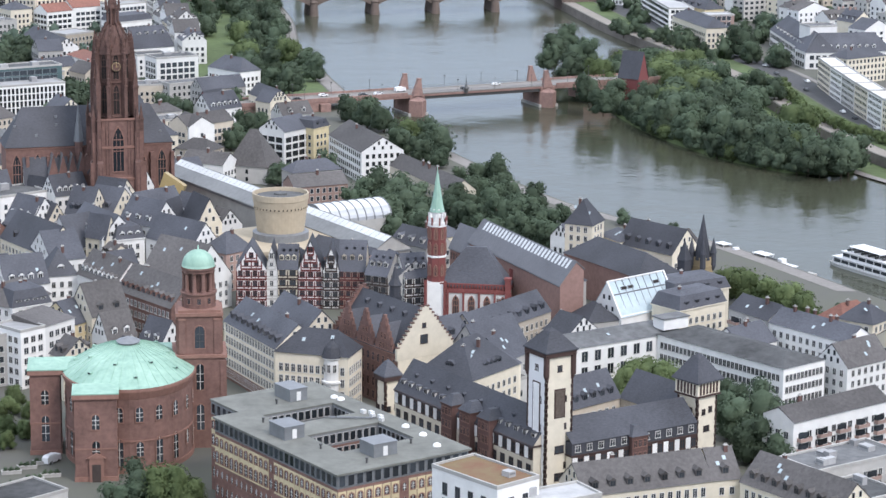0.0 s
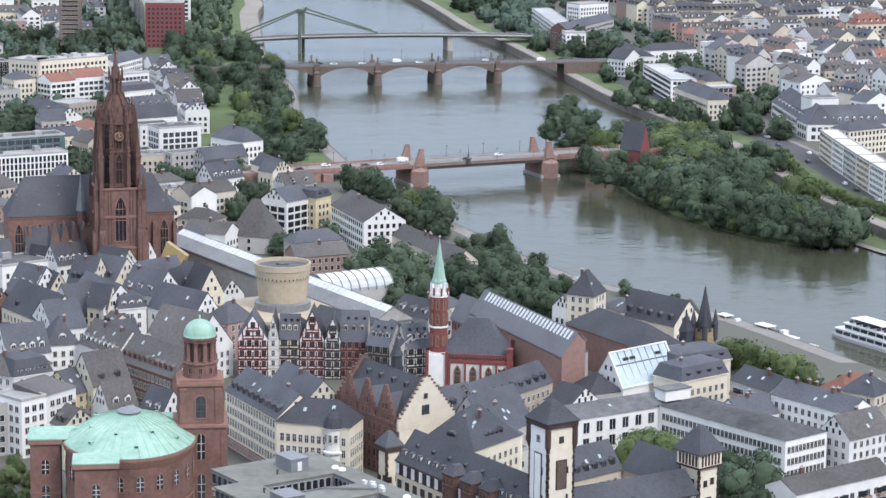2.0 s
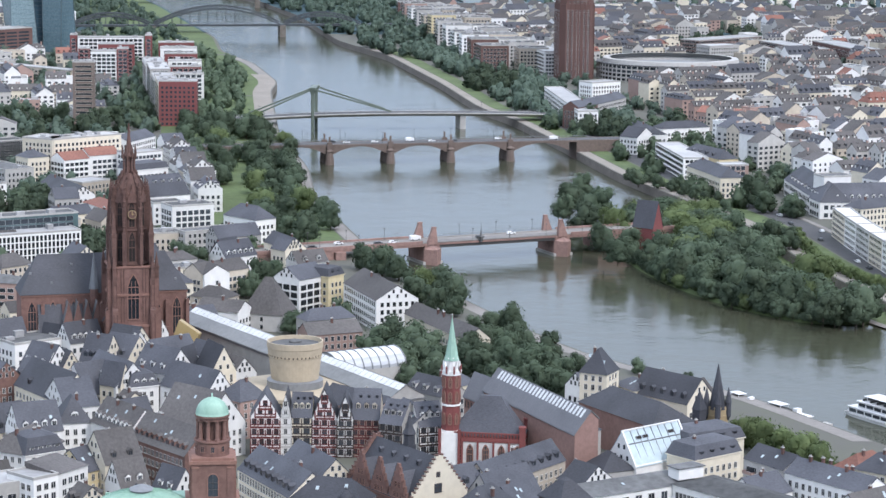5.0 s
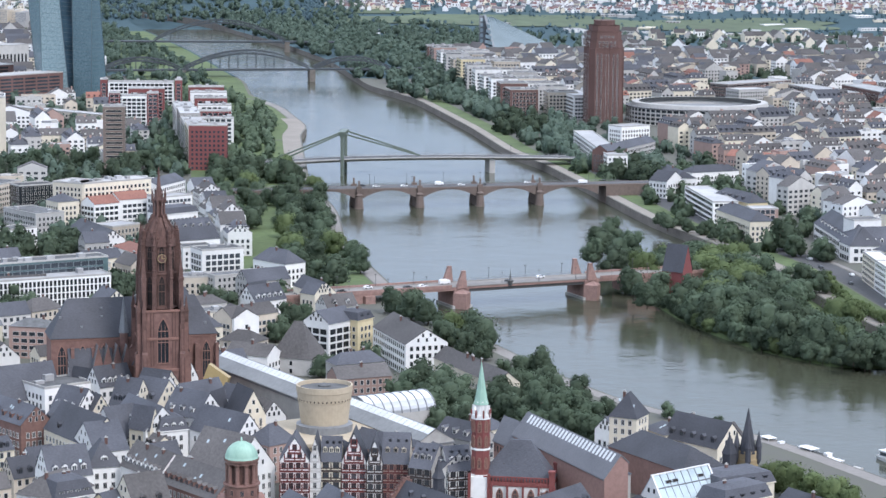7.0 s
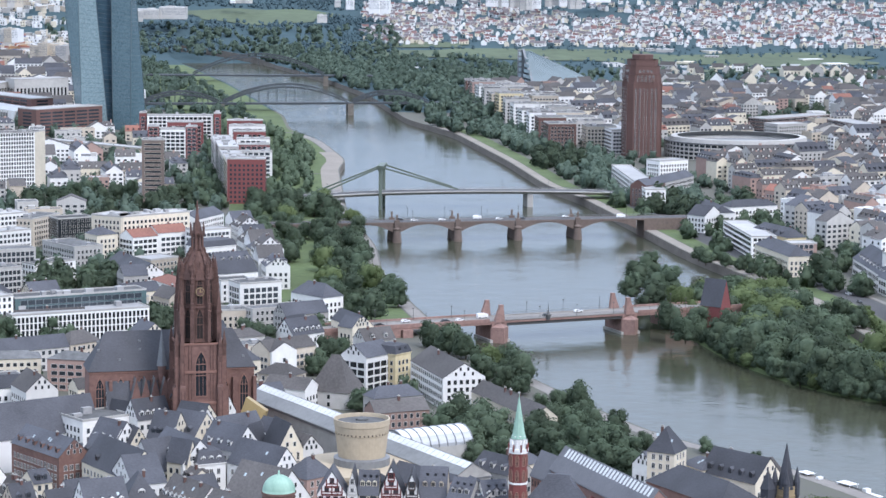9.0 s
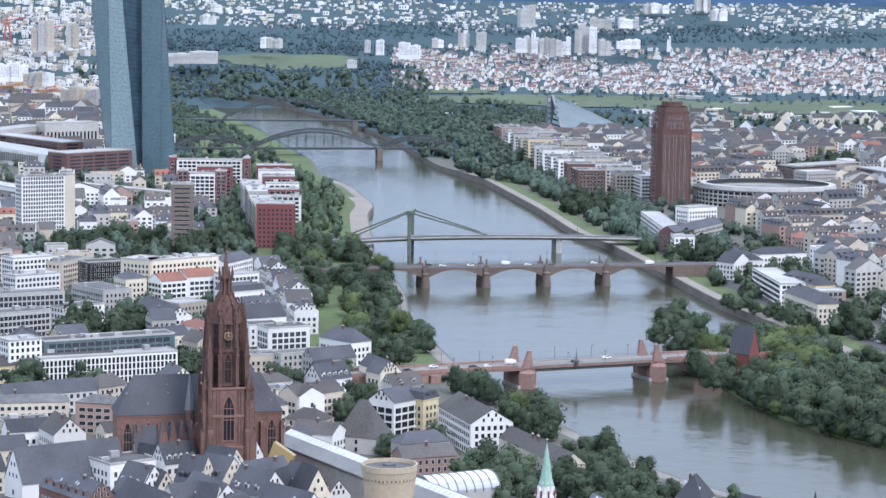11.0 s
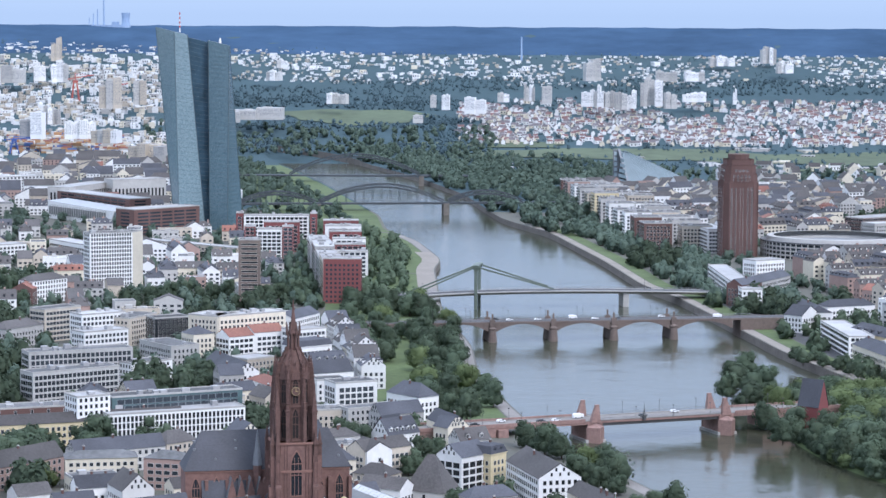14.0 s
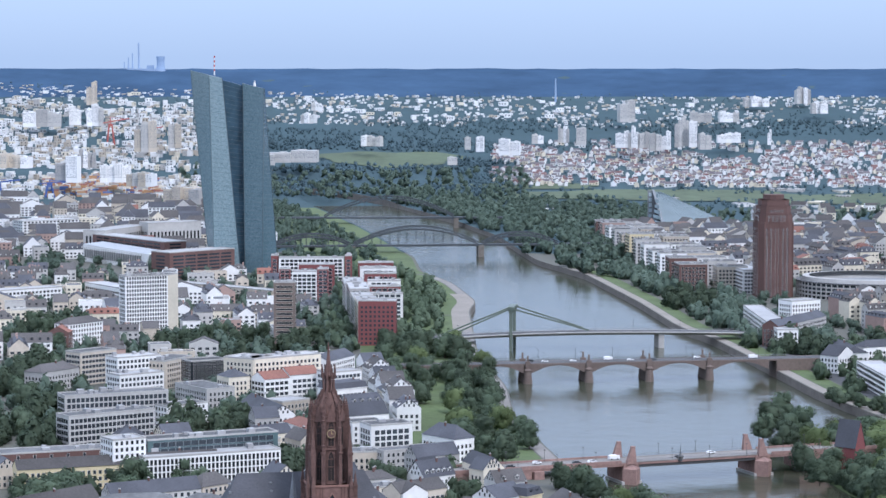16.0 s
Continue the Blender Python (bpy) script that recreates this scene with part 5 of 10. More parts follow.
def spire_church():
    """Small white and red gothic church with a slender red tower and a copper spire."""
    ob = thing("church", "small white gothic church with red stone trim and green spire", "church", pose(0, 783, 0, 0, 0, -8))
    b = MB()
    b.box(8.6, 8, -2, 24, 13, 12.2, 0)
    b.box(8.6, 8, 9.4, 24.6, 13.6, 1.3, 1)
    b.box(8.6, 8, -2, 24.4, 13.4, 2.8, 1)
    nave = b.obj("nave", [WHITE, CHURCH_RED], ob)
    r = MB()
    p0 = [(-3, 2), (21, 2), (21, 14), (-3, 14)]
    p1 = [(6.5, 7.4), (13.0, 7.4), (13.0, 8.6), (6.5, 8.6)]
    r.taper(p0, 11.0, p1, 23.2, 0, 0)
    r.obj("roof", SLATE, nave)
    for i in range(5):
        x = -1 + i * 5
        place("lancet_window", lancet(1.9, 6.2), nave, Matrix.Translation((x, 1.48, 2.4)))
        q = MB()
        q.box(x + 2.5, 1.0, -2, 0.6, 0.9, 12.2, 0)
        q.obj("buttress", CHURCH_RED, nave)
        place("dormer", dormer_mesh(1.2, 1.1, 1.4, SLATE_BROWN, SLATE_BROWN), nave, Matrix.Translation((1.5 + i * 3.4, 4.4, 14.6)))
        for k in range(5):
            g = MB()
            g.box(x - 2 + k, 1.45, 10.7, 0.55, 0.3, 1.5, 0)
            g.obj("baluster", CHURCH_RED, nave)
        h = MB()
        h.box(x, 1.45, 12.1, 5.1, 0.45, 0.4, 0)
        h.obj("gallery_rail", CHURCH_RED, nave)
    for x, y in ((20.6, 1.6), (20.6, 14.4), (-3.5, 14.5)):
        g = MB()
        g.box(x, y, -2, 1.8, 1.8, 16.5, 0)
        g.box(x, y, 14.2, 2.2, 2.2, 0.7, 0)
        g.obj("corner_turret", CHURCH_RED, nave)
    t = MB()
    t.box(-2.5, 4, -2, 6.0, 6.0, 14, 1)
    for i in range(4):
        t.box(-2.5 + (3.1 if i in (1, 2) else -3.1), 4 + (3.1 if i > 1 else -3.1), -2, 0.9, 0.9, 15.2, 0)
    t.prism(ngon(2.9, 8, -2.5, 4, math.pi / 8), 12, 31, 0)
    for z in (12, 20.5, 30.4):
        t.prism(ngon(3.15, 8, -2.5, 4, math.pi / 8), z, z + 0.6, 1)
    tower = t.obj("tower", [CHURCH_RED, WHITE], ob)
    for i in range(8):
        m = Matrix.Translation((-2.5, 4, 0)) @ Matrix.Rotation(math.pi / 4 * i, 4, "Z")
        for z in (14.6, 21.6, 26.4):
            place("lancet_window", lancet(1.0, 3.6), tower, m @ Matrix.Translation((0, -2.7, z)))
        g = MB()
        g.box(0, -2.9, 31, 1.7, 0.4, 0.9, 0)
        g.add([(-0.85, -2.8, 31), (0.85, -2.8, 31), (0, -2.8, 34.8), (0, -1.9, 34.4)], [(0, 1, 2), (0, 2, 3), (1, 3, 2)], 0)
        g.obj("tower_gable", WHITE, tower, m)
        pp = MB()
        pp.box(1.2, -2.9, 31, 0.4, 0.4, 2.4, 0)
        pp.obj("pinnacle", CHURCH_RED, tower, m)
    s = MB()
    s.prism(ngon(2.15, 8, -2.5, 4, math.pi / 8), 31, 36, 1)
    s.lathe([(2.5, 35.0), (2.0, 36.6), (0.15, 48.0), (0.08, 49.2)], 8, -2.5, 4)
    s.obj("spire", [COPPER, WHITE], tower, label="green copper spire")


spire_church()


def twin_glass_tower():
    """Two slanting glass slabs joined by a glazed atrium: the tall bank tower by the river."""
    ob = thing("office_tower", "tall twisted twin office tower clad in blue-green glass", "tower", pose(-390, 2330, 0, 0, 0, 10))
    g = bpy.data.materials.new("curtain_wall_glass")
    g.use_nodes = True
    n, l = g.node_tree.nodes, g.node_tree.links
    bs = n["Principled BSDF"]
    geo = n.new("ShaderNodeNewGeometry")
    vo = n.new("ShaderNodeTexVoronoi")
    mp = n.new("ShaderNodeMapping")
    mp.inputs["Scale"].default_value = (0.3, 0.3, 0.26)
    vo.inputs["Randomness"].default_value = 0.0
    l.new(geo.outputs["Position"], mp.inputs[0])
    l.new(mp.outputs[0], vo.inputs["Vector"])
    rp = n.new("ShaderNodeValToRGB")
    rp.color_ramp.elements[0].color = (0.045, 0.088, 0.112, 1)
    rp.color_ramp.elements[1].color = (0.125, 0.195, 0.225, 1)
    l.new(vo.outputs["Color"], rp.inputs[0])
    l.new(rp.outputs[0], bs.inputs["Base Color"])
    bs.inputs["Roughness"].default_value = 0.18
    bs.inputs["Specular IOR Level"].default_value = 0.8
    # west slab's copy is lighter: its sky reflection is put into the colour
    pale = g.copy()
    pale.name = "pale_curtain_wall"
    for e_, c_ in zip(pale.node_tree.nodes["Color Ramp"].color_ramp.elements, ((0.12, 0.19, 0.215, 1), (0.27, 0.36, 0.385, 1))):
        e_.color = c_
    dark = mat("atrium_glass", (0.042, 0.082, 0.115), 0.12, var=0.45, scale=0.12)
    edging = mat("glazed_floor_edge", (0.085, 0.125, 0.14), 0.4, metal=0.2, var=0.3)

    def slab(nm, low, high, z1, tilt):
        m = MB()
        k = 44
        k0 = len(low)
        for j in range(k + 1):
            q = j / k
            for (x0, y0), (x1, y1) in zip(low, high):
                m.v.append((x0 + (x1 - x0) * q, y0 + (y1 - y0) * q, -2 + (z1 + 2 + tilt * (x0 + (x1 - x0) * q)) * q))
        for j in range(k):
            for i in range(k0):
                m.f.append((j * k0 + i, j * k0 + (i + 1) % k0, (j + 1) * k0 + (i + 1) % k0, (j + 1) * k0 + i))
                m.m.append(0)
        m.f.append(tuple(k * k0 + i for i in range(k0)))
        m.m.append(1)
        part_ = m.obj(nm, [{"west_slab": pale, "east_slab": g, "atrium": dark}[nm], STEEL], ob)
        fr = MB()
        for j in range(0, k, 1):
            for i in range(k0):
                a, b = m.v[j * k0 + i], m.v[j * k0 + (i + 1) % k0]
                fr.beam(a, b, 0.16, 0.22)
        fr.obj("floor_edging", [edging], part_, kind="stuff")
        for i in range(k0):
            a, b = m.v[i], m.v[k * k0 + i]
            e = MB()
            e.beam(a, b, 0.6)
            e.obj("corner_post", edging, part_)

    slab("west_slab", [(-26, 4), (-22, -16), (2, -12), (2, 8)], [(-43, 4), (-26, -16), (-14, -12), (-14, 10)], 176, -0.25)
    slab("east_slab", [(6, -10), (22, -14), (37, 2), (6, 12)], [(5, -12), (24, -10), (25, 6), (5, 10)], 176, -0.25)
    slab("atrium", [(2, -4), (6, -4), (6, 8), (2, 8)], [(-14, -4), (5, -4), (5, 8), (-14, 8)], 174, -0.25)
    m = MB()
    m.lathe([(0.6, 182), (0.45, 190), (0.25, 200)], 6, -21, -6)
    for z in range(186, 202, 4):
        m.lathe([(0.66, z), (0.6, z + 2)], 6, -21, -6, 1)
    m.obj("antenna", [WHITE, CAR_RED], ob, label="red and white striped antenna")
    m = MB()
    m.lathe([(1.2, 170), (1.2, 174), (0.3, 177)], 8, 16, 0)
    m.obj("roof_crane", WHITE, ob)


twin_glass_tower()


def brick_tower():
    """Stepped red-brown brick high-rise with arcaded upper storeys."""
    ob = thing("high_rise", "stepped red-brown brick residential high-rise with white window frames", "tower", pose(94, 2128, 0, 0, 0, 10))
    b = MB()
    stages = ((25, -2, 62), (23.6, 62, 69), (21.6, 69, 76), (19, 76, 81))
    for w, z0, z1 in stages:
        gothic_tower_stage(b, w + 4, z0, z1, 0, cut=0.16)
        gothic_tower_stage(b, w + 4.3, z1 - 0.5, z1, 0, cut=0.16)
    b.prism(ngon(9, 12), 81, 85, 0)
    t = b.obj("wall", BRICK, ob)
    wn_ = window_mb(1.3, 1.7, "none").mesh("window", [FRAME, GLASS, FRAME])
    for i in (0, 1, 3):
        m = Matrix.Rotation(math.pi / 2 * i, 4, "Z")
        for k in range(18):
            for j in range(6):
                place("window", wn_, t, m @ Matrix.Translation((-8.5 + j * 3.4, -14.52, 2 + k * 3.15)))
        for j in range(5):
            place("window", wn_, t, m @ Matrix.Translation((-6.5 + j * 3.2, -13.82, 63.2)))
            place("window", wn_, t, m @ Matrix.Translation((-6.5 + j * 3.2, -13.82, 66.2)))
        for j in range(4):
            place("window", wn_, t, m @ Matrix.Translation((-4.8 + j * 3.2, -12.82, 70.8)))
        for j in range(6):
            p = MB()
            p.box(-10.2 + j * 4.08, -14.6, 0, 0.7, 0.5, 68 - abs(j - 2.5) * 2, 0)
            p.obj("pilaster", BRICK, t, m)


brick_tower()

claim(-83, 643, 50, 60)
claim(-64, 652, 18, 18)
claim(-128, 930, 75, 80, 12)
claim(8, 792, 34, 24, -8)
claim(-390, 2330, 90, 60)
claim(94, 2128, 36, 36)
claim(0, 1212, 24, 200, 60)
claim(-30, 1600, 20, 260, 75)
claim(-40, 1760, 24, 300, 62)


# ---- houses, one by one ----
def entrance_bar():
    """The long tilted entrance bar before the market hall, with a glazed slanting end."""
    claim(-512, 2400, 124, 26, -48.4)
    ob = thing("entrance_building", "long pale tilted entrance building with a slanting glass end", "office building", pose(-512, 2400, 0, 0, 0, -48.4))
    b = MB()
    lo = [(-62, -11), (56, -11), (56, 11), (-62, 11)]
    b.v += [(x, y, -2) for x, y in lo] + [(-62, -11, 17), (66, -11, 14.5), (58, 11, 16.5), (-62, 11, 18.5)]
    b.f += [(0, 1, 5, 4), (1, 2, 6, 5), (2, 3, 7, 6), (3, 0, 4, 7), (4, 5, 6, 7)]
    b.m += [0, 1, 0, 0, 2]
    b.obj("body", [WHITE, GLASS_LIGHT, METAL_ROOF], ob)
    for i in range(26):
        f = MB()
        f.box(-59 + i * 4.4, -11.3, 2.5, 0.5, 0.5, 11.5, 0)
        f.obj("fin", CONCRETE, ob)
    g = MB()
    g.box(-4, -11.1, 4, 110, 0.1, 8, 0)
    g.obj("glazing", GREY_GLAZING, ob)
    f = MB()
    for p, q in (((56.2, -11, -1), (66.3, -11, 14.7)), ((66.3, -11, 14.7), (58.3, 11, 16.7)), ((56.2, 11, -1), (58.3, 11, 16.7))):
        f.beam(p, q, 1.2)
    f.obj("end_frame", WHITE, ob)


def far_block(x, y, w, d, h, rot, wall, z, label):
    """A far block of two to four joined slabs of unlike height, with rows of small windows and roof boxes."""
    w, h = w * 0.86, h * 0.84
    claim(x, y, w, d, rot)
    rr = random.Random(int(abs(x) * 3 + y))
    ob = thing("apartment_block", label, "apartment block", pose(x, y, z, 0, 0, rot), group="distant blocks")
    n = rr.choice((1, 2, 2)) if w < 16 else rr.choice((2, 3, 4))
    cuts = sorted([-w / 2, w / 2] + [w * (i / n - 0.5) + rr.uniform(-0.1, 0.1) * w / n for i in range(1, n)])
    tall = rr.randrange(n)
    for i in range(n):
        a, b = cuts[i], cuts[i + 1]
        hh = h if i == tall else h * rr.uniform(0.62, 0.96)
        dd, oy = d * rr.uniform(0.5, 0.8), rr.uniform(-0.2, 0.2) * d
        m = MB()
        m.box((a + b) / 2, oy, -6, b - a, dd, hh + 6, 0, top=1)
        m.box((a + b) / 2 + rr.uniform(-0.2, 0.2) * (b - a), oy, hh, (b - a) * 0.35, dd * 0.4, 1.3, 0)
        fl, st = 2.1, 1.9
        for k in range(int((hh - 0.6) / fl)):
            for j in range(max(1, int((b - a) / st))):
                u = a + (j + 0.5) * (b - a) / max(1, int((b - a) / st))
                if rr.random() < 0.12:
                    continue
                v = oy - dd / 2 - 0.06
                m.add([(u - 0.5, v, k * fl + 0.7), (u + 0.5, v, k * fl + 0.7), (u + 0.5, v, k * fl + 1.7), (u - 0.5, v, k * fl + 1.7)], [(0, 1, 2, 3)], 2)
        m.obj("slab", [wall if i == tall else rr.choice((wall, FAR_WHITE, GREY)), ROOF_LIGHT, FAR_GLAZING], ob)


def municipal_turret():
    """Round corner bay with its own slate cap, and the cornice bands of the corner building."""
    ob = thing("corner_turret", "round white corner turret with a slate cap and band of windows", "turret", pose(-30.3, 679.9, 0, 0, 0, -20))
    b = MB()
    b.lathe([(2.6, -1), (2.6, 8.6), (3.2, 8.8), (3.2, 9.3), (2.5, 9.5), (2.5, 15.4), (3.0, 15.7), (3.0, 16.0)], 14)
    w = b.obj("wall", WHITE, ob)
    r = MB()
    r.lathe([(3.1, 16.0), (2.6, 17.4), (2.0, 18.8), (1.0, 19.8), (0.2, 20.4), (0.08, 21.4)], 14)
    r.obj("cap", SLATE, ob)
    me = window_mb(0.95, 2.1, "cross").mesh("window", [FRAME, GLASS, FRAME])
    for i in range(10):
        a = math.pi * 2 * i / 10
        for z in (4.6, 12.0):
            place("window", me, w, Matrix.Rotation(a, 4, "Z") @ Matrix.Translation((0, -2.56, z)))


# round the town hall
house(-48.6, 702.9, 36.4, 14.0, 17, -62.0, "gable", 6.5, CREAM, SLATE, single=True, fl=3.3, ww=1.25, wh=2.1, step=1.9, plinth=SANDSTONE, dormers=9, style="cross", label="cream stone municipal wing with rows of windows and slate roof")
house(-34.4, 686.1, 21.4, 12.0, 16.5, -16.6, "hip", 6, CREAM, SLATE, single=True, fl=3.4, ww=1.15, wh=2.1, step=1.8, style="cross", chimneys=0, label="cream municipal corner building with a hipped slate roof")
municipal_turret()
house(8.6, 674.7, 22.6, 16.0, 15, 52.6, "hip", 7, CREAM, SLATE, single=True, dormers=4, label="municipal wing with hipped slate roof and white dormers")
house(7.5, 673.9, 17.8, 22.0, 15, -36.0, "hip", 9, CREAM, SLATE, single=True, dormers=3, label="slate-roofed courtyard wing of the town hall")
house(15.8, 688.7, 13.3, 12.0, 15, 57.8, "gable", 6, GREY, SLATE, single=True)
house(13.2, 683.1, 19.0, 12.0, 9, 44.3, "flat", 0, GREY, ROOF_FLAT, vents=2)
house(13.2, 700.9, 20.0, 12.0, 14, 47.9, "gable", 8, GREY, SLATE, dormers=0)
house(36.9, 646.4, 18.2, 11.0, 14, 42.3, "gable", 7, BEIGE, SLATE, single=True, dormers=5, label="courtyard wing with slate roof and white dormers")
house(59.3, 641.7, 25.3, 11.0, 14, -53.0, "gable", 7, BEIGE, SLATE)
# foreground
house(46.3, 577.1, 33.7, 14.0, 14, 22.5, "gable", 6, CREAM, SLATE_BROWN, single=True, dormers=7, ww=1.2, wh=2.2, step=2.2, label="cream stone office building with a brown slate roof and small dormers")
house(66.1, 584.8, 7.2, 14.0, 14, 15.8, "gable", 6, CREAM, SLATE_BROWN, single=True, dormers=1)
house(85.6, 568.1, 31.2, 13.0, 14, -52.2, "gable", 6.5, CREAM, SLATE_BROWN, single=True, dormers=8, ww=1.2, wh=2.2, step=2.2, label="cream stone office wing with a brown slate roof and dormers")
house(95.8, 580.4, 25.4, 16.0, 10, 35.1, "flat", 0, CREAM, ROOF_FLAT, vents=3)
house(100.7, 639.7, 35.7, 11.0, 14.5, 37.8, "gable", 3, WHITE, SLATE_BROWN, single=True, balconies=5, fl=2.9, ww=1.6, step=3, label="white apartment block with red balconies and grey roof")
house(99.9, 607.6, 29.0, 14.0, 11, 34.8, "flat", 0, GREY, ROOF_FLAT, single=True, balconies=4, fl=2.9, vents=6, label="low grey apartment block with balconies and a flat roof")
house(115.8, 693.6, 17.8, 12.0, 13, 39.7, "gable", 6, WHITE, SLATE_BROWN, single=True, label="white gabled house with skylights in a dark roof")
house(125.2, 702.7, 14.5, 10.0, 8, 40.9, "hip", 4, WHITE, SLATE)
house(127.0, 741.4, 11.9, 12.0, 13, 51.1, "hip", 5, CREAM, SLATE, single=True)
house(84.5, 699.0, 49.0, 17.0, 15, -49.7, "hip", 2.2, WHITE, ROOF_FLAT, single=True, fl=3.4, ww=1.15, wh=1.7, step=1.55, chimneys=0, frame_mat=CONCRETE, label="long white office slab with window bands and low grey roof")
house(48.0, 712.0, 44.0, 15.0, 14.6, 33.0, "hip", 2.2, WHITE, ROOF_FLAT, single=True, fl=4.6, ww=2.2, wh=3.0, step=4.6, chimneys=0, label="white office wing with tall windows beside a courtyard of trees")
for x_, y_, w_, d_, h_ in ((66.5, 718.0, 9.0, 5.0, 3.2),):
    v_ = MB()
    v_.box(0, 0, 0, w_, d_, h_, 0)
    v_.box(0, 0, h_, w_ + 0.8, d_ + 0.8, 0.3, 1)
    tagged(v_.obj("roof_house", [WHITE, ROOF_FLAT], at=pose(x_, y_, 15.6, 0, 0, 33)), "small white stair house on the office roof", "roof house")
GLASS_HOUSE = house(59.6, 768.1, 24.1, 13.0, 9, 41.2, "gable", 10, WHITE, GLASS_LIGHT, chimneys=0, label="modern gabled house with a pale glass roof")
house(47.0, 759.5, 11.3, 12.0, 8, 24.1, "hip", 5, GREY, SLATE, chimneys=0)
house(76.1, 763.4, 20.0, 12.0, 12, 40.1, "mansard", 5, CREAM, SLATE, single=True, dormers=4, dormers_flat=True, label="cream corner house with a slate mansard and dormers")
house(77.4, 780.4, 21.6, 14.0, 13, 31.5, "mansard", 4, CREAM, SLATE, single=True, dormers=4, dormers_flat=True)
house(96.4, 744.0, 18.1, 11.0, 14, -56.0, "gable", 4, GREY, SLATE, single=True, balconies=3, ww=1.5, label="grey apartment house with balconies and slate roof")
house(110.9, 722.9, 30.8, 11.0, 14, -50.5, "gable", 4, WHITE, SLATE, single=True, chimneys=5, label="white apartment row with slate roof and chimneys")
house(126.0, 766.6, 17.4, 12.0, 7, 40.1, "hip", 5, BRICK, TILE_RED, label="small brick house with a red tiled roof by the quay")
# museum and old royal court by the river
house(58.6, 814.0, 42.4, 17.0, 13, -58.9, "hip", 6, MUSEUM, SLATE, chimneys=0, step=60, label="museum wing with blank brick walls and hipped slate roof")
house(48.3, 849.7, 9.9, 11.0, 19, -25.2, "hip", 8, CREAM, SLATE, single=True, label="cream tower house with a steep hipped slate roof")
house(73.2, 843.5, 25.4, 14.0, 12, -47.1, "gable", 8, CREAM, SLATE, single=True, dormers=5, label="old riverside court building with slate roof and dormers")
house(61.2, 853.4, 13.1, 10.0, 13, -62.3, "hip", 3, CREAM, SLATE, single=True)
house(17.3, 742.3, 39.2, 11.0, 11, 54.4, "gable", 6, BEIGE, SLATE, single=True, dormers=9, label="beige rendered row with a long slate roof and dormers")
house(0.2, 723.9, 17.2, 11.0, 11, 39.6, "gable", 6, CREAM, SLATE, single=True, dormers=3)
house(36.5, 746.9, 9.2, 10.0, 8, -24.5, "hip", 4, WHITE, SLATE)
# square with the town hall, rear houses
house(-13.2, 800.9, 18.0, 12.0, 13, -61.5, "gable", 5, GREY, SLATE, single=True, dormers=2)
house(-7.6, 851.7, 18.1, 12.0, 11, -45.4, "gable", 5, GREY, SLATE, dormers=3)
house(-47.5, 815.1, 13.7, 14.0, 11, 39.1, "hip", 6, GREY, SLATE)
house(-32.2, 828.9, 28.4, 12.0, 11, -46.1, "gable", 5, PINK, SLATE)
house(-71.7, 829.3, 12.5, 12.0, 13, 45.9, "hip", 6, PINK, SLATE, single=True)
# old town
house(-40.6, 718.8, 27.0, 12.0, 16, -63.0, "gable", 6.5, CREAM, SLATE, single=True, label="slate-roofed court wing of the municipal building")
house(-115.8, 840.9, 5.4, 9.0, 14, 58.3, "gable_y", 8, CREAM, SLATE)
house(-102.6, 859.9, 4.6, 9.0, 14, 39.6, "gable_y", 9, WHITE, SLATE)
house(-93.8, 864.9, 4.3, 9.0, 14, -23.7, "gable_y", 9, WHITE, SLATE)
house(-87.1, 872.3, 14.9, 11.0, 15, -48.0, "gable", 8, WHITE, SLATE, dormers=3)
house(-102.0, 734.9, 12.6, 14.0, 15, 35.3, "gable", 9, CREAM, SLATE_BROWN, single=True, dormers=2, label="cream rendered house with a decorated gable and slate roof")
house(-111.7, 731.8, 7.8, 14.0, 13, 53.7, "gable", 6, YELLOW, SLATE, single=True)
house(-115.5, 715.2, 12.9, 12.0, 17, 57.8, "shed", 2, WHITE, SLATE_BROWN, single=True, ww=1.8, label="pale grey post-war apartment house")
house(-121.3, 707.2, 9.0, 12.0, 17, 48.1, "flat", 0, WHITE, ROOF_LIGHT, single=True, ww=1.6, label="white post-war apartment house with a pale flat roof")
house(-130.2, 708.8, 13.0, 14.0, 15, 31.6, "flat", 0, CONCRETE, ROOF_LIGHT, single=True, ww=2.6, step=4, label="apartment block with concrete balconies")
house(-131.8, 756.8, 20.6, 14.0, 13, 63.8, "hip", 6, WHITE, SLATE_BROWN, single=True, dormers=3)
house(-83.1, 802.6, 23.3, 18.0, 11, -40.9, "gable", 11, WHITE, SLATE_BROWN, single=True, dormers=0, label="old town house with a very steep slate roof")
house(-108.7, 844.5, 10.4, 13.0, 14, 28.0, "mansard", 5, WHITE, SLATE, single=True, dormers=3, label="white corner house with a slate mansard")
house(-134.4, 829.7, 33.1, 14.0, 14, -54.8, "gable", 9, CREAM, SLATE, single=True, dormers=2, label="cream classical house with a decorated gable")
house(-126.8, 815.9, 20.7, 12.0, 14, -61.5, "gable_y", 8, WHITE, SLATE, single=True)
house(-125.7, 851.1, 16.7, 13.0, 10, -51.3, "gable_y", 10, WHITE, SLATE, chimneys=0, label="narrow house with a plain white gable")
house(-155.3, 899.3, 20.1, 16.0, 18, 40.6, "flat", 0, WHITE, ROOF_FLAT, vents=2, label="low white modern museum block")
house(-143.2, 915.9, 22.0, 12.0, 15, 16.4, "gable", 13, WHITE, SLATE, chimneys=0, label="modern hall with a steep slate roof and white gable")
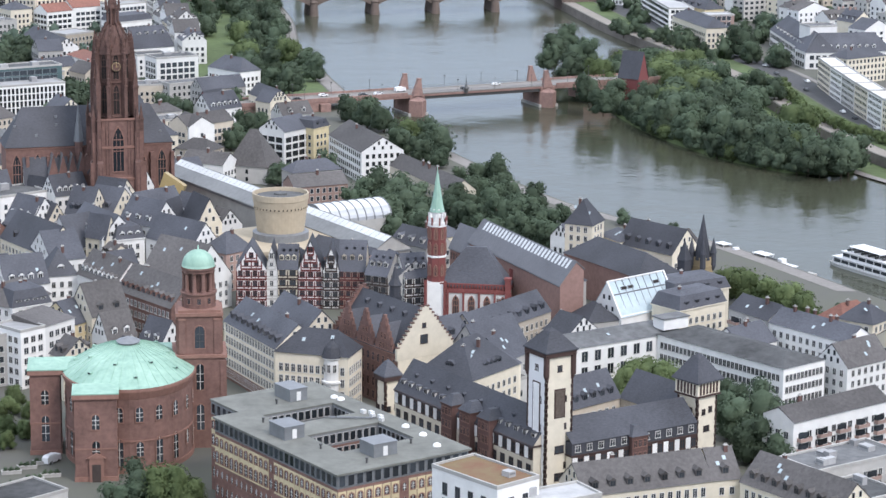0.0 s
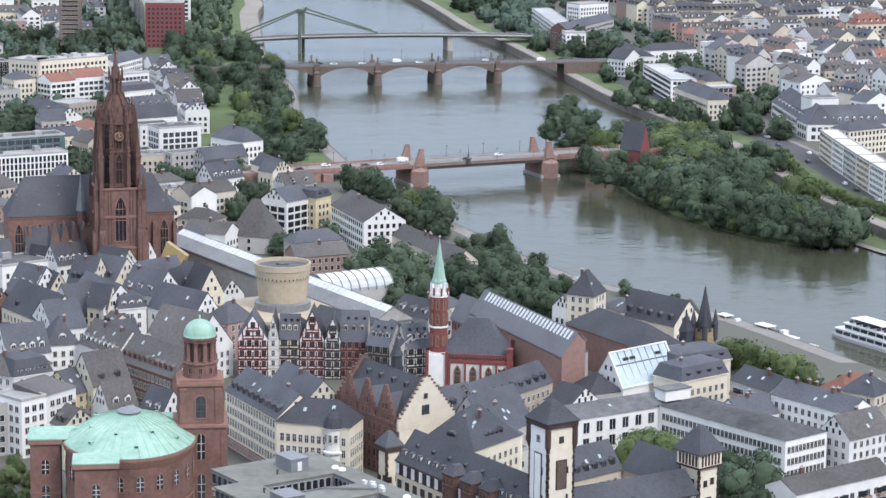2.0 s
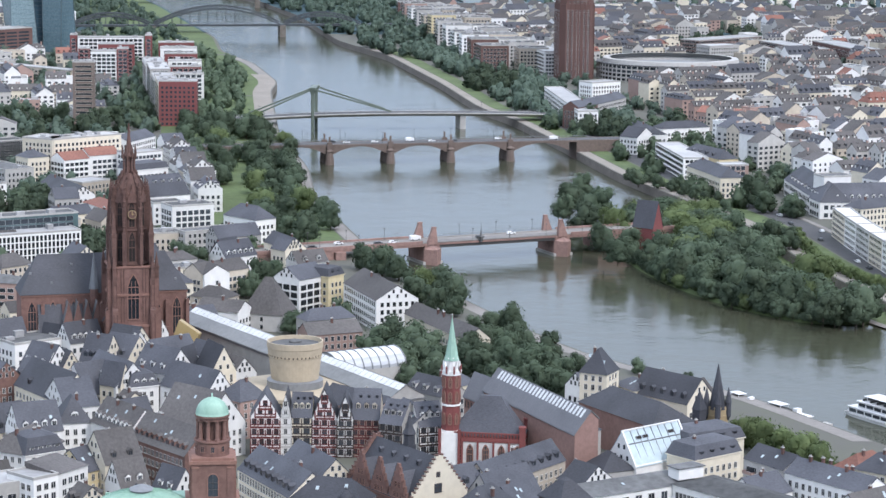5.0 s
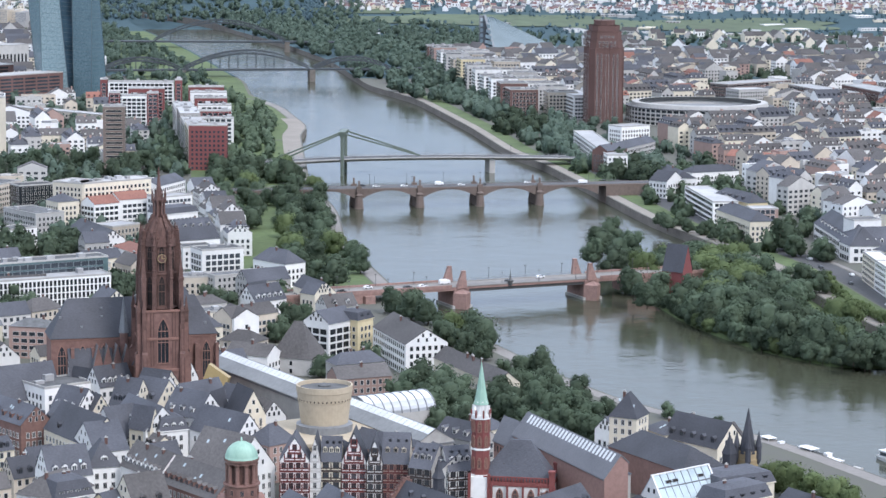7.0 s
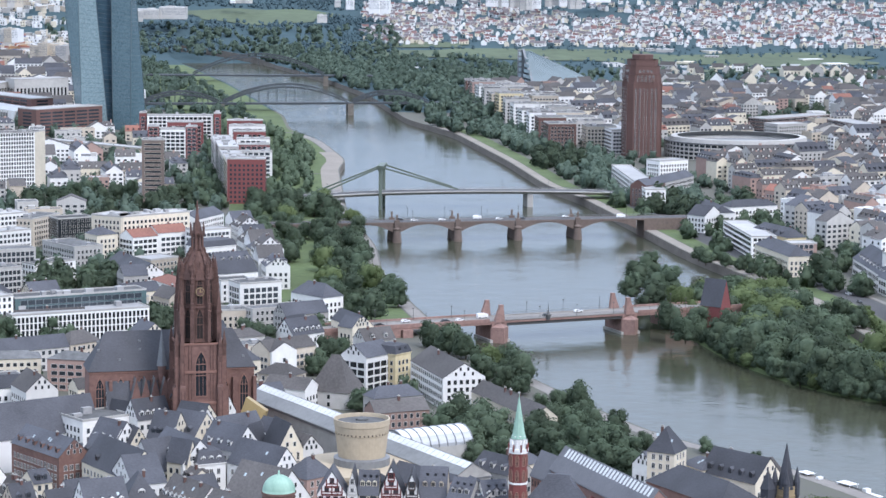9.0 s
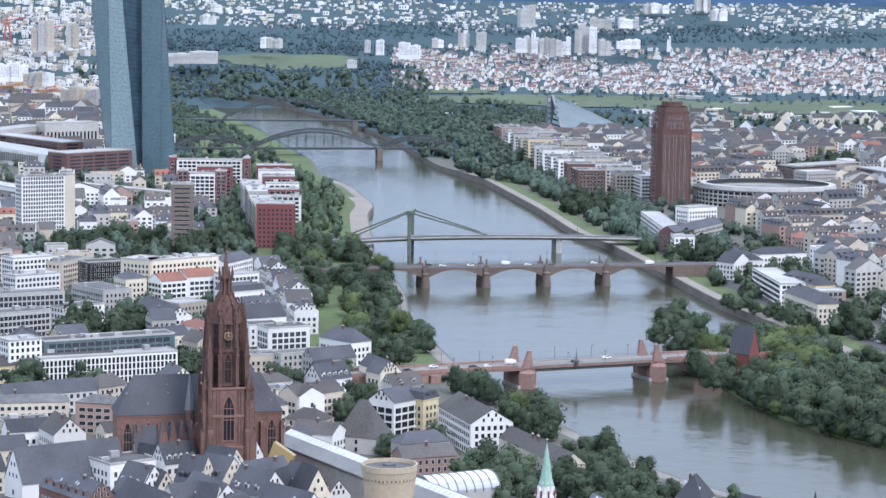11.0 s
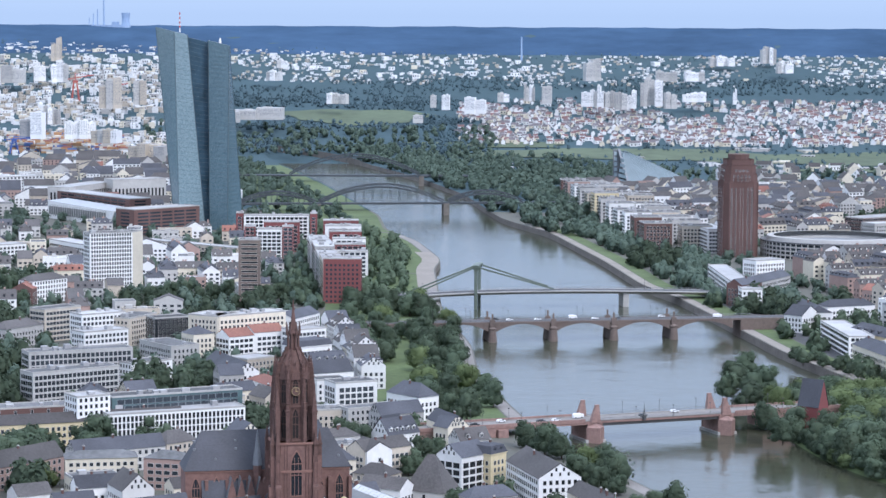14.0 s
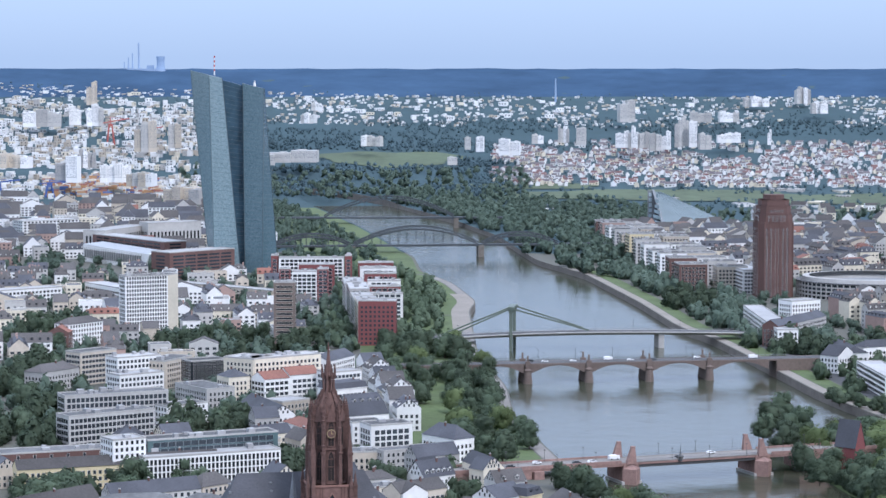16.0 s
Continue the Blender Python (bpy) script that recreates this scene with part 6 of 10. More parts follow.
house(-87.8, 837.1, 24.2, 12.0, 14, -44.3, "gable", 8, WHITE, SLATE, single=True)
house(-116.8, 850.9, 26.6, 13.0, 14, -56.6, "gable", 8, WHITE, SLATE, single=True, dormers=5)
house(-100.9, 854.1, 16.7, 13.0, 17, -39.5, "gable", 8, WHITE, SLATE, dormers=3)
house(-100.9, 870.5, 18.0, 13.0, 17, 46.7, "gable", 8, WHITE, SLATE, dormers=3)
house(-124.6, 869.3, 9.9, 13.0, 17, -20.3, "gable", 9, CREAM, SLATE, dormers=4)
house(-117.9, 890.4, 14.0, 12.0, 17, 62.4, "gable_y", 8, CREAM, SLATE)
house(-116.7, 874.7, 13.1, 13.0, 17, -34.0, "gable", 8, CREAM, SLATE, dormers=2)
house(-83.1, 855.9, 8.9, 15.0, 17, 27.1, "gable_y", 9, CREAM, SLATE, single=True, ww=1.0, wh=2.6, step=2.6, label="cream gabled house with tall dark windows")
house(-84.7, 745.3, 30.5, 13.0, 17, -50.9, "gable", 7.5, SANDSTONE, SLATE_BROWN, single=True, dormers=10, fl=3.2, step=2.2, chimneys=2, label="brown sandstone building with rows of small windows")
house(-103.6, 776.6, 23.5, 12.0, 15, -52.8, "gable", 7.5, WHITE, SLATE_BROWN, single=True, dormers=8, chimneys=2, label="long slate-roofed old town row with many dormers")
house(-122.6, 788.9, 10.5, 12.0, 14, 19.7, "hip", 8, WHITE, SLATE, single=True, dormers=2)
house(-132.5, 776.7, 14.3, 14.0, 14, 27.5, "gable", 8.5, WHITE, SLATE, single=True, dormers=4)
house(-128.5, 753.0, 13.2, 13.0, 13, 38.7, "mansard", 6, WHITE, SLATE, single=True, dormers=4, dormers_flat=True, chimneys=2, label="white house with a grey slate mansard and dormers")
house(-138.2, 872.5, 6.8, 12.0, 14, 36.4, "gable_y", 6, CREAM, SLATE, label="cream gabled old town house")
house(-146.9, 907.1, 5.1, 10.0, 15, 56.6, "gable_y", 7, WHITE, SLATE, label="narrow white gabled house")
house(-120.1, 895.1, 3.8, 10.0, 14, 34.2, "gable_y", 7, WHITE, SLATE, label="narrow white gabled house")
house(-117.0, 887.8, 2.8, 8.0, 14, 46.7, "gable_y", 6, WHITE, SLATE)
house(-145.0, 869.8, 7.5, 11.0, 14, 52.3, "gable_y", 6, WHITE, SLATE)
house(-144.3, 872.3, 13.5, 12.0, 14, -37.0, "gable", 8, WHITE, SLATE, dormers=3)
house(-136.9, 902.8, 14.1, 10.0, 17, 38.8, "gable", 7, WHITE, SLATE, dormers=5)
house(-117.7, 890.5, 15.3, 11.0, 15, -49.2, "gable", 9, WHITE, SLATE, dormers=2)
house(-114.5, 908.3, 9.4, 10.0, 15, 43.9, "gable", 8, WHITE, SLATE, dormers=2)
house(-104.0, 861.1, 3.8, 9.0, 13, 50.3, "gable_y", 8, WHITE, SLATE, label="narrow white gabled house")
house(-115.1, 909.8, 15.4, 11.0, 18, -30.5, "gable", 8, WHITE, SLATE, dormers=0)
house(-163.4, 854.8, 32.3, 12.0, 15, -49.1, "gable", 6, SANDSTONE, SLATE, single=True, dormers=6, step=2.3, label="red sandstone row with dormers beside the old town")
house(-141.5, 847.9, 23.3, 12.0, 13, -54.1, "gable", 7, CREAM, SLATE, single=True, dormers=4, label="cream classical row with a decorated roof")
# north of the cathedral
house(-175.5, 896.6, 42.0, 14.0, 12, 38.3, "gable", 12, FAR_WHITE, SLATE, chimneys=0, step=12, label="long modern museum hall with steep slate roof and white gable")
house(-219.0, 1045.5, 30.0, 13.0, 13.0, 15.0, "hip", 2.4, CREAM, ROOF_FLAT, chimneys=1, ww=1.5, wh=1.5, step=2.8, fl=2.9, label="cream post-war housing block with a low hipped roof")
house(-190.0, 1044.0, 17.0, 13.0, 13.5, -10.0, "hip", 2.6, PINK, ROOF_FLAT, chimneys=1, ww=2.6, wh=1.6, step=3.6, fl=2.9, label="brown and cream flats with loggias under a grey roof")
# between the cathedral and the river
house(-105.1, 1086.2, 26.1, 12.0, 12, 44.6, "gable", 4, BEIGE, SLATE_BROWN, ww=1.8, label="long post-war house with white gable end")
house(-66.6, 1055.3, 18.1, 14.0, 15, 52.6, "gable", 5, WHITE, SLATE, ww=3.4, wh=2.2, step=4.2, label="white house with tall glazed bays")
house(-56.7, 1060.5, 10.6, 12.0, 15, 55.4, "mansard", 4, YELLOW, SLATE, dormers=2)
house(-32.3, 1033.2, 44.0, 18.0, 13, -69.9, "gable", 6, WHITE, SLATE_BROWN, ww=1.3, step=2.6, label="long white house with a broad gable end")
house(-4.6, 978.9, 60.0, 10.0, 9, -65.5, "gable", 4.5, CREAM, SLATE_BROWN, single=True, chimneys=4, label="low cream quayside row with many chimneys")
house(-77.0, 1016.5, 17.2, 16.0, 7, -18.1, "hip", 14, GREY, SLATE_BROWN, chimneys=0, step=9, label="chapel with a very steep slate roof")
house(-103.7, 1149.3, 18.8, 12.0, 8, 45.1, "gable", 7, WHITE, SLATE, dormers=5, label="white house with a slate roof and five dormers")
house(-106.8, 1155.7, 9.5, 12.0, 9, -39.5, "gable_y", 6, BRICK_RED, SLATE)
house(-81.5, 1173.5, 27.1, 10.0, 9, -63.1, "gable", 5, CREAM, SLATE)
house(-80.4, 1162.8, 9.5, 10.0, 9, 46.1, "gable_y", 5, CREAM, SLATE)
house(-136.8, 1263.4, 22.6, 15.0, 15, 29.2, "flat", 0, WHITE, ROOF_FLAT, ww=2.4, wh=2.2, step=3.2, vents=2, label="white modern block with large square windows")
house(-121.2, 1213.8, 31.3, 11.0, 10, 33.9, "flat", 0, GREY, ROOF_FLAT)
house(-141.6, 1211.4, 16.3, 14.0, 9, 15.7, "flat", 0, BEIGE, ROOF_FLAT, vents=3)
house(-103.7, 1242.2, 24.8, 13.0, 12, -45.6, "hip", 6, WHITE, SLATE)
house(-50.1, 975.7, 22.9, 11.0, 7, 26.1, "gable", 4, PINK, SLATE_BROWN)
house(-67.3, 1111.3, 15.6, 11.0, 12, 31.9, "gable", 5, GREY, SLATE_BROWN, dormers=2)
house(-100.9, 1034.2, 16.2, 12.0, 10, -25.8, "hip", 4, BEIGE, SLATE_BROWN)
house(-94.8, 1010.3, 19.4, 12.0, 9, -23.6, "gable", 4, WHITE, SLATE_BROWN)
# city blocks of the north bank
house(-211.1, 1169.9, 67.1, 17.0, 14, 28.8, "flat", 0, WHITE, ROOF_LIGHT, ww=1.2, wh=2.5, step=2.0, vents=2, label="wide white office building with slender columns")
house(-212.7, 1182.9, 65.5, 13.0, 20, 31.0, "flat", 0, GREEN_GLASS, ROOF_FLAT, ww=3.4, wh=2.2, step=3.8, vents=7, frame_mat=STEEL, label="recessed glass upper floors of a wide office building")
house(-248.3, 1156.6, 16.6, 14.0, 22, 36.7, "flat", 0, WHITE, ROOF_LIGHT, vents=2)
house(-250.2, 1151.2, 95.0, 11.0, 11, 25.0, "gable", 4, YELLOW, SLATE_BROWN, ww=1.3, label="long yellow post-war housing row")
house(-293.0, 1193.5, 60.1, 16.0, 10, 25.4, "flat", 0, BRICK, ROOF_FLAT, step=8, vents=4, label="long low brown brick building")
house(-290.7, 1329.8, 56.9, 15.0, 20, 28.6, "flat", 0, GREY, ROOF_FLAT, ww=1.9, wh=2.2, step=2.5, vents=5, frame_mat=CONCRETE, label="pale grey office slab with a grid of windows")
house(-283.1, 1277.1, 49.6, 14.0, 17, 40.8, "flat", 0, GREY, ROOF_FLAT, ww=2.0, wh=2.1, step=2.4, vents=4, label="grey office slab with window bands")
house(-221.6, 1470.9, 47.3, 15.0, 24, 41.6, "flat", 0, CREAM, ROOF_LIGHT, ww=1.4, wh=1.7, step=2.8, vents=5, label="large cream hotel block with rows of windows")
house(-239.1, 1463.4, 21.7, 20.0, 24, -26.0, "flat", 0, CREAM, ROOF_LIGHT, vents=2)
house(-245.4, 1446.0, 13.8, 14.0, 15, 39.3, "hip", 4, CREAM, SLATE)
house(-223.9, 1446.5, 17.1, 14.0, 14, 42.1, "gable", 4, WHITE, TILE_RED, ww=2.4, step=3.2, label="white balcony house with a red tiled roof")
house(-209.5, 1461.1, 19.9, 14.0, 15, 37.1, "gable", 4, WHITE, TILE_RED, ww=2.4, step=3.2, label="white balcony house with a red tiled roof")
house(-345.9, 1521.0, 28.4, 14.0, 20, 52.4, "flat", 0, BEIGE, ROOF_FLAT, ww=2.2)
house(-362.7, 1489.4, 33.1, 14.0, 12, 61.6, "hip", 4, GREY, SLATE_BROWN)
house(-314.7, 1497.0, 29.6, 15.0, 20, 40.8, "flat", 0, WHITE, ROOF_LIGHT, ww=1.6, step=2.6, vents=3)
house(-301.1, 1438.1, 29.6, 14.0, 17, 43.3, "flat", 0, WHITE, ROOF_LIGHT, ww=1.6, step=2.6, vents=3)
house(-296.4, 1509.7, 31.7, 16.0, 17, 70.6, "flat", 0, BEIGE, ROOF_FLAT, vents=2)
house(-255.3, 1408.0, 36.1, 18.0, 14, -50.1, "flat", 0, GREY, ROOF_FLAT, vents=2)
house(-256.5, 1340.1, 26.8, 14.0, 13, 46.6, "flat", 0, WHITE, ROOF_FLAT, vents=1)
house(-270.5, 1489.1, 22.8, 14.0, 19, 34.7, "flat", 0, GLASS, ROOF_FLAT, label="dark glass office link")
house(-209.2, 1339.7, 54.5, 13.0, 11, -63.2, "gable", 5, WHITE, SLATE)
house(-206.2, 1310.4, 13.1, 14.0, 11, 23.5, "gable", 5, GREY, SLATE)
house(-181.1, 1295.2, 33.9, 14.0, 9, -59.0, "hip", 3, WHITE, TILE_RED)
house(-204.0, 1375.8, 19.7, 16.0, 11, 49.4, "flat", 0, BEIGE, ROOF_LIGHT)
house(-198.1, 1520.6, 38.0, 14.0, 17, 71.6, "gable", 4, WHITE, SLATE)
house(-185.3, 1458.4, 22.8, 13.0, 17, 40.7, "flat", 0, WHITE, ROOF_LIGHT, ww=2.0)
house(-176.0, 1400.0, 23.9, 14.0, 15, 42.4, "mansard", 4, WHITE, SLATE, ww=2.0)
for k_ in range(10):
    q_ = k_ / 9
    house(-134.5 - 38 * q_ - (k_ % 2) * 1.5, 1344 + 176 * q_, 18.6, 13.0 + k_ % 3, 12.5 + (k_ * 7 % 5), -76 + 7 * q_, ("gable", "gable_y", "gable", "hip", "gable_y")[k_ % 5], 5.0 + k_ % 3, (WHITE, FAR_WHITE, WHITE, CREAM, FAR_WHITE)[k_ % 5], (SLATE, SLATE_BROWN, SLATE_BROWN)[k_ % 3], dormers=2 if k_ % 5 in (0, 2) else 0, chimneys=2, ww=1.4, step=2.8, label="narrow white house in a terrace beside the river park")
house(-160.1, 1350.6, 22.3, 13.0, 13, 41.9, "gable", 5, GREY, SLATE, dormers=4)
house(-220.1, 1082.8, 42.4, 11.0, 10, 34.5, "gable", 5, GREY, SLATE, ww=1.4, step=3)
house(-255.8, 1043.1, 48.7, 12.0, 10, 57.2, "gable", 6, PINK, SLATE_BROWN, ww=1.4, step=3)
house(-198.3, 1103.9, 17.6, 12.0, 10, 48.9, "hip", 5, BEIGE, SLATE_BROWN)
# towers and blocks beyond
house(-366.0, 1777.8, 31.7, 14.0, 44, 31.2, "flat", 0, WHITE, ROOF_FLAT, ww=1.1, wh=1.9, step=1.9, fl=2.9, frame_mat=CONCRETE, vents=3, label="white high-rise apartment tower with narrow window strips")
house(-356.4, 1801.4, 15.5, 16.0, 43, 73.0, "flat", 0, CREAM, ROOF_FLAT, step=20)
house(-256.4, 1724.0, 14.7, 14.0, 45, 4.9, "flat", 0, BROWN_CLAD, ROOF_FLAT, ww=11.0, wh=1.3, step=12.5, frame_mat=CREAM, vents=4, label="narrow brown high-rise with bands of windows")
house(-194.5, 1744.0, 26.0, 18.0, 31, 3.0, "flat", 0, BRICK_RED, ROOF_LIGHT, ww=1.5, wh=1.6, step=3.0, frame_mat=BRICK_RED, vents=3, label="red clinker residential block by the river park")
for k_, (x_, y_, l_, h_, m_) in enumerate(((-207.3, 1788, 52, 27, CREAM), (-217, 1846, 54, 24, GREY), (-227.6, 1906, 58, 26, GREY), (-238.8, 1970, 62, 24, WHITE))):
    house(x_, y_, l_, 15.0, h_, 99.5, "flat", 0, m_, ROOF_LIGHT, ww=2.2, wh=2.0, step=2.9, vents=4, label="terrace block with glazed bays along a city street")
for k_, (x_, y_, w_, h_, m_) in enumerate(((-204, 1890, 24, 22, WHITE), (-211, 1940, 24, 23, BRICK_RED), (-217, 1990, 26, 23, WHITE), (-226, 2045, 26, 24, BRICK_RED), (-234, 2100, 30, 24, WHITE), (-242, 2155, 30, 24, BRICK_RED))):
    house(x_, y_, w_, 13.0, h_, 8, "flat", 0, m_, ROOF_LIGHT, ww=3.2, wh=2.0, step=4.2, vents=4, balconies=0, label="slab of flats with %s beside the river" % ("white balconies" if m_ is WHITE else "dark red brick ends"))
for k_, (x_, y_, w_, h_, m_) in enumerate(((-290, 2060, 20, 24, WHITE), (-275, 2062, 9, 26, BRICK_RED), (-306, 2060, 9, 26, BRICK_RED), (-288, 2120, 30, 25, BRICK_RED), (-300, 2175, 56, 26, WHITE), (-332, 2175, 6, 28, BRICK_RED), (-268, 2176, 6, 28, BRICK_RED))):
    house(x_, y_, w_, 14.0, h_, 6, "flat", 0, m_, ROOF_LIGHT, ww=3.0, wh=2.1, step=3.8, vents=2, label="block of flats in %s beside the street" % ("white grid frames" if m_ is WHITE else "dark red brick"))
house(-422.7, 2277.8, 76.3, 26.0, 24, 50.1, "flat", 0, BRICK, ROOF_LIGHT, ww=12, wh=1.6, step=14, frame_mat=BRICK, label="long brown brick market hall with window bands")
house(-508.0, 2446.0, 140.0, 24.0, 23, -48.4, "flat", 0, BRICK, ROOF_LIGHT, ww=12, wh=1.6, step=14, frame_mat=BRICK, label="long brown brick market hall with window bands")
entrance_bar()
house(-550.6, 2540.8, 96.0, 24.0, 26, 74.8, "flat", 0, GREY, ROOF_LIGHT, ww=2, wh=9, step=4, fl=11)
house(-502.2, 2578.6, 58.6, 24.0, 30, 33.4, "flat", 0, GREY, ROOF_LIGHT, ww=2, wh=9, step=4, fl=11, label="office block with a black and white striped facade")
house(-668.0, 2724.9, 67.7, 24.0, 22, 39.7, "flat", 0, WHITE, ROOF_LIGHT, ww=2.4, step=4.4)
house(-446.2, 2049.5, 74.3, 18.0, 12, -51.9, "flat", 0, WHITE, ROOF_LIGHT, ww=3, step=4)
house(-506.6, 1995.8, 56.2, 18.0, 14, 43.3, "flat", 0, WHITE, ROOF_LIGHT, ww=2, step=3.4)
house(-358.4, 2093.6, 115.6, 12.0, 8, -38.1, "flat", 0, BEIGE, ROOF_LIGHT, ww=2, step=5)
house(-399.8, 1720.8, 32.8, 14.0, 16, 58.0, "hip", 4, WHITE, SLATE_BROWN)
house(-407.6, 1708.4, 29.3, 14.0, 12, 88.0, "gable", 4, BRICK, TILE_RED)
# south bank
house(195.7, 1382.7, 92.1, 17.0, 9, -85.3, "hip", 9, WHITE, SLATE, fl=4.2, ww=2.2, wh=2.2, step=3.4, dormers=9, chimneys=0, label="long white school building with a big slate roof")
house(213.1, 1349.6, 48.5, 18.0, 9, 11.1, "hip", 9, WHITE, SLATE, fl=4.2, ww=2.2, wh=2.2, step=3.6, dormers=8, chimneys=0, label="white school wing with a big slate roof")
house(201.2, 1363.9, 16.4, 12.0, 20, 20.2, "flat", 0, WHITE, ROOF_FLAT, step=30)
house(194.4, 1262.1, 31.0, 9.0, 14.5, -86.8, "flat", 0, CREAM, ROOF_WHITE, fl=2.8, ww=1.3, wh=1.5, step=2.4, balconies=0, label="pale rendered house of a curved riverside apartment row")
house(196.2, 1234.7, 24.1, 9.0, 14.5, -85.4, "flat", 0, WHITE, ROOF_WHITE, fl=2.8, ww=1.3, wh=1.5, step=2.4, balconies=0, label="pale rendered house of a curved riverside apartment row")
house(198.2, 1209.3, 26.7, 9.0, 14.5, -85.4, "flat", 0, GREY, ROOF_WHITE, fl=2.8, ww=1.3, wh=1.5, step=2.4, balconies=0, label="pale rendered house of a curved riverside apartment row")
house(200.5, 1184.1, 24.0, 9.0, 14.5, -84.4, "flat", 0, CREAM, ROOF_WHITE, fl=2.8, ww=1.3, wh=1.5, step=2.4, balconies=0, label="pale rendered house of a curved riverside apartment row")
house(203.0, 1160.0, 24.7, 9.0, 14.5, -83.6, "flat", 0, WHITE, ROOF_WHITE, fl=2.8, ww=1.3, wh=1.5, step=2.4, balconies=0, label="pale rendered house of a curved riverside apartment row")
house(206.0, 1136.9, 22.2, 9.0, 14.5, -81.2, "flat", 0, CREAM, ROOF_WHITE, fl=2.8, ww=1.3, wh=1.5, step=2.4, balconies=0, label="pale rendered house of a curved riverside apartment row")
house(154.1, 1430.6, 15.4, 12.0, 17, 13.3, "flat", 0, PINK, ROOF_LIGHT, fl=3.3, ww=2.3, wh=2.3, step=2.9, label="pink stone block with a grid of dark windows")
house(145.0, 1436.0, 55.1, 14.0, 12, -75.0, "hip", 5, CREAM, SLATE)
house(212.1, 1298.1, 27.0, 14.0, 13, 34.9, "hip", 4, CREAM, SLATE)
house(120.0, 1640.6, 51.6, 14.0, 12, -78.7, "hip", 4, WHITE, SLATE)
house(112.7, 1614.7, 17.9, 14.0, 11, 49.0, "gable_y", 6, WHITE, SLATE)
house(133.4, 1525.4, 78.3, 15.0, 13, -82.1, "flat", 0, WHITE, ROOF_LIGHT, ww=2)
house(144.6, 1661.0, 35.9, 13.0, 12, 26.8, "hip", 4, WHITE, SLATE)
house(149.5, 1512.6, 43.4, 13.0, 12, -65.1, "hip", 5, YELLOW, SLATE, dormers=4)
house(78.2, 1815.9, 170.4, 14.0, 14, -84.0, "flat", 0, WHITE, ROOF_LIGHT)
house(83.2, 1762.0, 28.3, 12.0, 15, 58.3, "gable", 4, BRICK, SLATE)
house(101.8, 1808.1, 54.7, 13.0, 14, 65.2, "gable", 4, GREY, SLATE)
house(104.2, 1907.4, 27.1, 16.0, 18, 35.7, "flat", 0, WHITE, ROOF_LIGHT)
house(184.9, 1745.5, 47.4, 12.0, 12, -43.7, "gable", 4, PINK, TILE_RED)
house(242.3, 2374.2, 90.2, 22.0, 16, 43.8, "flat", 0, BRICK, ROOF_LIGHT, ww=2.2)
house(299.8, 2300.5, 96.4, 22.0, 16, -70.6, "flat", 0, BRICK, ROOF_LIGHT, ww=2.2)
house(225.4, 2238.2, 31.5, 20.0, 20, 29.9, "flat", 0, GREY, ROOF_LIGHT)
house(344.0, 2280.6, 94.3, 24.0, 18, -74.8, "flat", 0, BRICK, ROOF_LIGHT)
ROW = ((BRICK, 19), (PINK, 21), (WHITE, 20), (GREY, 21), (BEIGE, 20), (YELLOW, 24), (GREY, 22), (WHITE, 22), (WHITE, 20), (FAR_WHITE, 22), (BRICK, 22), (BRICK, 21))
for k_, (m_, h_) in enumerate(ROW):
    q_ = (k_ + 0.5) / len(ROW)
    x_, y_ = -62 + 92 * q_ ** 1.0, 2790 - 650 * q_
    house(x_, y_, 24.0, 26.0, h_ + 3, 6 + (k_ % 3) * 2, "flat", 0, m_, ROOF_FLAT, ww=1.9, wh=1.9, step=3.0, vents=3, label="riverside block of flats with rows of tall windows and flat roof")
    house(x_ + 34, y_ + 14, 26.0, 24.0, h_ - 2 + k_ % 3, 8, "flat", 0, (WHITE, GREY, BEIGE)[k_ % 3], ROOF_FLAT, ww=1.8, step=3.0, vents=3, label="pale block of flats in the second row from the river")
house(72.4, 2175.0, 60.0, 18.0, 20, -77.9, "flat", 0, WHITE, ROOF_LIGHT, ww=2)
# more houses
house(9.8, 537.9, 21.3, 12.6, 28, -48.2, "flat", 0, WHITE, SEDUM, single=True, ww=1.5, wh=2.6, step=4.2, fl=3.6, frame_mat=FRAME_DARK, vents=1, label="white modern office cube with a planted flat roof")
house(22.8, 532.8, 23.4, 10.0, 24, 30.5, "flat", 0, GREY, ROOF_LIGHT, vents=2)
house(92.1, 1230.1, 11.6, 9.0, 11, -35.4, "gable", 13, BRICK_RED, SLATE, step=20, chimneys=0, label="tall red brick gabled house on the island by the bridge")
house(-101.9, 591.4, 16.9, 14.0, 5, 45.9, "flat", 0, GREY, ROOF_FLAT)
house(-164.0, 915.9, 24.2, 14.0, 12, 63.4, "flat", 0, WHITE, ROOF_FLAT)
house(-108.1, 1081.6, 16.4, 12.0, 12, -57.9, "gable", 4, WHITE, SLATE_BROWN, step=9)
# distant high-rises and halls
far_block(-274, 3871, 13.8, 8.3, 20.7, -17, FAR_WHITE, 61.3, "distant pale high-rise apartment block")
far_block(-295, 3896, 10.4, 6.3, 15.6, -4, GREY, 63.8, "distant pale high-rise apartment block")
far_block(-227, 3834, 35.8, 21.5, 22.2, -7, FAR_WHITE, 57.6, "distant pale high-rise apartment block")
far_block(-191, 3970, 21.2, 12.7, 10.6, 5, GREY, 70.4, "distant pale high-rise apartment block")
far_block(-156, 3986, 8.9, 6.0, 24.8, 8, GREY, 71.8, "distant pale high-rise apartment block")
far_block(-147, 3986, 10.6, 6.4, 23.0, -10, FAR_WHITE, 71.8, "distant pale high-rise apartment block")
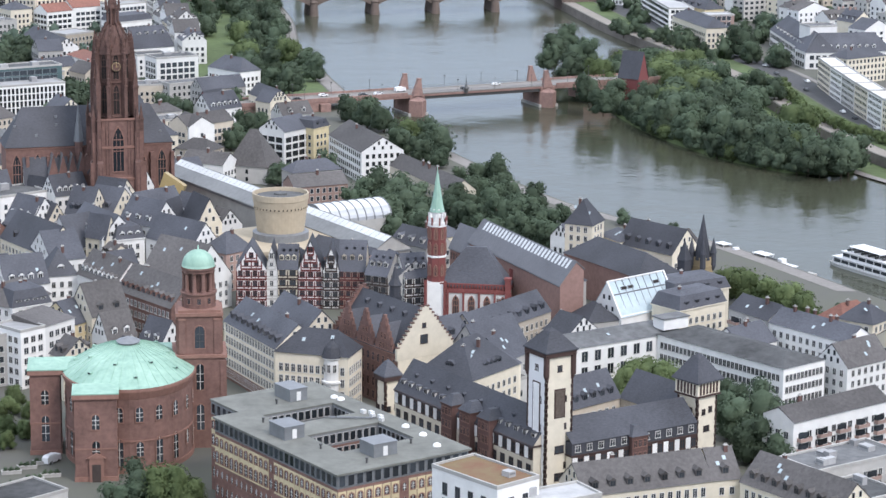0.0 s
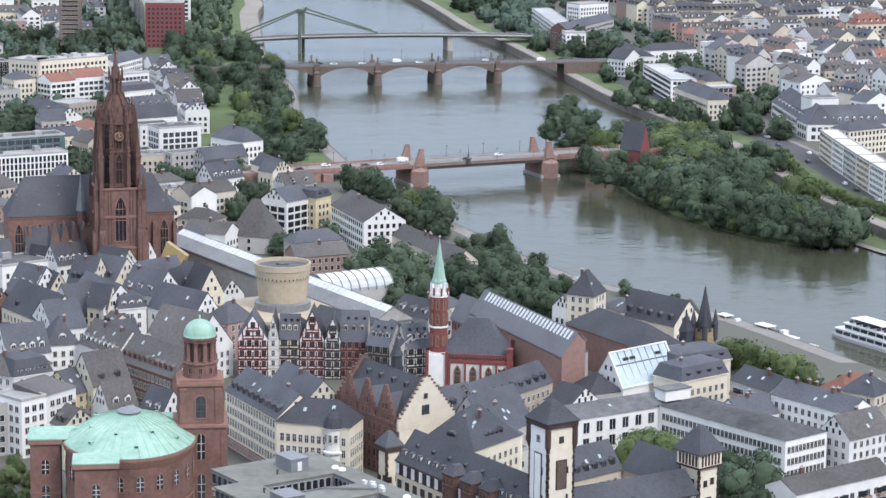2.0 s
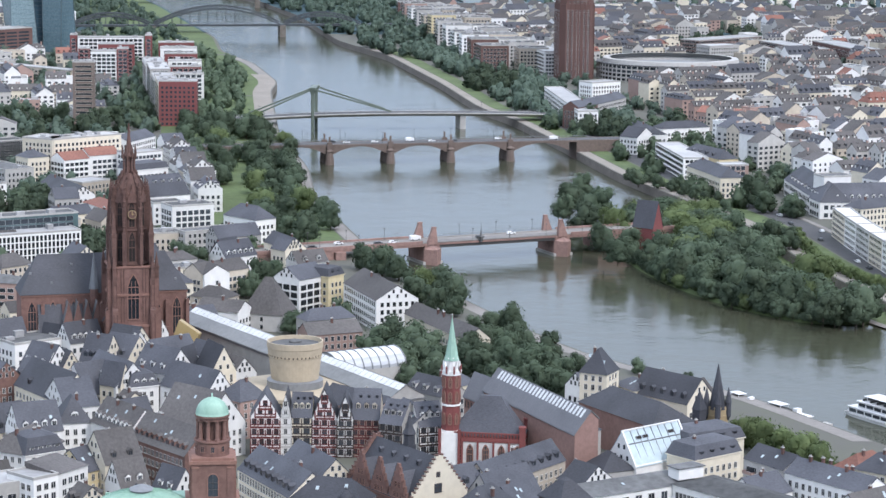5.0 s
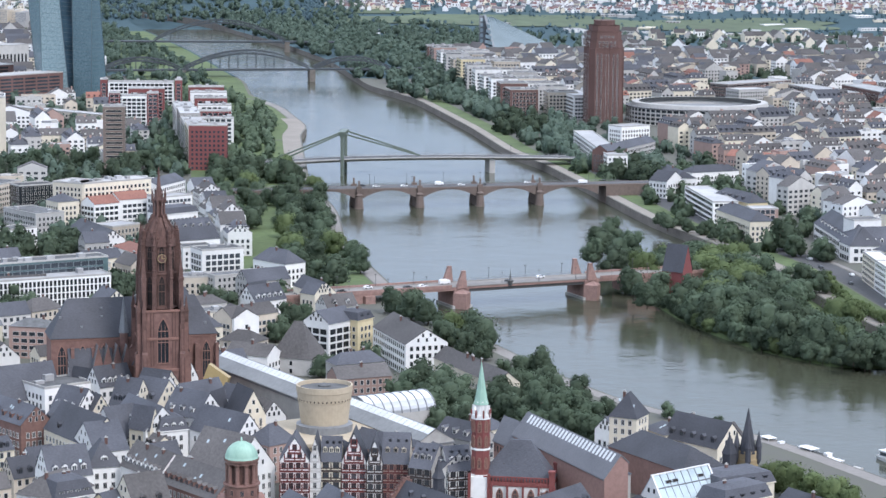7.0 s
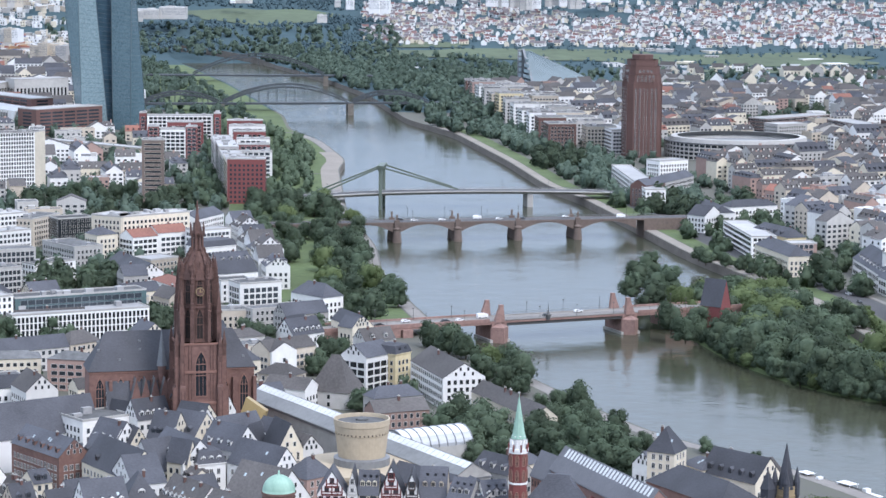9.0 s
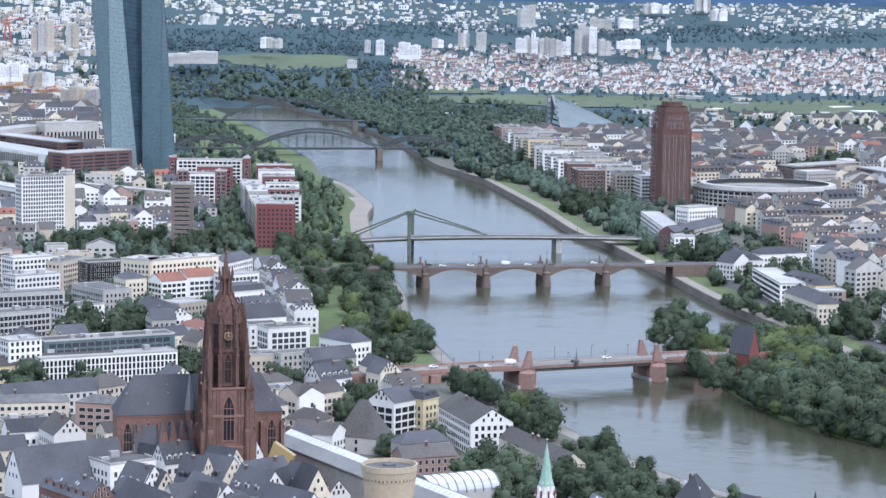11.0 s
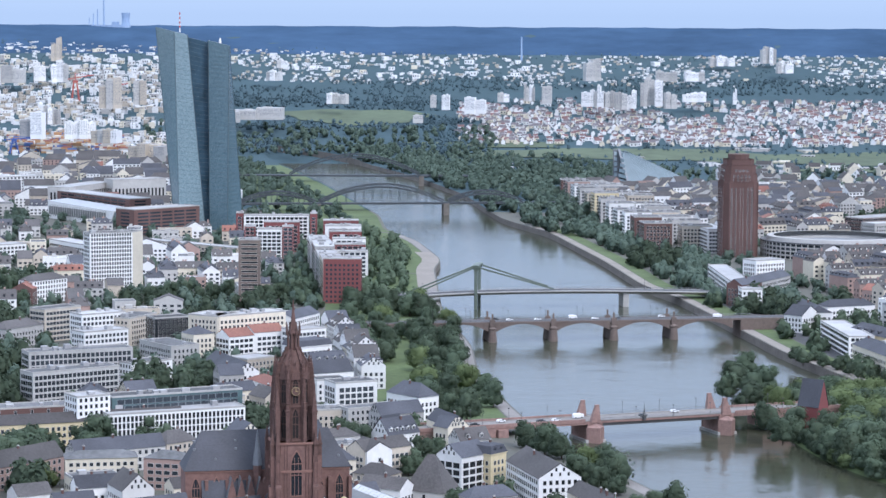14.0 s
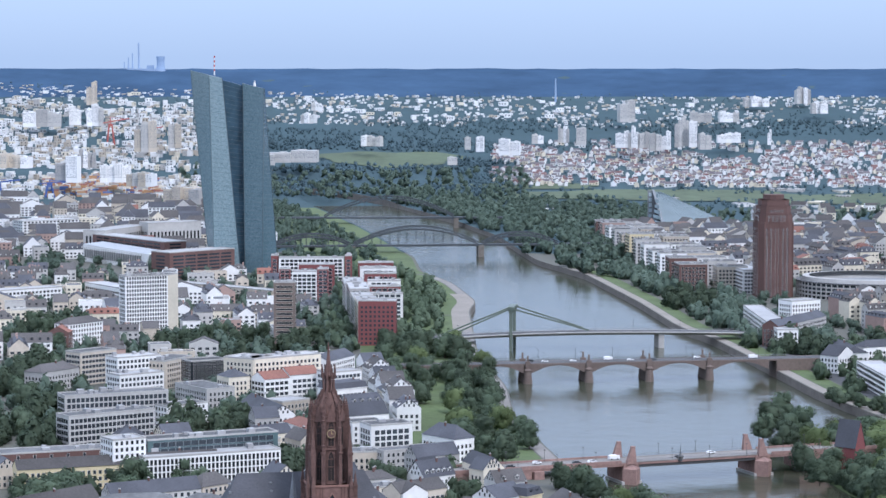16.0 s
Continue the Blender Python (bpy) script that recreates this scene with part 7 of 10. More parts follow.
far_block(-123, 3960, 17.6, 10.6, 24.7, -4, GREY, 69.2, "distant pale high-rise apartment block")
far_block(-62, 3929, 15.7, 9.4, 19.2, -11, FAR_WHITE, 66.0, "distant pale high-rise apartment block")
far_block(-44, 3930, 26.2, 15.7, 31.4, -9, FAR_WHITE, 66.0, "distant pale high-rise apartment block")
far_block(-25, 3924, 17.4, 10.5, 22.7, 5, GREY, 65.4, "distant pale high-rise apartment block")
far_block(-8, 3897, 20.8, 12.5, 24.2, 7, GREY, 62.9, "distant pale high-rise apartment block")
far_block(8, 3911, 17.4, 10.4, 26.1, -5, FAR_WHITE, 64.2, "distant pale high-rise apartment block")
far_block(27, 3938, 12.3, 7.4, 42.0, 9, GREY, 66.8, "distant pale high-rise apartment block")
far_block(38, 3952, 14.1, 8.4, 45.7, 3, GREY, 68.1, "distant pale high-rise apartment block")
far_block(50, 3938, 14.0, 8.4, 40.3, 7, FAR_WHITE, 66.9, "distant pale high-rise apartment block")
far_block(68, 3912, 20.9, 12.5, 22.6, 17, GREY, 64.4, "distant pale high-rise apartment block")
far_block(106, 3993, 42.6, 25.6, 10.7, 4, FAR_WHITE, 72.3, "distant pale high-rise apartment block")
far_block(-57, 4238, 33.9, 20.3, 35.8, 20, GREY, 97.9, "distant pale high-rise apartment block")
far_block(164, 4432, 47.3, 28.4, 13.8, 9, FAR_WHITE, 120.1, "distant pale high-rise apartment block")
far_block(245, 4465, 29.8, 17.9, 27.8, 17, GREY, 124.5, "distant pale high-rise apartment block")
far_block(267, 4342, 32.9, 19.7, 17.4, 10, FAR_WHITE, 110.4, "distant pale high-rise apartment block")
far_block(66, 4240, 41.5, 24.9, 13.2, 3, GREY, 98.1, "distant pale high-rise apartment block")
far_block(113, 4240, 37.7, 22.6, 13.2, 9, FAR_WHITE, 98.2, "distant pale high-rise apartment block")
far_block(168, 3965, 7.1, 6.0, 21.2, -2, FAR_WHITE, 69.8, "distant pale high-rise apartment block")
far_block(-304, 3716, 16.6, 9.9, 6.6, 9, GREY, 47.6, "distant pale high-rise apartment block")
far_block(-1002, 4069, 68.9, 41.3, 26.1, 7, GREY, 92.6, "distant pale industrial or housing block")
far_block(-955, 4100, 22.5, 13.5, 29.9, 15, WHITE, 94.7, "distant pale industrial or housing block")
far_block(-920, 4093, 31.7, 19.0, 35.4, 17, FAR_WHITE, 93.1, "distant pale industrial or housing block")
far_block(-983, 4348, 21.8, 13.1, 41.6, 17, BEIGE, 122.8, "distant pale high-rise apartment block")
far_block(-815, 3453, 41.0, 24.6, 36.3, -8, FAR_WHITE, 33.0, "distant pale high-rise apartment block")
far_block(-779, 3809, 39.7, 23.8, 48.4, 10, BEIGE, 62.0, "distant pale high-rise apartment block")
far_block(-744, 3862, 22.7, 13.6, 36.7, 15, BEIGE, 66.3, "distant pale high-rise apartment block")
far_block(-824, 3614, 28.0, 16.8, 24.7, 10, GREY, 45.8, "distant pale industrial or housing block")
far_block(-923, 3596, 49.5, 29.7, 18.1, -3, BEIGE, 46.2, "distant pale industrial or housing block")
far_block(-751, 3464, 47.3, 28.4, 23.6, 6, WHITE, 32.7, "distant pale industrial or housing block")
far_block(-611, 3248, 66.1, 39.7, 19.1, -18, BEIGE, 16.3, "distant pale industrial or housing block")
far_block(-707, 3426, 46.6, 28.0, 15.5, -10, BEIGE, 29.3, "distant pale industrial or housing block")
far_block(-702, 2807, 45.0, 27.0, 21.9, -17, FAR_WHITE, 0.0, "distant pale industrial or housing block")
far_block(-728, 2805, 25.8, 15.5, 19.3, 5, FAR_WHITE, 0.0, "distant pale industrial or housing block")
far_block(-584, 3685, 49.7, 29.8, 11.6, 11, GREY, 47.9, "distant pale industrial or housing block")
far_block(-540, 3724, 83.6, 50.2, 13.4, 3, GREY, 50.6, "distant pale industrial or housing block")
far_block(-445, 3923, 35.1, 21.1, 12.3, -12, FAR_WHITE, 67.7, "distant pale industrial or housing block")
far_block(-582, 4184, 28.2, 16.9, 13.1, -16, WHITE, 96.2, "distant pale industrial or housing block")
far_block(-589, 4340, 21.4, 12.8, 9.7, 14, FAR_WHITE, 113.8, "distant pale industrial or housing block")
# trees one by one
tree(-77, 586, 0.90)
tree(-73, 589, 1.00)
tree(-67, 588, 1.00)
tree(-62, 586, 0.90)
tree(-119, 675, 0.45, 3)
tree(-116, 655, 0.42, 3)
tree(-111, 652, 0.42, 3)
tree(-115, 642, 0.42, 3)
tree(-113, 671, 0.42, 3)
tree(-119, 685, 0.42, 3)
tree(-122, 668, 0.42, 3)
tree(51, 690, 0.90, 4)
tree(58, 694, 1.05, 4)
tree(64, 689, 1.00, 4)
tree(70, 684, 0.90, 4)
tree(80, 658, 1.10)
tree(86, 658, 1.20)
tree(90, 647, 1.10)
tree(81, 636, 1.10)
tree(87, 629, 1.00)
tree(81, 680, 0.90)
tree(103, 646, 0.60)
tree(114, 693, 0.50)
tree(112, 702, 0.60)
tree(95, 822, 0.80, 4)
tree(100, 810, 0.90, 4)
tree(105, 803, 0.90, 4)
tree(110, 791, 0.90, 4)
tree(115, 783, 0.80, 4)
tree(105, 743, 0.50)
tree(128, 790, 0.50)
tree(-31, 959, 1.10)
tree(-25, 961, 1.20)
tree(-18, 954, 1.10)
tree(-25, 932, 1.10)
tree(-14, 932, 1.10)
tree(-8, 922, 1.10)
tree(-20, 922, 1.10)
tree(3, 944, 1.10)
tree(10, 943, 1.00)
tree(-1, 932, 1.00)
tree(13, 917, 1.00)
tree(-34, 945, 0.90)
tree(-27, 915, 1.00)
tree(-22, 943, 1.10)
tree(-15, 964, 1.00)
tree(-11, 949, 1.10)
tree(-5, 906, 1.00)
tree(6, 923, 1.10)
tree(16, 897, 1.00)
tree(-10, 909, 0.90)
tree(-17, 904, 0.90)
tree(11, 969, 0.90)
tree(22, 919, 0.95)
tree(29, 923, 1.00)
tree(36, 908, 1.00)
tree(25, 899, 0.95)
tree(33, 892, 0.90)
tree(39, 887, 0.90)
tree(15, 1009, 0.80)
tree(22, 1007, 1.00)
tree(26, 965, 0.60)
tree(46, 937, 0.60)
tree(68, 934, 0.50)
tree(84, 909, 0.50)
tree(-63, 1005, 0.80)
tree(-59, 1016, 0.70)
tree(-67, 1003, 0.70)
tree(-35, 1141, 1.20)
tree(-27, 1130, 1.10)
tree(-43, 1158, 1.00)
tree(-16, 1091, 1.00, 4)
tree(-6, 1089, 1.20)
tree(-1, 1073, 1.10)
tree(-10, 1057, 1.00)
tree(-18, 1077, 1.00)
tree(-2, 1046, 0.80)
tree(-126, 1153, 1.00)
tree(-120, 1146, 1.00)
tree(-131, 1175, 0.90)
tree(-90, 1094, 1.00)
tree(-86, 1109, 1.00)
tree(-82, 1129, 0.90)
tree(-92, 1082, 0.80)
tree(-144, 1222, 0.80)
tree(-138, 986, 0.60)
tree(68, 1313, 1.30)
tree(60, 1355, 1.30)
tree(66, 1395, 1.20)
tree(54, 1317, 1.20)
tree(76, 1340, 1.20)
tree(78, 1274, 1.10, 4)
tree(70, 1213, 1.20)
tree(75, 1184, 1.10)
tree(82, 1224, 1.00)
tree(64, 1288, 1.20)
tree(-248, 1172, 0.90)
tree(-246, 1131, 0.90)
tree(-278, 1106, 0.90)
tree(-274, 1121, 0.90)
tree(-263, 1107, 0.90)
tree(-267, 1135, 0.80)
tree(-289, 1120, 0.90)
tree(-279, 1412, 0.90)
tree(-268, 1383, 0.80)
tree(-255, 1367, 0.90)
tree(-252, 1402, 0.90)
tree(-236, 1369, 0.90)
tree(-224, 1331, 0.80)
tree(-282, 1394, 0.80)
tree(-221, 1168, 0.70)
tree(-217, 1176, 0.70)
tree(-457, 1825, 1.10)
tree(-435, 1767, 1.10)
tree(-405, 1678, 1.10)
tree(-400, 1612, 1.10)
tree(-398, 1557, 1.00)
tree(-377, 1559, 1.00)
tree(-373, 1448, 1.00)
tree(-447, 1718, 1.00)
tree(-316, 1257, 0.90)
tree(-326, 1728, 1.00)
tree(-316, 1739, 1.10)
tree(-308, 1759, 1.10)
tree(-291, 1723, 1.10)
tree(-285, 1742, 1.10)
tree(-278, 1761, 1.10)
tree(-238, 1746, 1.10)
tree(-229, 1773, 1.00)
tree(-219, 1755, 1.00)
tree(-244, 1735, 1.00)
tree(171, 1275, 0.42, 4)
tree(171, 1265, 0.42, 4)
tree(170, 1255, 0.42, 4)
tree(170, 1245, 0.42, 4)
tree(170, 1235, 0.42, 4)
tree(170, 1226, 0.42, 4)
tree(171, 1217, 0.42, 4)
tree(171, 1208, 0.42, 4)
tree(171, 1199, 0.42, 4)
tree(173, 1190, 0.42, 4)
tree(174, 1181, 0.42, 4)
tree(176, 1173, 0.42, 4)
tree(177, 1164, 0.42, 4)
tree(179, 1156, 0.42, 4)
tree(181, 1150, 0.42, 4)
tree(183, 1143, 0.42, 4)
tree(185, 1137, 0.42, 4)
tree(188, 1131, 0.42, 4)
tree(190, 1125, 0.42, 4)
tree(193, 1120, 0.42, 4)
tree(195, 1114, 0.42, 4)
tree(197, 1109, 0.42, 4)
tree(103, 1458, 0.80)
tree(111, 1476, 0.80)
tree(114, 1448, 0.70)
tree(100, 1476, 0.70)
tree(121, 1437, 0.65)
tree(126, 1418, 0.65)
tree(131, 1405, 0.65)
tree(136, 1391, 0.65)
tree(142, 1383, 0.65)
tree(144, 1357, 0.60)
tree(162, 1379, 1.50)
tree(165, 1357, 1.00)
tree(176, 1343, 1.00)
tree(179, 1338, 0.80)
tree(225, 1500, 1.20)
tree(229, 1486, 0.90)
tree(156, 1247, 1.00)
tree(162, 1234, 0.90)
tree(153, 1207, 0.90)
tree(148, 1257, 0.80)
tree(143, 1295, 0.80)
tree(153, 1049, 0.90)
tree(176, 1093, 0.40)
tree(-238, 1128, 1.40)
tree(-235, 1099, 1.20)
tree(-222, 1158, 1.00)
tree(-210, 1135, 1.00)
tree(-265, 1081, 1.20)
tree(-262, 1099, 1.30)
tree(-251, 1088, 1.10)
tree(-270, 1071, 1.10)
tree(-249, 1048, 0.90, 4)
tree(-242, 1039, 0.90, 4)
tree(-181, 1202, 0.90)
tree(-177, 1211, 0.90)
tree(-255, 1325, 1.00)
tree(-246, 1306, 0.90)
tree(-232, 1322, 1.10)
tree(-222, 1307, 1.00)
tree(-224, 1345, 0.90)
tree(-343, 1478, 0.90)
tree(-322, 1318, 0.80)
tree(-310, 1278, 0.80)
tree(-354, 1393, 1.20)
tree(-333, 1304, 1.20)
tree(-390, 1552, 1.20)
tree(-383, 1495, 1.20)
tree(-319, 1260, 1.10)
tree(21, 988, 0.80)
tree(27, 969, 0.80)
tree(30, 925, 1.20)
tree(36, 911, 1.20)
tree(23, 910, 1.20)
tree(18, 943, 1.00)
tree(34, 951, 1.00)
tree(7, 1007, 0.70)
tree(13, 972, 0.90)
grove(-390, 1525, 11, 78, 26)
grove(-340, 1326, 8, 86, 16)
grove(-311, 1283, 6, 50, 8)
grove(-252, 1314, 12, 27, 10)
grove(-227, 1320, 9, 24, 9)
grove(-262, 1094, 15, 30, 12)
grove(-430, 1761, 23, 76, 22)
grove(-324, 1685, 21, 30, 14)
grove(-274, 1564, 4, 103, 5)
grove(-242, 1686, 22, 22, 10)
grove(-173, 1184, 5, 17, 4)
grove(-244, 1024, 7, 11, 4)
grove(25, 2059, 20, 76, 20)
grove(228, 2391, 13, 85, 12)
grove(86, 1730, 6, 54, 9)
grove(103, 1674, 10, 75, 14)
grove(153, 1746, 6, 27, 6)
grove(283, 2558, 14, 78, 10)


# ---- town hall group ----
RELIEF = mat("weathered_relief", (0.11, 0.085, 0.07), 0.9, var=0.4, scale=1.6)
QUOIN = mat("dark_red_quoins", (0.062, 0.036, 0.031), 0.85, var=0.35, scale=0.8)


def local(x, y, rot):
    return pose(x, y, 0, 0, 0, rot)


def stepped_gable(b, x, d, h, rh, steps, mi, t=0.9, cap=None):
    """A gable wall across the end at x whose edges climb in steps."""
    for i in range(steps):
        q0 = i / steps
        w = d * (1 - q0) + 0.8
        b.box(x, 0, h + rh * q0 + (0.55 if i else -2), t, w, rh / steps + (0 if i else 2.55), mi)
        for s in (-1, 1):
            b.box(x, s * (w / 2 - 0.35), h + rh * (q0 + 1 / steps) + 0.55, t + 0.2, 0.9, 0.35, mi if cap is None else cap)


def stepped_town_hall():
    ob = thing("town_hall", "old red sandstone town hall with stepped gables and slate roof", "town hall", local(-14.1, 700.2, -53.8))
    claim(-14.1, 700.2, 32, 20, -53.8)
    w, d, h, rh = 31.0, 18.5, 16.2, 11.8
    b = MB()
    b.box(0, 0, -2, w, d, h + 2, 0)
    b.box(0, 0, h - 0.6, w + 0.5, d + 0.5, 0.7, 1)
    body = b.obj("wall", [SANDSTONE, SAND_TRIM], ob)
    roof_on("gable", w, d, h, rh).obj("roof", [SLATE, SANDSTONE], ob)
    for x, m in ((w / 2, CREAM), (-w / 2, SANDSTONE)):
        g = MB()
        stepped_gable(g, x, d, h, rh, 11, 0, cap=1)
        gg = g.obj("stepped_gable", [m, SAND_DARK], ob)
        if x > 0:
            f = MB()
            f.box(x + 0.1, 0, 2, 0.5, d - 0.2, h + 1, 0)
            f.obj("end_wall", CREAM, gg)
            for z, ww in ((h + 2, 2.4), (h + 6.5, 1.2)):
                place("window", window_mb(ww, ww, "cross").mesh("window", [QUOIN, GLASS, QUOIN]), gg, Matrix.Translation((x + 0.5, -0.5, z)) @ Matrix.Rotation(math.pi / 2, 4, "Z"))
    for i in range(3):
        x = -w / 2 + 6.2 + i * 9.2
        g = MB()
        for k in range(5):
            g.box(x, -d / 2 + 0.3, h + k * 1.7 - 0.5, 8.4 * (1 - k / 5.2), 1.0, 1.9, 0)
            for s in (-1, 1):
                g.box(x + s * 4.0 * (1 - k / 5.2), -d / 2 + 0.3, h + k * 1.7 + 1.2, 0.5, 0.6, 1.1, 0)
        g.box(x, -d / 2 + 0.3, h + 7.6, 1.0, 0.8, 2.4, 0)
        gg = g.obj("dormer_gable", [SANDSTONE], ob)
        r = MB()
        r.add([(x - 4.2, -d / 2 + 0.4, h), (x, -d / 2 + 0.4, h + 7.6), (x + 4.2, -d / 2 + 0.4, h), (x, -d / 2 + 0.4 + 7.2, h + 7.6)], [(0, 1, 3), (1, 2, 3)], 0)
        r.obj("dormer_roof", SLATE, gg)
        for z, n in ((h + 0.3, 3), (h + 3.2, 2)):
            for k in range(n):
                place("window", window_mb(0.8, 1.5, "cross").mesh("window", [SAND_TRIM, GLASS, SAND_TRIM]), gg, Matrix.Translation((x + (k - (n - 1) / 2) * 1.6, -d / 2 - 0.22, z)))
    for a, c in (((-w / 2, -d / 2), (w / 2, -d / 2)),):
        wall_windows(body, a, c, 0, 4, 3.7, 1.1, 2.2, 2.5, [SAND_TRIM, GLASS, SAND_TRIM], "cross", True)
    for i in range(4):
        place("dormer", dormer_mesh(1.1, 1.2, 1.3, SLATE, SLATE), ob, Matrix.Translation((-w / 2 + 6 + i * 6.2, -d / 2 * 0.28 - 0.2, h + rh * 0.72)))
    c = MB()
    c.box(-1, 1.5, h + rh - 4, 2.8, 2.8, 4.2, 0)
    c.lathe([(1.7, h + rh), (1.6, h + rh + 3), (2.0, h + rh + 3.3), (1.2, h + rh + 5), (0.3, h + rh + 8.5)], 8, -1, 1.5)
    c.obj("roof_turret", SLATE, ob)


stepped_town_hall()
claim(-33, 765, 58, 56)
claim(-18, 735, 40, 40)


def quoin_tower(name, x, y, rot, s, h, rh, label, over=0.9, gallery=False, sgraffito=False):
    """Rendered tower with dark red quoins on its corners and a tent roof."""
    claim(x, y, s + 1, s + 1, rot)
    ob = thing(name, label, "tower", local(x, y, rot))
    b = MB()
    b.box(0, 0, -2, s, s, h + 2, 0)
    body = b.obj("wall", CREAM, ob)
    for cx, cy in ((-1, -1), (1, -1), (1, 1), (-1, 1)):
        q = MB()
        n = int(h / 1.1)
        for i in range(n):
            a = 0.72 if i % 2 else 0.36
            q.box(cx * (s / 2 - a / 2 + 0.07), cy * (s / 2 - 0.2), i * 1.1, a, 0.54, 1.02, 0)
            q.box(cx * (s / 2 - 0.2), cy * (s / 2 - (1.08 - a) / 2 + 0.07), i * 1.1, 0.54, 1.08 - a, 1.02, 0)
        q.obj("quoins", QUOIN, body)
    if gallery:
        g = MB()
        g.box(0, 0, h - 4.2, s + 1.4, s + 1.4, 0.5, 0)
        g.box(0, 0, h - 3.7, s + 1.0, s + 1.0, 3.3, 1)
        g.box(0, 0, h - 0.5, s + 1.6, s + 1.6, 0.5, 0)
        gl = g.obj("gallery", [QUOIN, CREAM], ob)
        for i in range(4):
            m = Matrix.Rotation(math.pi / 2 * i, 4, "Z")
            for k in range(6):
                p = MB()
                p.box(-s / 2 + (k + 0.5) * s / 6, -s / 2 - 0.55, h - 3.5, s / 6 * 0.55, 0.12, 2.8, 0)
                p.obj("gallery_opening", QUOIN, gl, m)
    else:
        for cx, cy in ((-1, -1), (1, -1), (1, 1), (-1, 1)):
            t = MB()
            k_ = s / 8.0
            t.lathe([(0.1, h - 6.5 * k_), (0.75 * k_, h - 5 * k_), (0.75 * k_, h), (1.0 * k_, h + 0.2)], 8, cx * s / 2, cy * s / 2)
            t.obj("corner_turret", QUOIN, ob)
        g = MB()
        g.box(0, 0, h - 0.4, s + 1.2, s + 1.2, 1.5, 0)
        g.obj("parapet", QUOIN, ob)
    r = MB()
    e = s / 2 + over
    p0 = [(-e, -e), (e, -e), (e, e), (-e, e)]
    p1 = [(c[0] * 0.25, c[1] * 0.25) for c in p0]
    z0 = h + (0 if gallery else 1.1)
    r.taper(p0, z0, p1, z0 + rh * 0.85, 0, 0)
    r.cone(p1, z0 + rh * 0.85, (0, 0, z0 + rh), 0)
    r.prism(p0, z0 - 0.3, z0, 0, bottom=True)
    r.obj("roof", SLATE, ob)
    fr = [QUOIN, GLASS, FRAME]
    for i in range(4):
        m = Matrix.Rotation(math.pi / 2 * i, 4, "Z")
        if sgraffito:
            place("window", window_mb(1.3, 1.4, "cross").mesh("window", fr), body, m @ Matrix.Translation((0, -s / 2 - 0.02, h - 4.2)))
            place("window", window_mb(2.6, 1.8, "cross").mesh("window", fr), body, m @ Matrix.Translation((0.2, -s / 2 - 0.02, h - 25)))
            place("window", window_mb(2.6, 1.8, "cross").mesh("window", fr), body, m @ Matrix.Translation((0.2, -s / 2 - 0.02, h - 32)))
            pn = MB()
            pn.box(0.1, -s / 2 - 0.08, h - (20 if i % 2 else 16), 3.2, 0.2, 13.0 if i % 2 else 7.4, 0)
            pn.box(0.1, -s / 2 - 0.2, h - (19.7 if i % 2 else 15.8), 2.5, 0.1, 12.4 if i % 2 else 6.9, 1)
            pn.obj("stone_relief", [QUOIN, WHITE if i % 2 else RELIEF], body, m)
            if i % 2:
                wf = MB()
                wf.box(0, -s / 2 - 0.02, 0, s - 1.2, 0.06, h - 0.6, 0)
                wf.obj("painted_face", FAR_WHITE, body, m)
            for zz in (-12, -19, -29):
                place("window", window_mb(0.5, 1.4, "none").mesh("window", fr), body, m @ Matrix.Translation((1.9, -s / 2 - 0.02, h + zz)))
        else:
            place("window", window_mb(1.2, 1.4, "cross").mesh("window", fr), body, m @ Matrix.Translation((-1.2, -s / 2 - 0.02, h - 9)))
            place("window", window_mb(1.2, 1.4, "cross").mesh("window", fr), body, m @ Matrix.Translation((1.2, -s / 2 - 0.02, h - 8.6)))
            place("window", window_mb(2.0, 1.4, "cross").mesh("window", fr), body, m @ Matrix.Translation((0, -s / 2 - 0.02, h - 13.5)))
    return ob


quoin_tower("tower", 26.6, 602.6, 33, 8.0, 38.5, 5, "tall cream town hall tower with dark red quoins and slate cap", 0.9, False, True)
quoin_tower("tower", 65.4, 627.2, 40, 7.0, 25.5, 6.5, "short cream town hall tower with timber gallery and tent roof", 1.3, True)
quoin_tower("tower", -14.6, 667.5, -58, 4.6, 13.6, 4.0, "small cream corner tower with dark quoins and tent roof", 0.7, False)


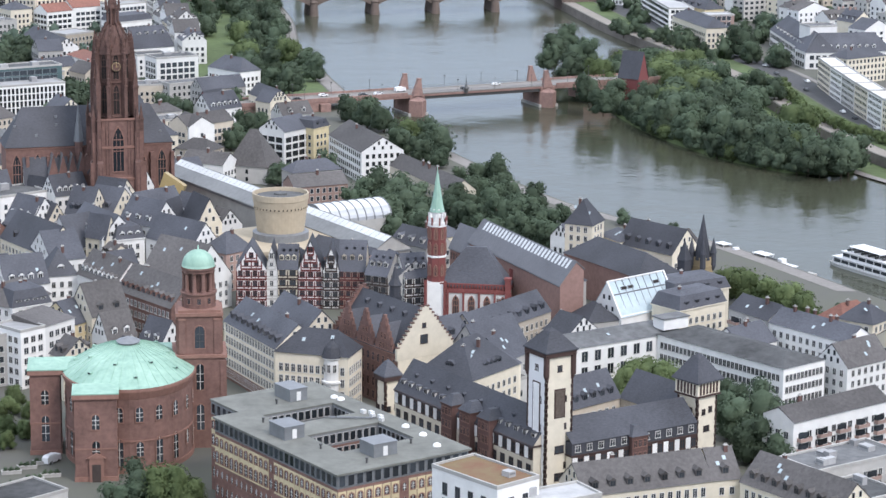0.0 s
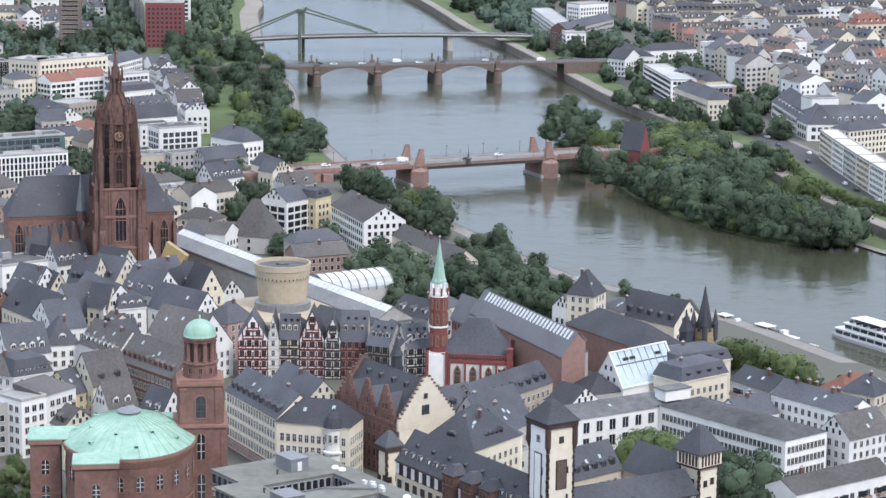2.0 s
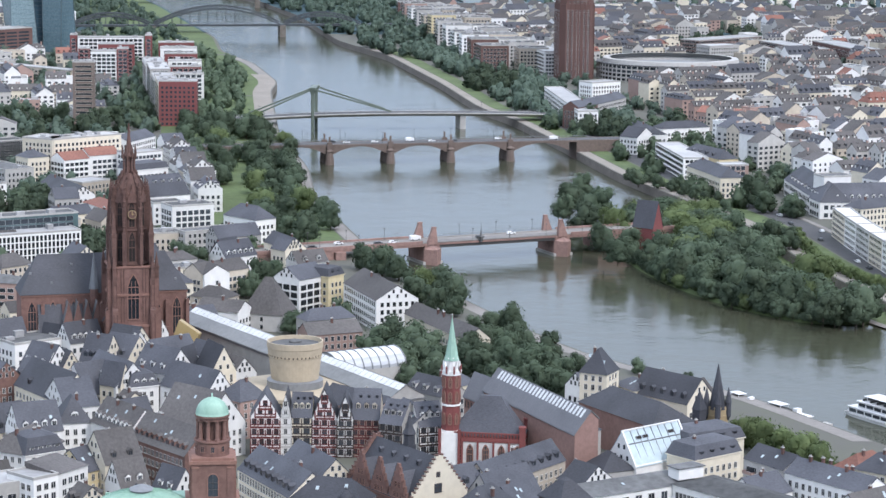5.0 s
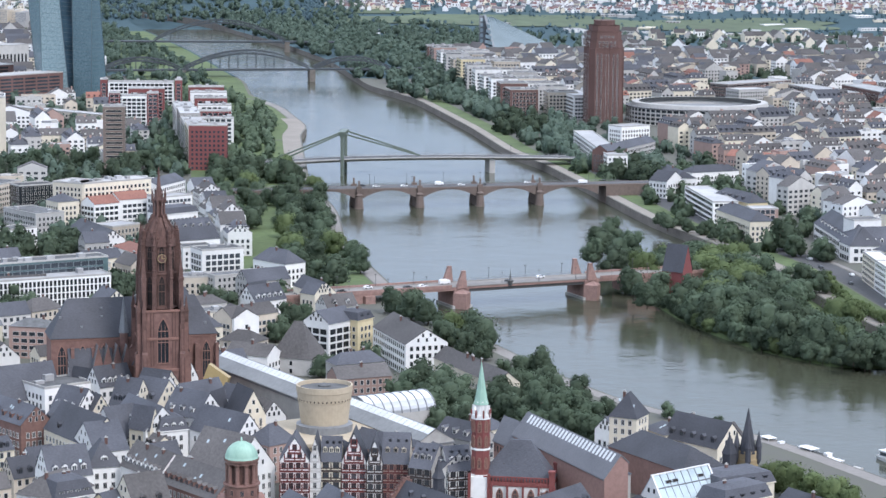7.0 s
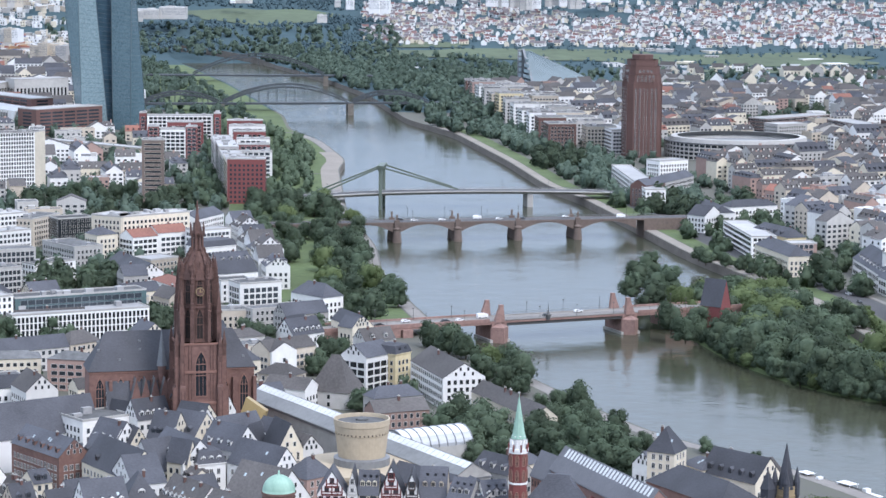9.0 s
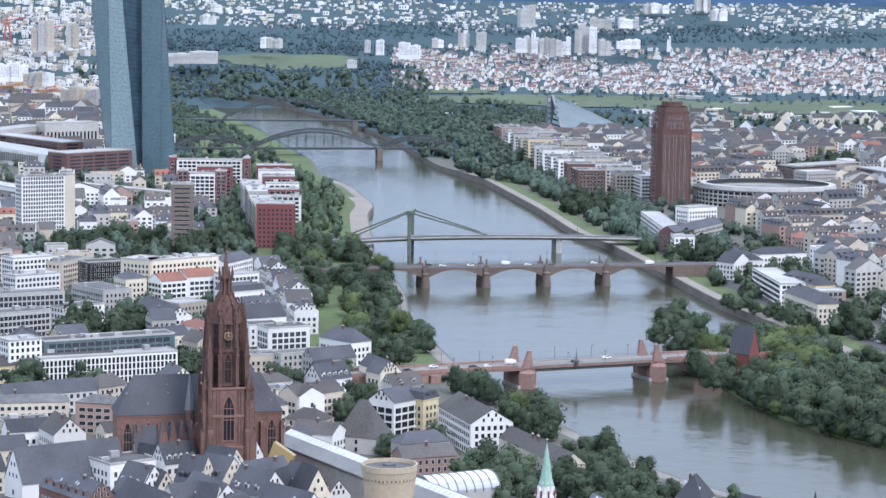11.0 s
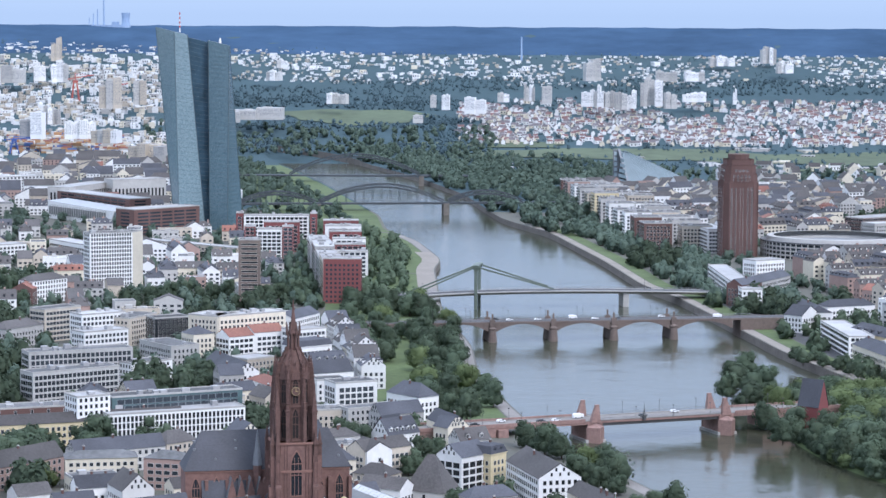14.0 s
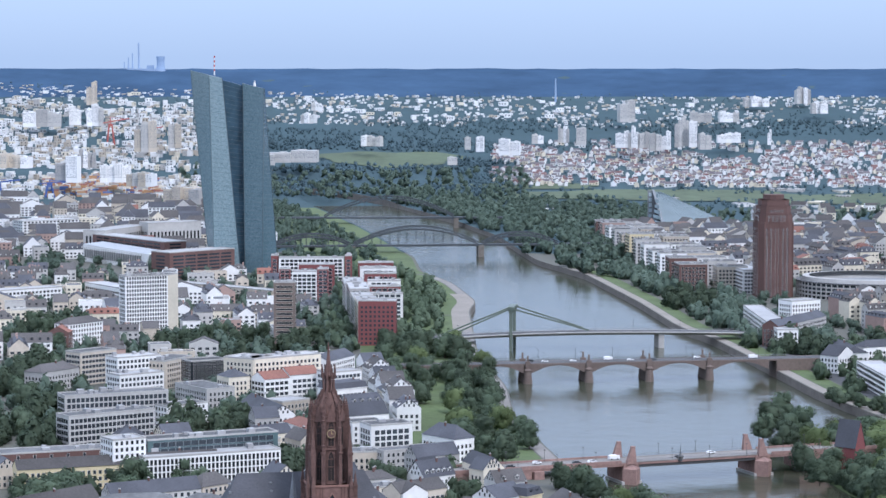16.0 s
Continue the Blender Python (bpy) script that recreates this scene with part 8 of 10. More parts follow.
def shutter_wing(x, y, w, d, h, rh, rot, bays, label, brick_bays=(), attic=False):
    """Wing of the town hall: cream wall with broad light panels between dark windows, steep slate roof with dormers."""
    claim(x, y, w, d, rot)
    ob = thing("town_hall_wing", label, "town hall", local(x, y, rot))
    b = MB()
    b.box(0, 0, -2, w, d, h + 2, 0)
    gable_ends(b, "gable", w, d, h, rh)
    b.box(0, -d / 2 - 0.05, h - 3.6, w, 0.1, 3.2, 1)
    b.box(0, 0, h - 0.3, w + 0.6, d + 0.6, 0.4, 1)
    body = b.obj("wall", [CREAM, QUOIN], ob)
    if attic:
        t = MB()
        t.box(0, 0, h + 0.1, w + 0.2, d + 0.2, 3.2, 0)
        t.obj("slate_storey", SLATE, ob)
        roof_on("gable", w, d, h + 3.3, rh - 3.0).obj("roof", [SLATE, CREAM], ob)
    else:
        roof_on("gable", w, d, h, rh).obj("roof", [SLATE, CREAM], ob)
    st = w / bays
    wa = window_mb(1.5, 1.6, "cross").mesh("window", [FRAME, GLASS, FRAME])
    pm = MB()
    pm.box(0, -0.1, 0, st * 0.42, 0.16, 2.9, 0)
    pm = pm.mesh("panel", WHITE)
    wm = window_mb(st * 0.42, 2.2, "cross").mesh("window", [QUOIN, GLASS, FRAME])
    wl = window_mb(st * 0.5, 2.4, "cross").mesh("window", [QUOIN, GLASS, FRAME])
    for i in range(bays):
        u = -w / 2 + (i + 0.5) * st
        place("panel", pm, body, Matrix.Translation((u - st * 0.24, -d / 2, h - 3.45)))
        place("window", wm, body, Matrix.Translation((u + st * 0.24, -d / 2 - 0.1, h - 3.1)))
        for z in (h - 7.4, h - 11.5):
            if z > 0:
                place("window", wl, body, Matrix.Translation((u, -d / 2 - 0.02, z)))
        if attic:
            place("window", wa, body, Matrix.Translation((u, -d / 2 - 0.12, h + 0.9)))
        else:
            place("dormer", dormer_mesh(1.6, 1.8, 1.6, SLATE, FRAME, True), ob, Matrix.Translation((u, -d / 2 + 1.2, h + 1.7 * rh / d)))
        if i % 2 and not attic:
            place("dormer", dormer_mesh(0.9, 0.8, 1.0, SLATE, SLATE), ob, Matrix.Translation((u, -d / 4, h + rh * 0.52)))
    for u in brick_bays:
        q = MB()
        q.box(u, -d / 2 - 0.2, -2, 4.8, 2.6, h + 4.4, 0)
        q.box(u, -d / 2 - 0.2, h + 2.3, 5.3, 3.1, 0.4, 0)
        bay = q.obj("brick_bay", BRICK, ob)
        r = MB()
        r.taper([(u - 2.8, -d / 2 - 1.9), (u + 2.8, -d / 2 - 1.9), (u + 2.8, -d / 2 + 2.6), (u - 2.8, -d / 2 + 2.6)], h + 2.7, [(u - 0.8, -d / 2 + 0.2), (u + 0.8, -d / 2 + 0.2), (u + 0.8, -d / 2 + 2.4), (u - 0.8, -d / 2 + 2.4)], h + 5.0, 0, 0)
        r.obj("bay_roof", SLATE, bay)
        for k in range(3):
            for z in (h - 0.1, h - 3.4, h - 7.2, h - 11):
                place("window", window_mb(0.95, 1.8, "cross").mesh("window", [SAND_TRIM, GLASS, FRAME]), bay, Matrix.Translation((u - 1.5 + k * 1.5, -d / 2 - 1.53, z)))


shutter_wing(10.0, 625.7, 61.5, 12, 15.8, 7.6, -55.4, 17, "cream town hall wing with dark window bays and steep slate roof", (-4.5, 3.6, 11.7))
shutter_wing(45.1, 613.5, 38.3, 12, 13, 8, 32, 11, "cream town hall wing with pale panels and steep slate roof", (0.5,), True)


GRAVEL_ROOF = mat("grey_green_roofing", (0.165, 0.168, 0.15), 0.9, var=0.3, scale=0.3, big=0.08)


def courtyard_office():
    """Yellow and red stone office block round two courts, with a grey glazed attic storey and flat roof."""
    x, y, w, d, rot = -28.3, 588.8, 69.0, 36.3, -55.0
    claim(x, y, w, d, rot)
    ob = thing("office_building", "yellow and red sandstone office block round two courts, flat grey roof", "office building", local(x, y, rot))
    holes = [(-15.5, -5.0, -8.0, 12.3), (5.0, 20.5, -8.0, 12.3)]
    notch = (-w / 2, -21.0, -d / 2, -11.5)
    xs = sorted({-w / 2, w / 2, *[v for h in (*holes, notch) for v in h[:2]]})
    ys = sorted({-d / 2, d / 2, *[v for h in (*holes, notch) for v in h[2:]]})

    def hole(cx, cy):
        return any(h[0] < cx < h[1] and h[2] < cy < h[3] for h in (*holes, notch))
    b, top, rf = MB(), MB(), MB()
    for i in range(len(xs) - 1):
        for j in range(len(ys) - 1):
            cx, cy = (xs[i] + xs[i + 1]) / 2, (ys[j] + ys[j + 1]) / 2
            sx, sy = xs[i + 1] - xs[i], ys[j + 1] - ys[j]
            low = hole(cx, cy)
            if low and cx < notch[1] and cy < notch[3]:
                continue
            b.box(cx, cy, -2, sx, sy, 7 if low else 21.5, 0, bottom=False)
            if not low:
                top.box(cx, cy, 19.5, sx, sy, 3.3, 0, bottom=False)
    body = b.obj("wall", SANDSTONE, ob)
    top.obj("attic", LEAD, ob)
    for i in range(len(xs) - 1):
        for j in range(len(ys) - 1):
            cx, cy = (xs[i] + xs[i + 1]) / 2, (ys[j] + ys[j + 1]) / 2
            sx, sy = xs[i + 1] - xs[i], ys[j + 1] - ys[j]
            if not hole(cx, cy):
                x0, x1, y0, y1 = xs[i], xs[i + 1], ys[j], ys[j + 1]
                x0 -= 0.6 if i == 0 else 0
                x1 += 0.6 if i == len(xs) - 2 else 0
                y0 -= 0.6 if j == 0 else 0
                y1 += 0.6 if j == len(ys) - 2 else 0
                rf.add([(x0, y0, 23.25), (x1, y0, 23.25), (x1, y1, 23.25), (x0, y1, 23.25), (x0, y0, 22.75), (x1, y0, 22.75), (x1, y1, 22.75), (x0, y1, 22.75)], [(0, 1, 2, 3)], 0)
                for e_, (di, dj) in (((0, 1), (0, -1)), ((1, 2), (1, 0)), ((2, 3), (0, 1)), ((3, 0), (-1, 0))):
                    ii, jj = i + di, j + dj
                    if not (0 <= ii < len(xs) - 1 and 0 <= jj < len(ys) - 1) or hole((xs[ii] + xs[ii + 1]) / 2, (ys[jj] + ys[jj + 1]) / 2):
                        k_ = len(rf.v) - 8
                        rf.f.append((k_ + e_[0], k_ + 4 + e_[0], k_ + 4 + e_[1], k_ + e_[1]))
                        rf.m.append(0)
    rf.obj("roof", GRAVEL_ROOF, ob)
    fr = [FRAME, GLASS, FRAME]
    pane = window_mb(1.7, 2.4, "none").mesh("window", [STEEL, GLASS, STEEL])
    arch = window_mb(1.3, 2.6, "arch").mesh("window", [SAND_TRIM, GLASS, FRAME])
    arch_s = window_mb(1.1, 1.9, "arch").mesh("window", [SAND_TRIM, GLASS, FRAME])
    yp = MB()
    yp.box(0, -0.05, 0, 2.15, 0.1, 7.6, 0)
    yp = yp.mesh("yellow_panel", YELLOW)
    for a, c, mid in (((notch[1], -d / 2), (w / 2, -d / 2), True), ((w / 2, -d / 2), (w / 2, d / 2), False), ((-w / 2, d / 2), (-w / 2, notch[3]), False), ((-w / 2, notch[3]), (notch[1], notch[3]), False), ((notch[1], notch[3]), (notch[1], -d / 2), False)):
        ln = math.hypot(c[0] - a[0], c[1] - a[1])
        ang = math.atan2(c[1] - a[1], c[0] - a[0])
        n = int(ln / 2.3)
        for i in range(n):
            u = (i + 0.5) * ln / n
            m = Matrix.Translation((a[0] + math.cos(ang) * u, a[1] + math.sin(ang) * u, 0)) @ Matrix.Rotation(ang, 4, "Z")
            if not 0.42 < i / n < 0.5:
                place("yellow_panel", yp, body, m @ Matrix.Translation((0, 0, 11.2)))
            place("window", arch_s, body, m @ Matrix.Translation((0, -0.12, 16.2)))
            place("window", arch, body, m @ Matrix.Translation((0, -0.12, 12.0)))
            place("window", arch_s, body, m @ Matrix.Translation((0, -0.02, 8.2)))
            place("window", arch, body, m @ Matrix.Translation((0, -0.02, 3.6)))
            place("window", pane, body, m @ Matrix.Translation((0, -0.05, 20.0)))
    out = MB()
    for h0, h1, g0, g1 in holes:
        for p, q in (((h0, g1), (h1, g1)), ((h0, g0), (h0, g1)), ((h1, g1), (h1, g0)), ((h1, g0), (h0, g0))):
            wall_windows(ob, p, q, 5, 5, 3.55, 1.4, 2.2, 1.9, fr, "none", out=out)
    out.obj("court_glazing", fr, ob, kind="stuff")
    for cx, cy, sx, sy in ((-25, 6, 7.5, 5), (2.5, -12, 7, 5.5), (26, -1.5, 6, 6.5)):
        v = MB()
        v.box(cx, cy, 23, sx, sy, 3.4, 0)
        v.box(cx, cy, 26.3, sx + 0.3, sy + 0.3, 0.25, 0)
        v.box(cx + sx / 2, cy, 23.4, 0.1, 1.2, 2.3, 1)
        v.obj("plant_room", [LEAD, WHITE], ob)
    for cx, cy in ((-19, 15), (-16.5, 15.4), (20, 15.2), (12, 15.6), (29, 13)):
        v = MB()
        v.lathe([(1.0, 23.2), (0.9, 23.7), (0.4, 24.0)], 12, cx, cy)
        v.obj("roof_dome", WHITE, ob, smooth=True)
    for i in range(5):
        v = MB()
        v.box(-3.5 + i * 2.0, 13.6 + (i % 2) * 1.1, 23.2, 1.5, 0.9, 0.9, 0)
        v.obj("cooling_unit", ROOF_WHITE, ob)
    v = MB()
    for o in (0, 1.1):
        v.beam((-4.5, 3 + o, 23.6), (2.5, 12.5 + o, 23.6), 0.25)
    v.obj("roof_pipes", STEEL, ob)
    for cx, cy in ((-10, -11), (-22, 0), (16, -11), (24, 9), (31, -8), (-28, 12)):
        v = MB()
        v.lathe([(0.25, 23.2), (0.25, 24.1), (0.4, 24.2), (0.4, 24.5)], 8, cx, cy)
        v.obj("roof_pipe", FRAME_DARK, ob)


courtyard_office()


# ---- the square with timber-framed houses ----
def timber_house(x, y, w, d, h, rot, floors, beam, fill, label, gable=True, rh=8.0):
    claim(x, y, w, d, rot)
    ob = thing("timber_house", label, "house", local(x, y, rot), group="timber-framed houses on the square")
    b = MB()
    b.box(0, 0, -1.5, w, d, h + 1.5, 0)
    gable_ends(b, "gable_y" if gable else "gable", w, d, h, rh)
    body = b.obj("wall", fill, ob)
    roof_on("gable_y" if gable else "gable", w, d, h, rh, 0.3).obj("roof", [SLATE, fill], ob)
    fl = h / floors
    n = max(2, int(w / 2.2))
    y0 = -d / 2 - 0.06
    wm = window_mb(w / n * 0.58, fl * 0.5, "cross").mesh("window", [beam, GLASS, FRAME])
    if not gable:
        for u in (-0.3, 0.0, 0.3):
            place("dormer", dormer_mesh(1.4, 1.5, 1.8, SLATE, fill), ob, Matrix.Translation((u * w, -d * 0.33, h + rh * 0.34)))
            place("dormer", dormer_mesh(0.8, 0.8, 1.0, SLATE, SLATE), ob, Matrix.Translation((u * w + 0.6, -d * 0.16, h + rh * 0.68)))
    k = 0
    levels = [(i * fl, w) for i in range(floors)]
    if gable:
        levels += [(h + j * 2.6, w * (1 - (j * 2.6 + 2.4) / rh)) for j in range(int((rh - 2) / 2.6) + 1)]
    for z, ww in levels:
        if ww < 1:
            continue
        t = MB()
        t.box(0, y0, z - 0.2, ww + 0.2, 0.26, 0.6, 0)
        t.box(0, y0, z + fl * 0.26, ww, 0.18, 0.34, 0)
        m_ = max(1, int(ww / 2.2))
        for i in range(m_ + 1):
            t.box(-ww / 2 + i * ww / m_, y0, z, 0.4, 0.2, min(fl, 2.6), 0)
        for i in range(m_):
            u = -ww / 2 + (i + 0.5) * ww / m_
            if (i + k) % 2:
                t.beam((u - 0.4, y0, z + 0.1), (u + 0.4, y0, z + fl * 0.28), 0.14)
            place("window", wm, body, Matrix.Translation((u, y0 - 0.02, z + fl * 0.36)))
        t.obj("timber_frame", beam, body)
        k += 1
    e = MB()
    for s, a in ((w / 2, 90), (-w / 2, -90)):
        for i in range(floors):
            e.box(s, 0, i * fl, 0.15, d, 0.3, 0)
            for j in range(5):
                e.box(s, -d / 2 + j * d / 4, i * fl, 0.15, 0.22, fl, 0)
    e.obj("side_frame", beam, body)


timber_house(-61.8, 803, 9.4, 13, 13.5, 2, 4, TIMBER_RED, WHITE, "red timber-framed gabled house with a white infill")
timber_house(-55.2, 805, 3.6, 13, 13.0, 0, 4, GREY, WHITE, "very narrow pale timber-framed house")
timber_house(-50.1, 806, 6.6, 13, 13.0, 0, 4, TIMBER, CREAM, "cream timber-framed house with a broad slate roof", False, 7)
timber_house(-42.7, 806, 8.0, 13, 12.5, 0, 4, TIMBER_RED, WHITE, "tall timber-framed house with a stepped dark red gable", True, 10)
timber_house(-36.0, 805, 5.2, 13, 12.5, 0, 4, TIMBER, WHITE, "dark timber-framed gabled house with white infill")
timber_house(-29.0, 806, 8.8, 13, 12.5, -4, 4, TIMBER_RED, BEIGE, "reddish timber-framed house with a tall slate roof", False, 9)
timber_house(-18.8, 797, 8.0, 12, 13, -25, 4, TIMBER, GREY, "grey half-timbered corner house", False, 7)
timber_house(-10.0, 797, 8.6, 12, 12.5, 20, 4, TIMBER, WHITE, "white half-timbered corner house with dark beams", False, 7)


# ---- art hall ----
BEIGE_STONE = mat("beige_sandstone", (0.44, 0.37, 0.27), 0.85, var=0.15, scale=0.5)


def art_hall():
    ob = thing("art_gallery", "long pale art hall with glass roof and round stone drum", "gallery")
    claim(-59.3, 899, 161, 14, -58.4)
    claim(-55, 846, 42, 36)
    hall = MB()
    w, d, h = 161.0, 14.0, 13.0
    hall.box(0, 0, -2, w, d, h + 2, 0)
    gable_ends(hall, "gable", w, d, h, 4.5)
    hall.box(0, 0, h - 1.2, w + 0.6, d + 0.8, 0.6, 1)
    hb = hall.obj("hall", [CONCRETE, STEEL], ob, local(-59.3, 899.1, -58.4))
    r = roof_on("gable", w, d, h, 4.5)
    r.obj("roof", [GREY_GLAZING, CONCRETE], hb)
    n = 46
    for i in range(n):
        if i in (21, 22, 23, 24):
            continue
        s = MB()
        x0 = -w / 2 + i * w / n
        for sg in (1, -1):
            p = lambda q, o: (q, sg * (-d / 2 * (1 - o)), h + 4.5 * o + 0.12)
            s.add([p(x0 + 0.12, 0.6), p(x0 + w / n - 0.12, 0.6), p(x0 + w / n - 0.12, 0.95), p(x0 + 0.12, 0.95)], [(0, 1, 2, 3) if sg > 0 else (3, 2, 1, 0)], 0)
        s.obj("skylight", GLASS_ROOF, hb)
    drum = MB()
    drum.lathe([(8.0, -1), (8.0, 15), (8.4, 18.5), (9.4, 26.4), (9.6, 26.6), (9.6, 28.6), (9.1, 28.6), (9.0, 27.2)], 48, -55.4, 848)
    dr = drum.obj("drum", BEIGE_STONE, ob, label="cream sandstone drum with a ring of small windows")
    c = MB()
    c.lathe([(9.0, 27.3), (4.0, 27.7), (2.2, 27.9), (2.2, 28.5), (0.4, 29.1)], 32, -55.4, 848)
    c.obj("drum_roof", [ROOF_FLAT], dr)
    wm = window_mb(0.55, 2.5, "none").mesh("window", [BEIGE_STONE, VOID, BEIGE_STONE])
    for i in range(40):
        a = 2 * math.pi * i / 40
        place("window", wm, dr, Matrix.Translation((-55.4 + 9.08 * math.cos(a), 848 + 9.08 * math.sin(a), 23.6)) @ Matrix.Rotation(a + math.pi / 2, 4, "Z"))
    gl = MB()
    gl.lathe([(9.6, 12.5), (9.6, 15.2), (8.4, 15.6)], 40, -55.4, 848)
    gl.obj("glass_ring", LEAD, ob)
    base = MB()
    base.lathe([(20.5, -1), (20.5, 11.0), (21.2, 11.2), (21.2, 12.4), (8, 12.9)], 48, -57, 848)
    bs = base.obj("round_base", BEIGE_STONE, ob)
    for i in range(40):
        a = 2 * math.pi * i / 40
        place("window", window_mb(1.6, 2.2, "none").mesh("window", [CONCRETE, GLASS, CONCRETE]) if i == 0 else bs.children[0].data, bs, Matrix.Translation((-57 + 20.55 * math.cos(a), 848 + 20.55 * math.sin(a), 7.5)) @ Matrix.Rotation(a + math.pi / 2, 4, "Z"))
    # barrel-vaulted side hall
    v = MB()
    n = 16
    for y in range(9):
        for i in range(n + 1):
            a = math.pi * i / n
            v.v.append((-9.5 * math.cos(a), -14 + 28 * y / 8, 9 + 6.5 * math.sin(a)))
    for y in range(8):
        for i in range(n):
            q = y * (n + 1) + i
            v.f.append((q, q + 1, q + n + 2, q + n + 1))
            v.m.append(0 if 4 <= i < 12 else 1)
    v.box(0, 0, -1, 19, 28, 10, 2)
    v.f += [tuple(range(n + 1)), tuple(8 * (n + 1) + i for i in range(n, -1, -1))]
    v.m += [1, 1]
    v.obj("vault", [GLASS_ROOF, METAL_ROOF, CONCRETE], ob, local(-35, 906, -58) @ Matrix.Diagonal((0.86, 1, 0.9, 1)))
    claim(-35, 906, 22, 34, -58)
    for y in range(9):
        rb = MB()
        for i in range(n):
            a0, a1 = math.pi * i / n, math.pi * (i + 1) / n
            yy = -14 + 28 * y / 8
            rb.beam((-9.6 * math.cos(a0), yy, 9.05 + 6.6 * math.sin(a0)), (-9.6 * math.cos(a1), yy, 9.05 + 6.6 * math.sin(a1)), 0.35)
        rb.obj("vault_rib", LEAD, ob, local(-35, 906, -58) @ Matrix.Diagonal((0.86, 1, 0.9, 1)))
    g = MB()
    face = [(-5.0, 18.4), (2.4, 14.6), (4.7, 20.4), (-2.5, 25.4)]
    g.v += [(x, -1.5, z) for x, z in face] + [(x + 0.6, 2.5, z - 0.4) for x, z in face]
    g.f += [(0, 1, 2, 3), (1, 5, 6, 2), (3, 2, 6, 7), (0, 3, 7, 4), (4, 7, 6, 5)]
    g.m += [0] * 5
    g.box(-0.6, 1.0, -1, 8.0, 4.0, 16.2, 1)
    g.obj("gold_gable", [GOLD, CONCRETE], ob, local(-98, 900, 0), label="gold-coloured metal clad end block")



art_hall()


# ---- the museum halls with lopsided gables ----
def museum_hall(eave, ridge_pts, h, rh, right, drop, skylights, label):
    """A long hall: eave and ridge run from the first to the second point; the far slope is short and steep."""
    (ax, ay), (bx, by) = eave
    ln = math.hypot(bx - ax, by - ay)
    ux, uy = (bx - ax) / ln, (by - ay) / ln
    px, py = -uy, ux
    k = (ridge_pts[0] - ax) * px + (ridge_pts[1] - ay) * py
    sec = [(0, -1), (0, h), (k, h + rh), (k + right, h + rh - drop), (k + right, -1)]
    b = MB()
    for u in (0, ln):
        b.v += [(ax + ux * u + px * q, ay + uy * u + py * q, z) for q, z in sec]
    b.f += [(0, 5, 6, 1), (3, 8, 9, 4), (0, 1, 2, 3, 4), (9, 8, 7, 6, 5)]
    b.m += [0, 0, 0, 0]
    hall = b.obj("museum_hall", MUSEUM)
    tagged(hall, label, "museum", "museum halls")
    claim(ax + ux * ln / 2 + px * (k + right) / 2, ay + uy * ln / 2 + py * (k + right) / 2, ln, k + right, math.degrees(math.atan2(uy, ux)))
    P = lambda u, q, z: (ax + ux * u + px * q, ay + uy * u + py * q, z)
    r = MB()
    for (q0, z0), (q1, z1) in (((-0.5, h - 0.3), (k, h + rh + 0.15)), ((k, h + rh + 0.15), (k + right + 0.3, h + rh - drop - 0.1))):
        for up in (0.0, 0.3):
            r.add([P(-0.3, q0, z0 + up), P(ln + 0.3, q0, z0 + up), P(ln + 0.3, q1, z1 + up), P(-0.3, q1, z1 + up)], [(0, 1, 2, 3)], 0)
        r.add([P(ln + 0.3, q0, z0), P(ln + 0.3, q1, z1), P(ln + 0.3, q1, z1 + 0.3), P(ln + 0.3, q0, z0 + 0.3)], [(0, 1, 2, 3)], 1)
    r.obj("roof", [SLATE_MUSEUM, LEAD], hall)
    for i in range(skylights):
        s = MB()
        u0, u1 = ln * (0.05 + 0.93 * i / skylights), ln * (0.05 + 0.93 * (i + 0.55) / skylights)
        c = [(u0, 0.3), (u1, 0.3), (u1, 0.94), (u0, 0.94)]
        s.add([P(u, k * o, h + rh * o + 0.52) for u, o in c] + [P(u, k * o, h + rh * o + 0.3) for u, o in c], [(0, 1, 2, 3), (0, 4, 5, 1), (1, 5, 6, 2), (3, 7, 4, 0)], 0)
        s.obj("skylight_strip", GLASS_ROOF, hall)
    if not skylights:
        n = 30
        wm = MB()
        wm.add([(-0.45, -0.05, 0), (0.45, -0.05, 0), (0.45, -0.05, 2.2), (-0.45, -0.05, 2.2)], [(0, 1, 2, 3)], 0)
        wm.box(0.7, -0.1, -0.1, 0.35, 0.2, 2.5, 1)
        me = wm.mesh("clerestory_window", [GLASS, SAND_TRIM])
        for i in range(n):
            u = ln * (i + 0.5) / n
            place("clerestory_window", me, hall, Matrix.Translation(P(u, -0.02, h - 3.4)) @ Matrix.Rotation(math.atan2(uy, ux), 4, "Z"))
    return hall


SLATE_MUSEUM = mat("museum_slate", (0.135, 0.138, 0.15), 0.6, var=0.25, scale=1.2, big=0.08, bump=0.2, stretch=(1, 1, 3), spec=0.25)
museum_hall(((2.3, 833.2), (31.9, 781.7)), (4.3, 837.7), 13, 7.8, 2.2, 2.6, 0, "museum hall with a lopsided slate roof and sandstone gable")
museum_hall(((8.6, 824.8), (36.2, 762.4)), (13.4, 827.5), 17.0, 7.0, 2.6, 2.5, 26, "second museum hall with white skylight strips in slate")
q = MB()
q.box(0, 0, -1, 2.6, 3.0, 16.5, 0)
for z in range(1, 15, 2):
    q.box(0, 0, z, 2.7, 3.1, 0.18, 1)
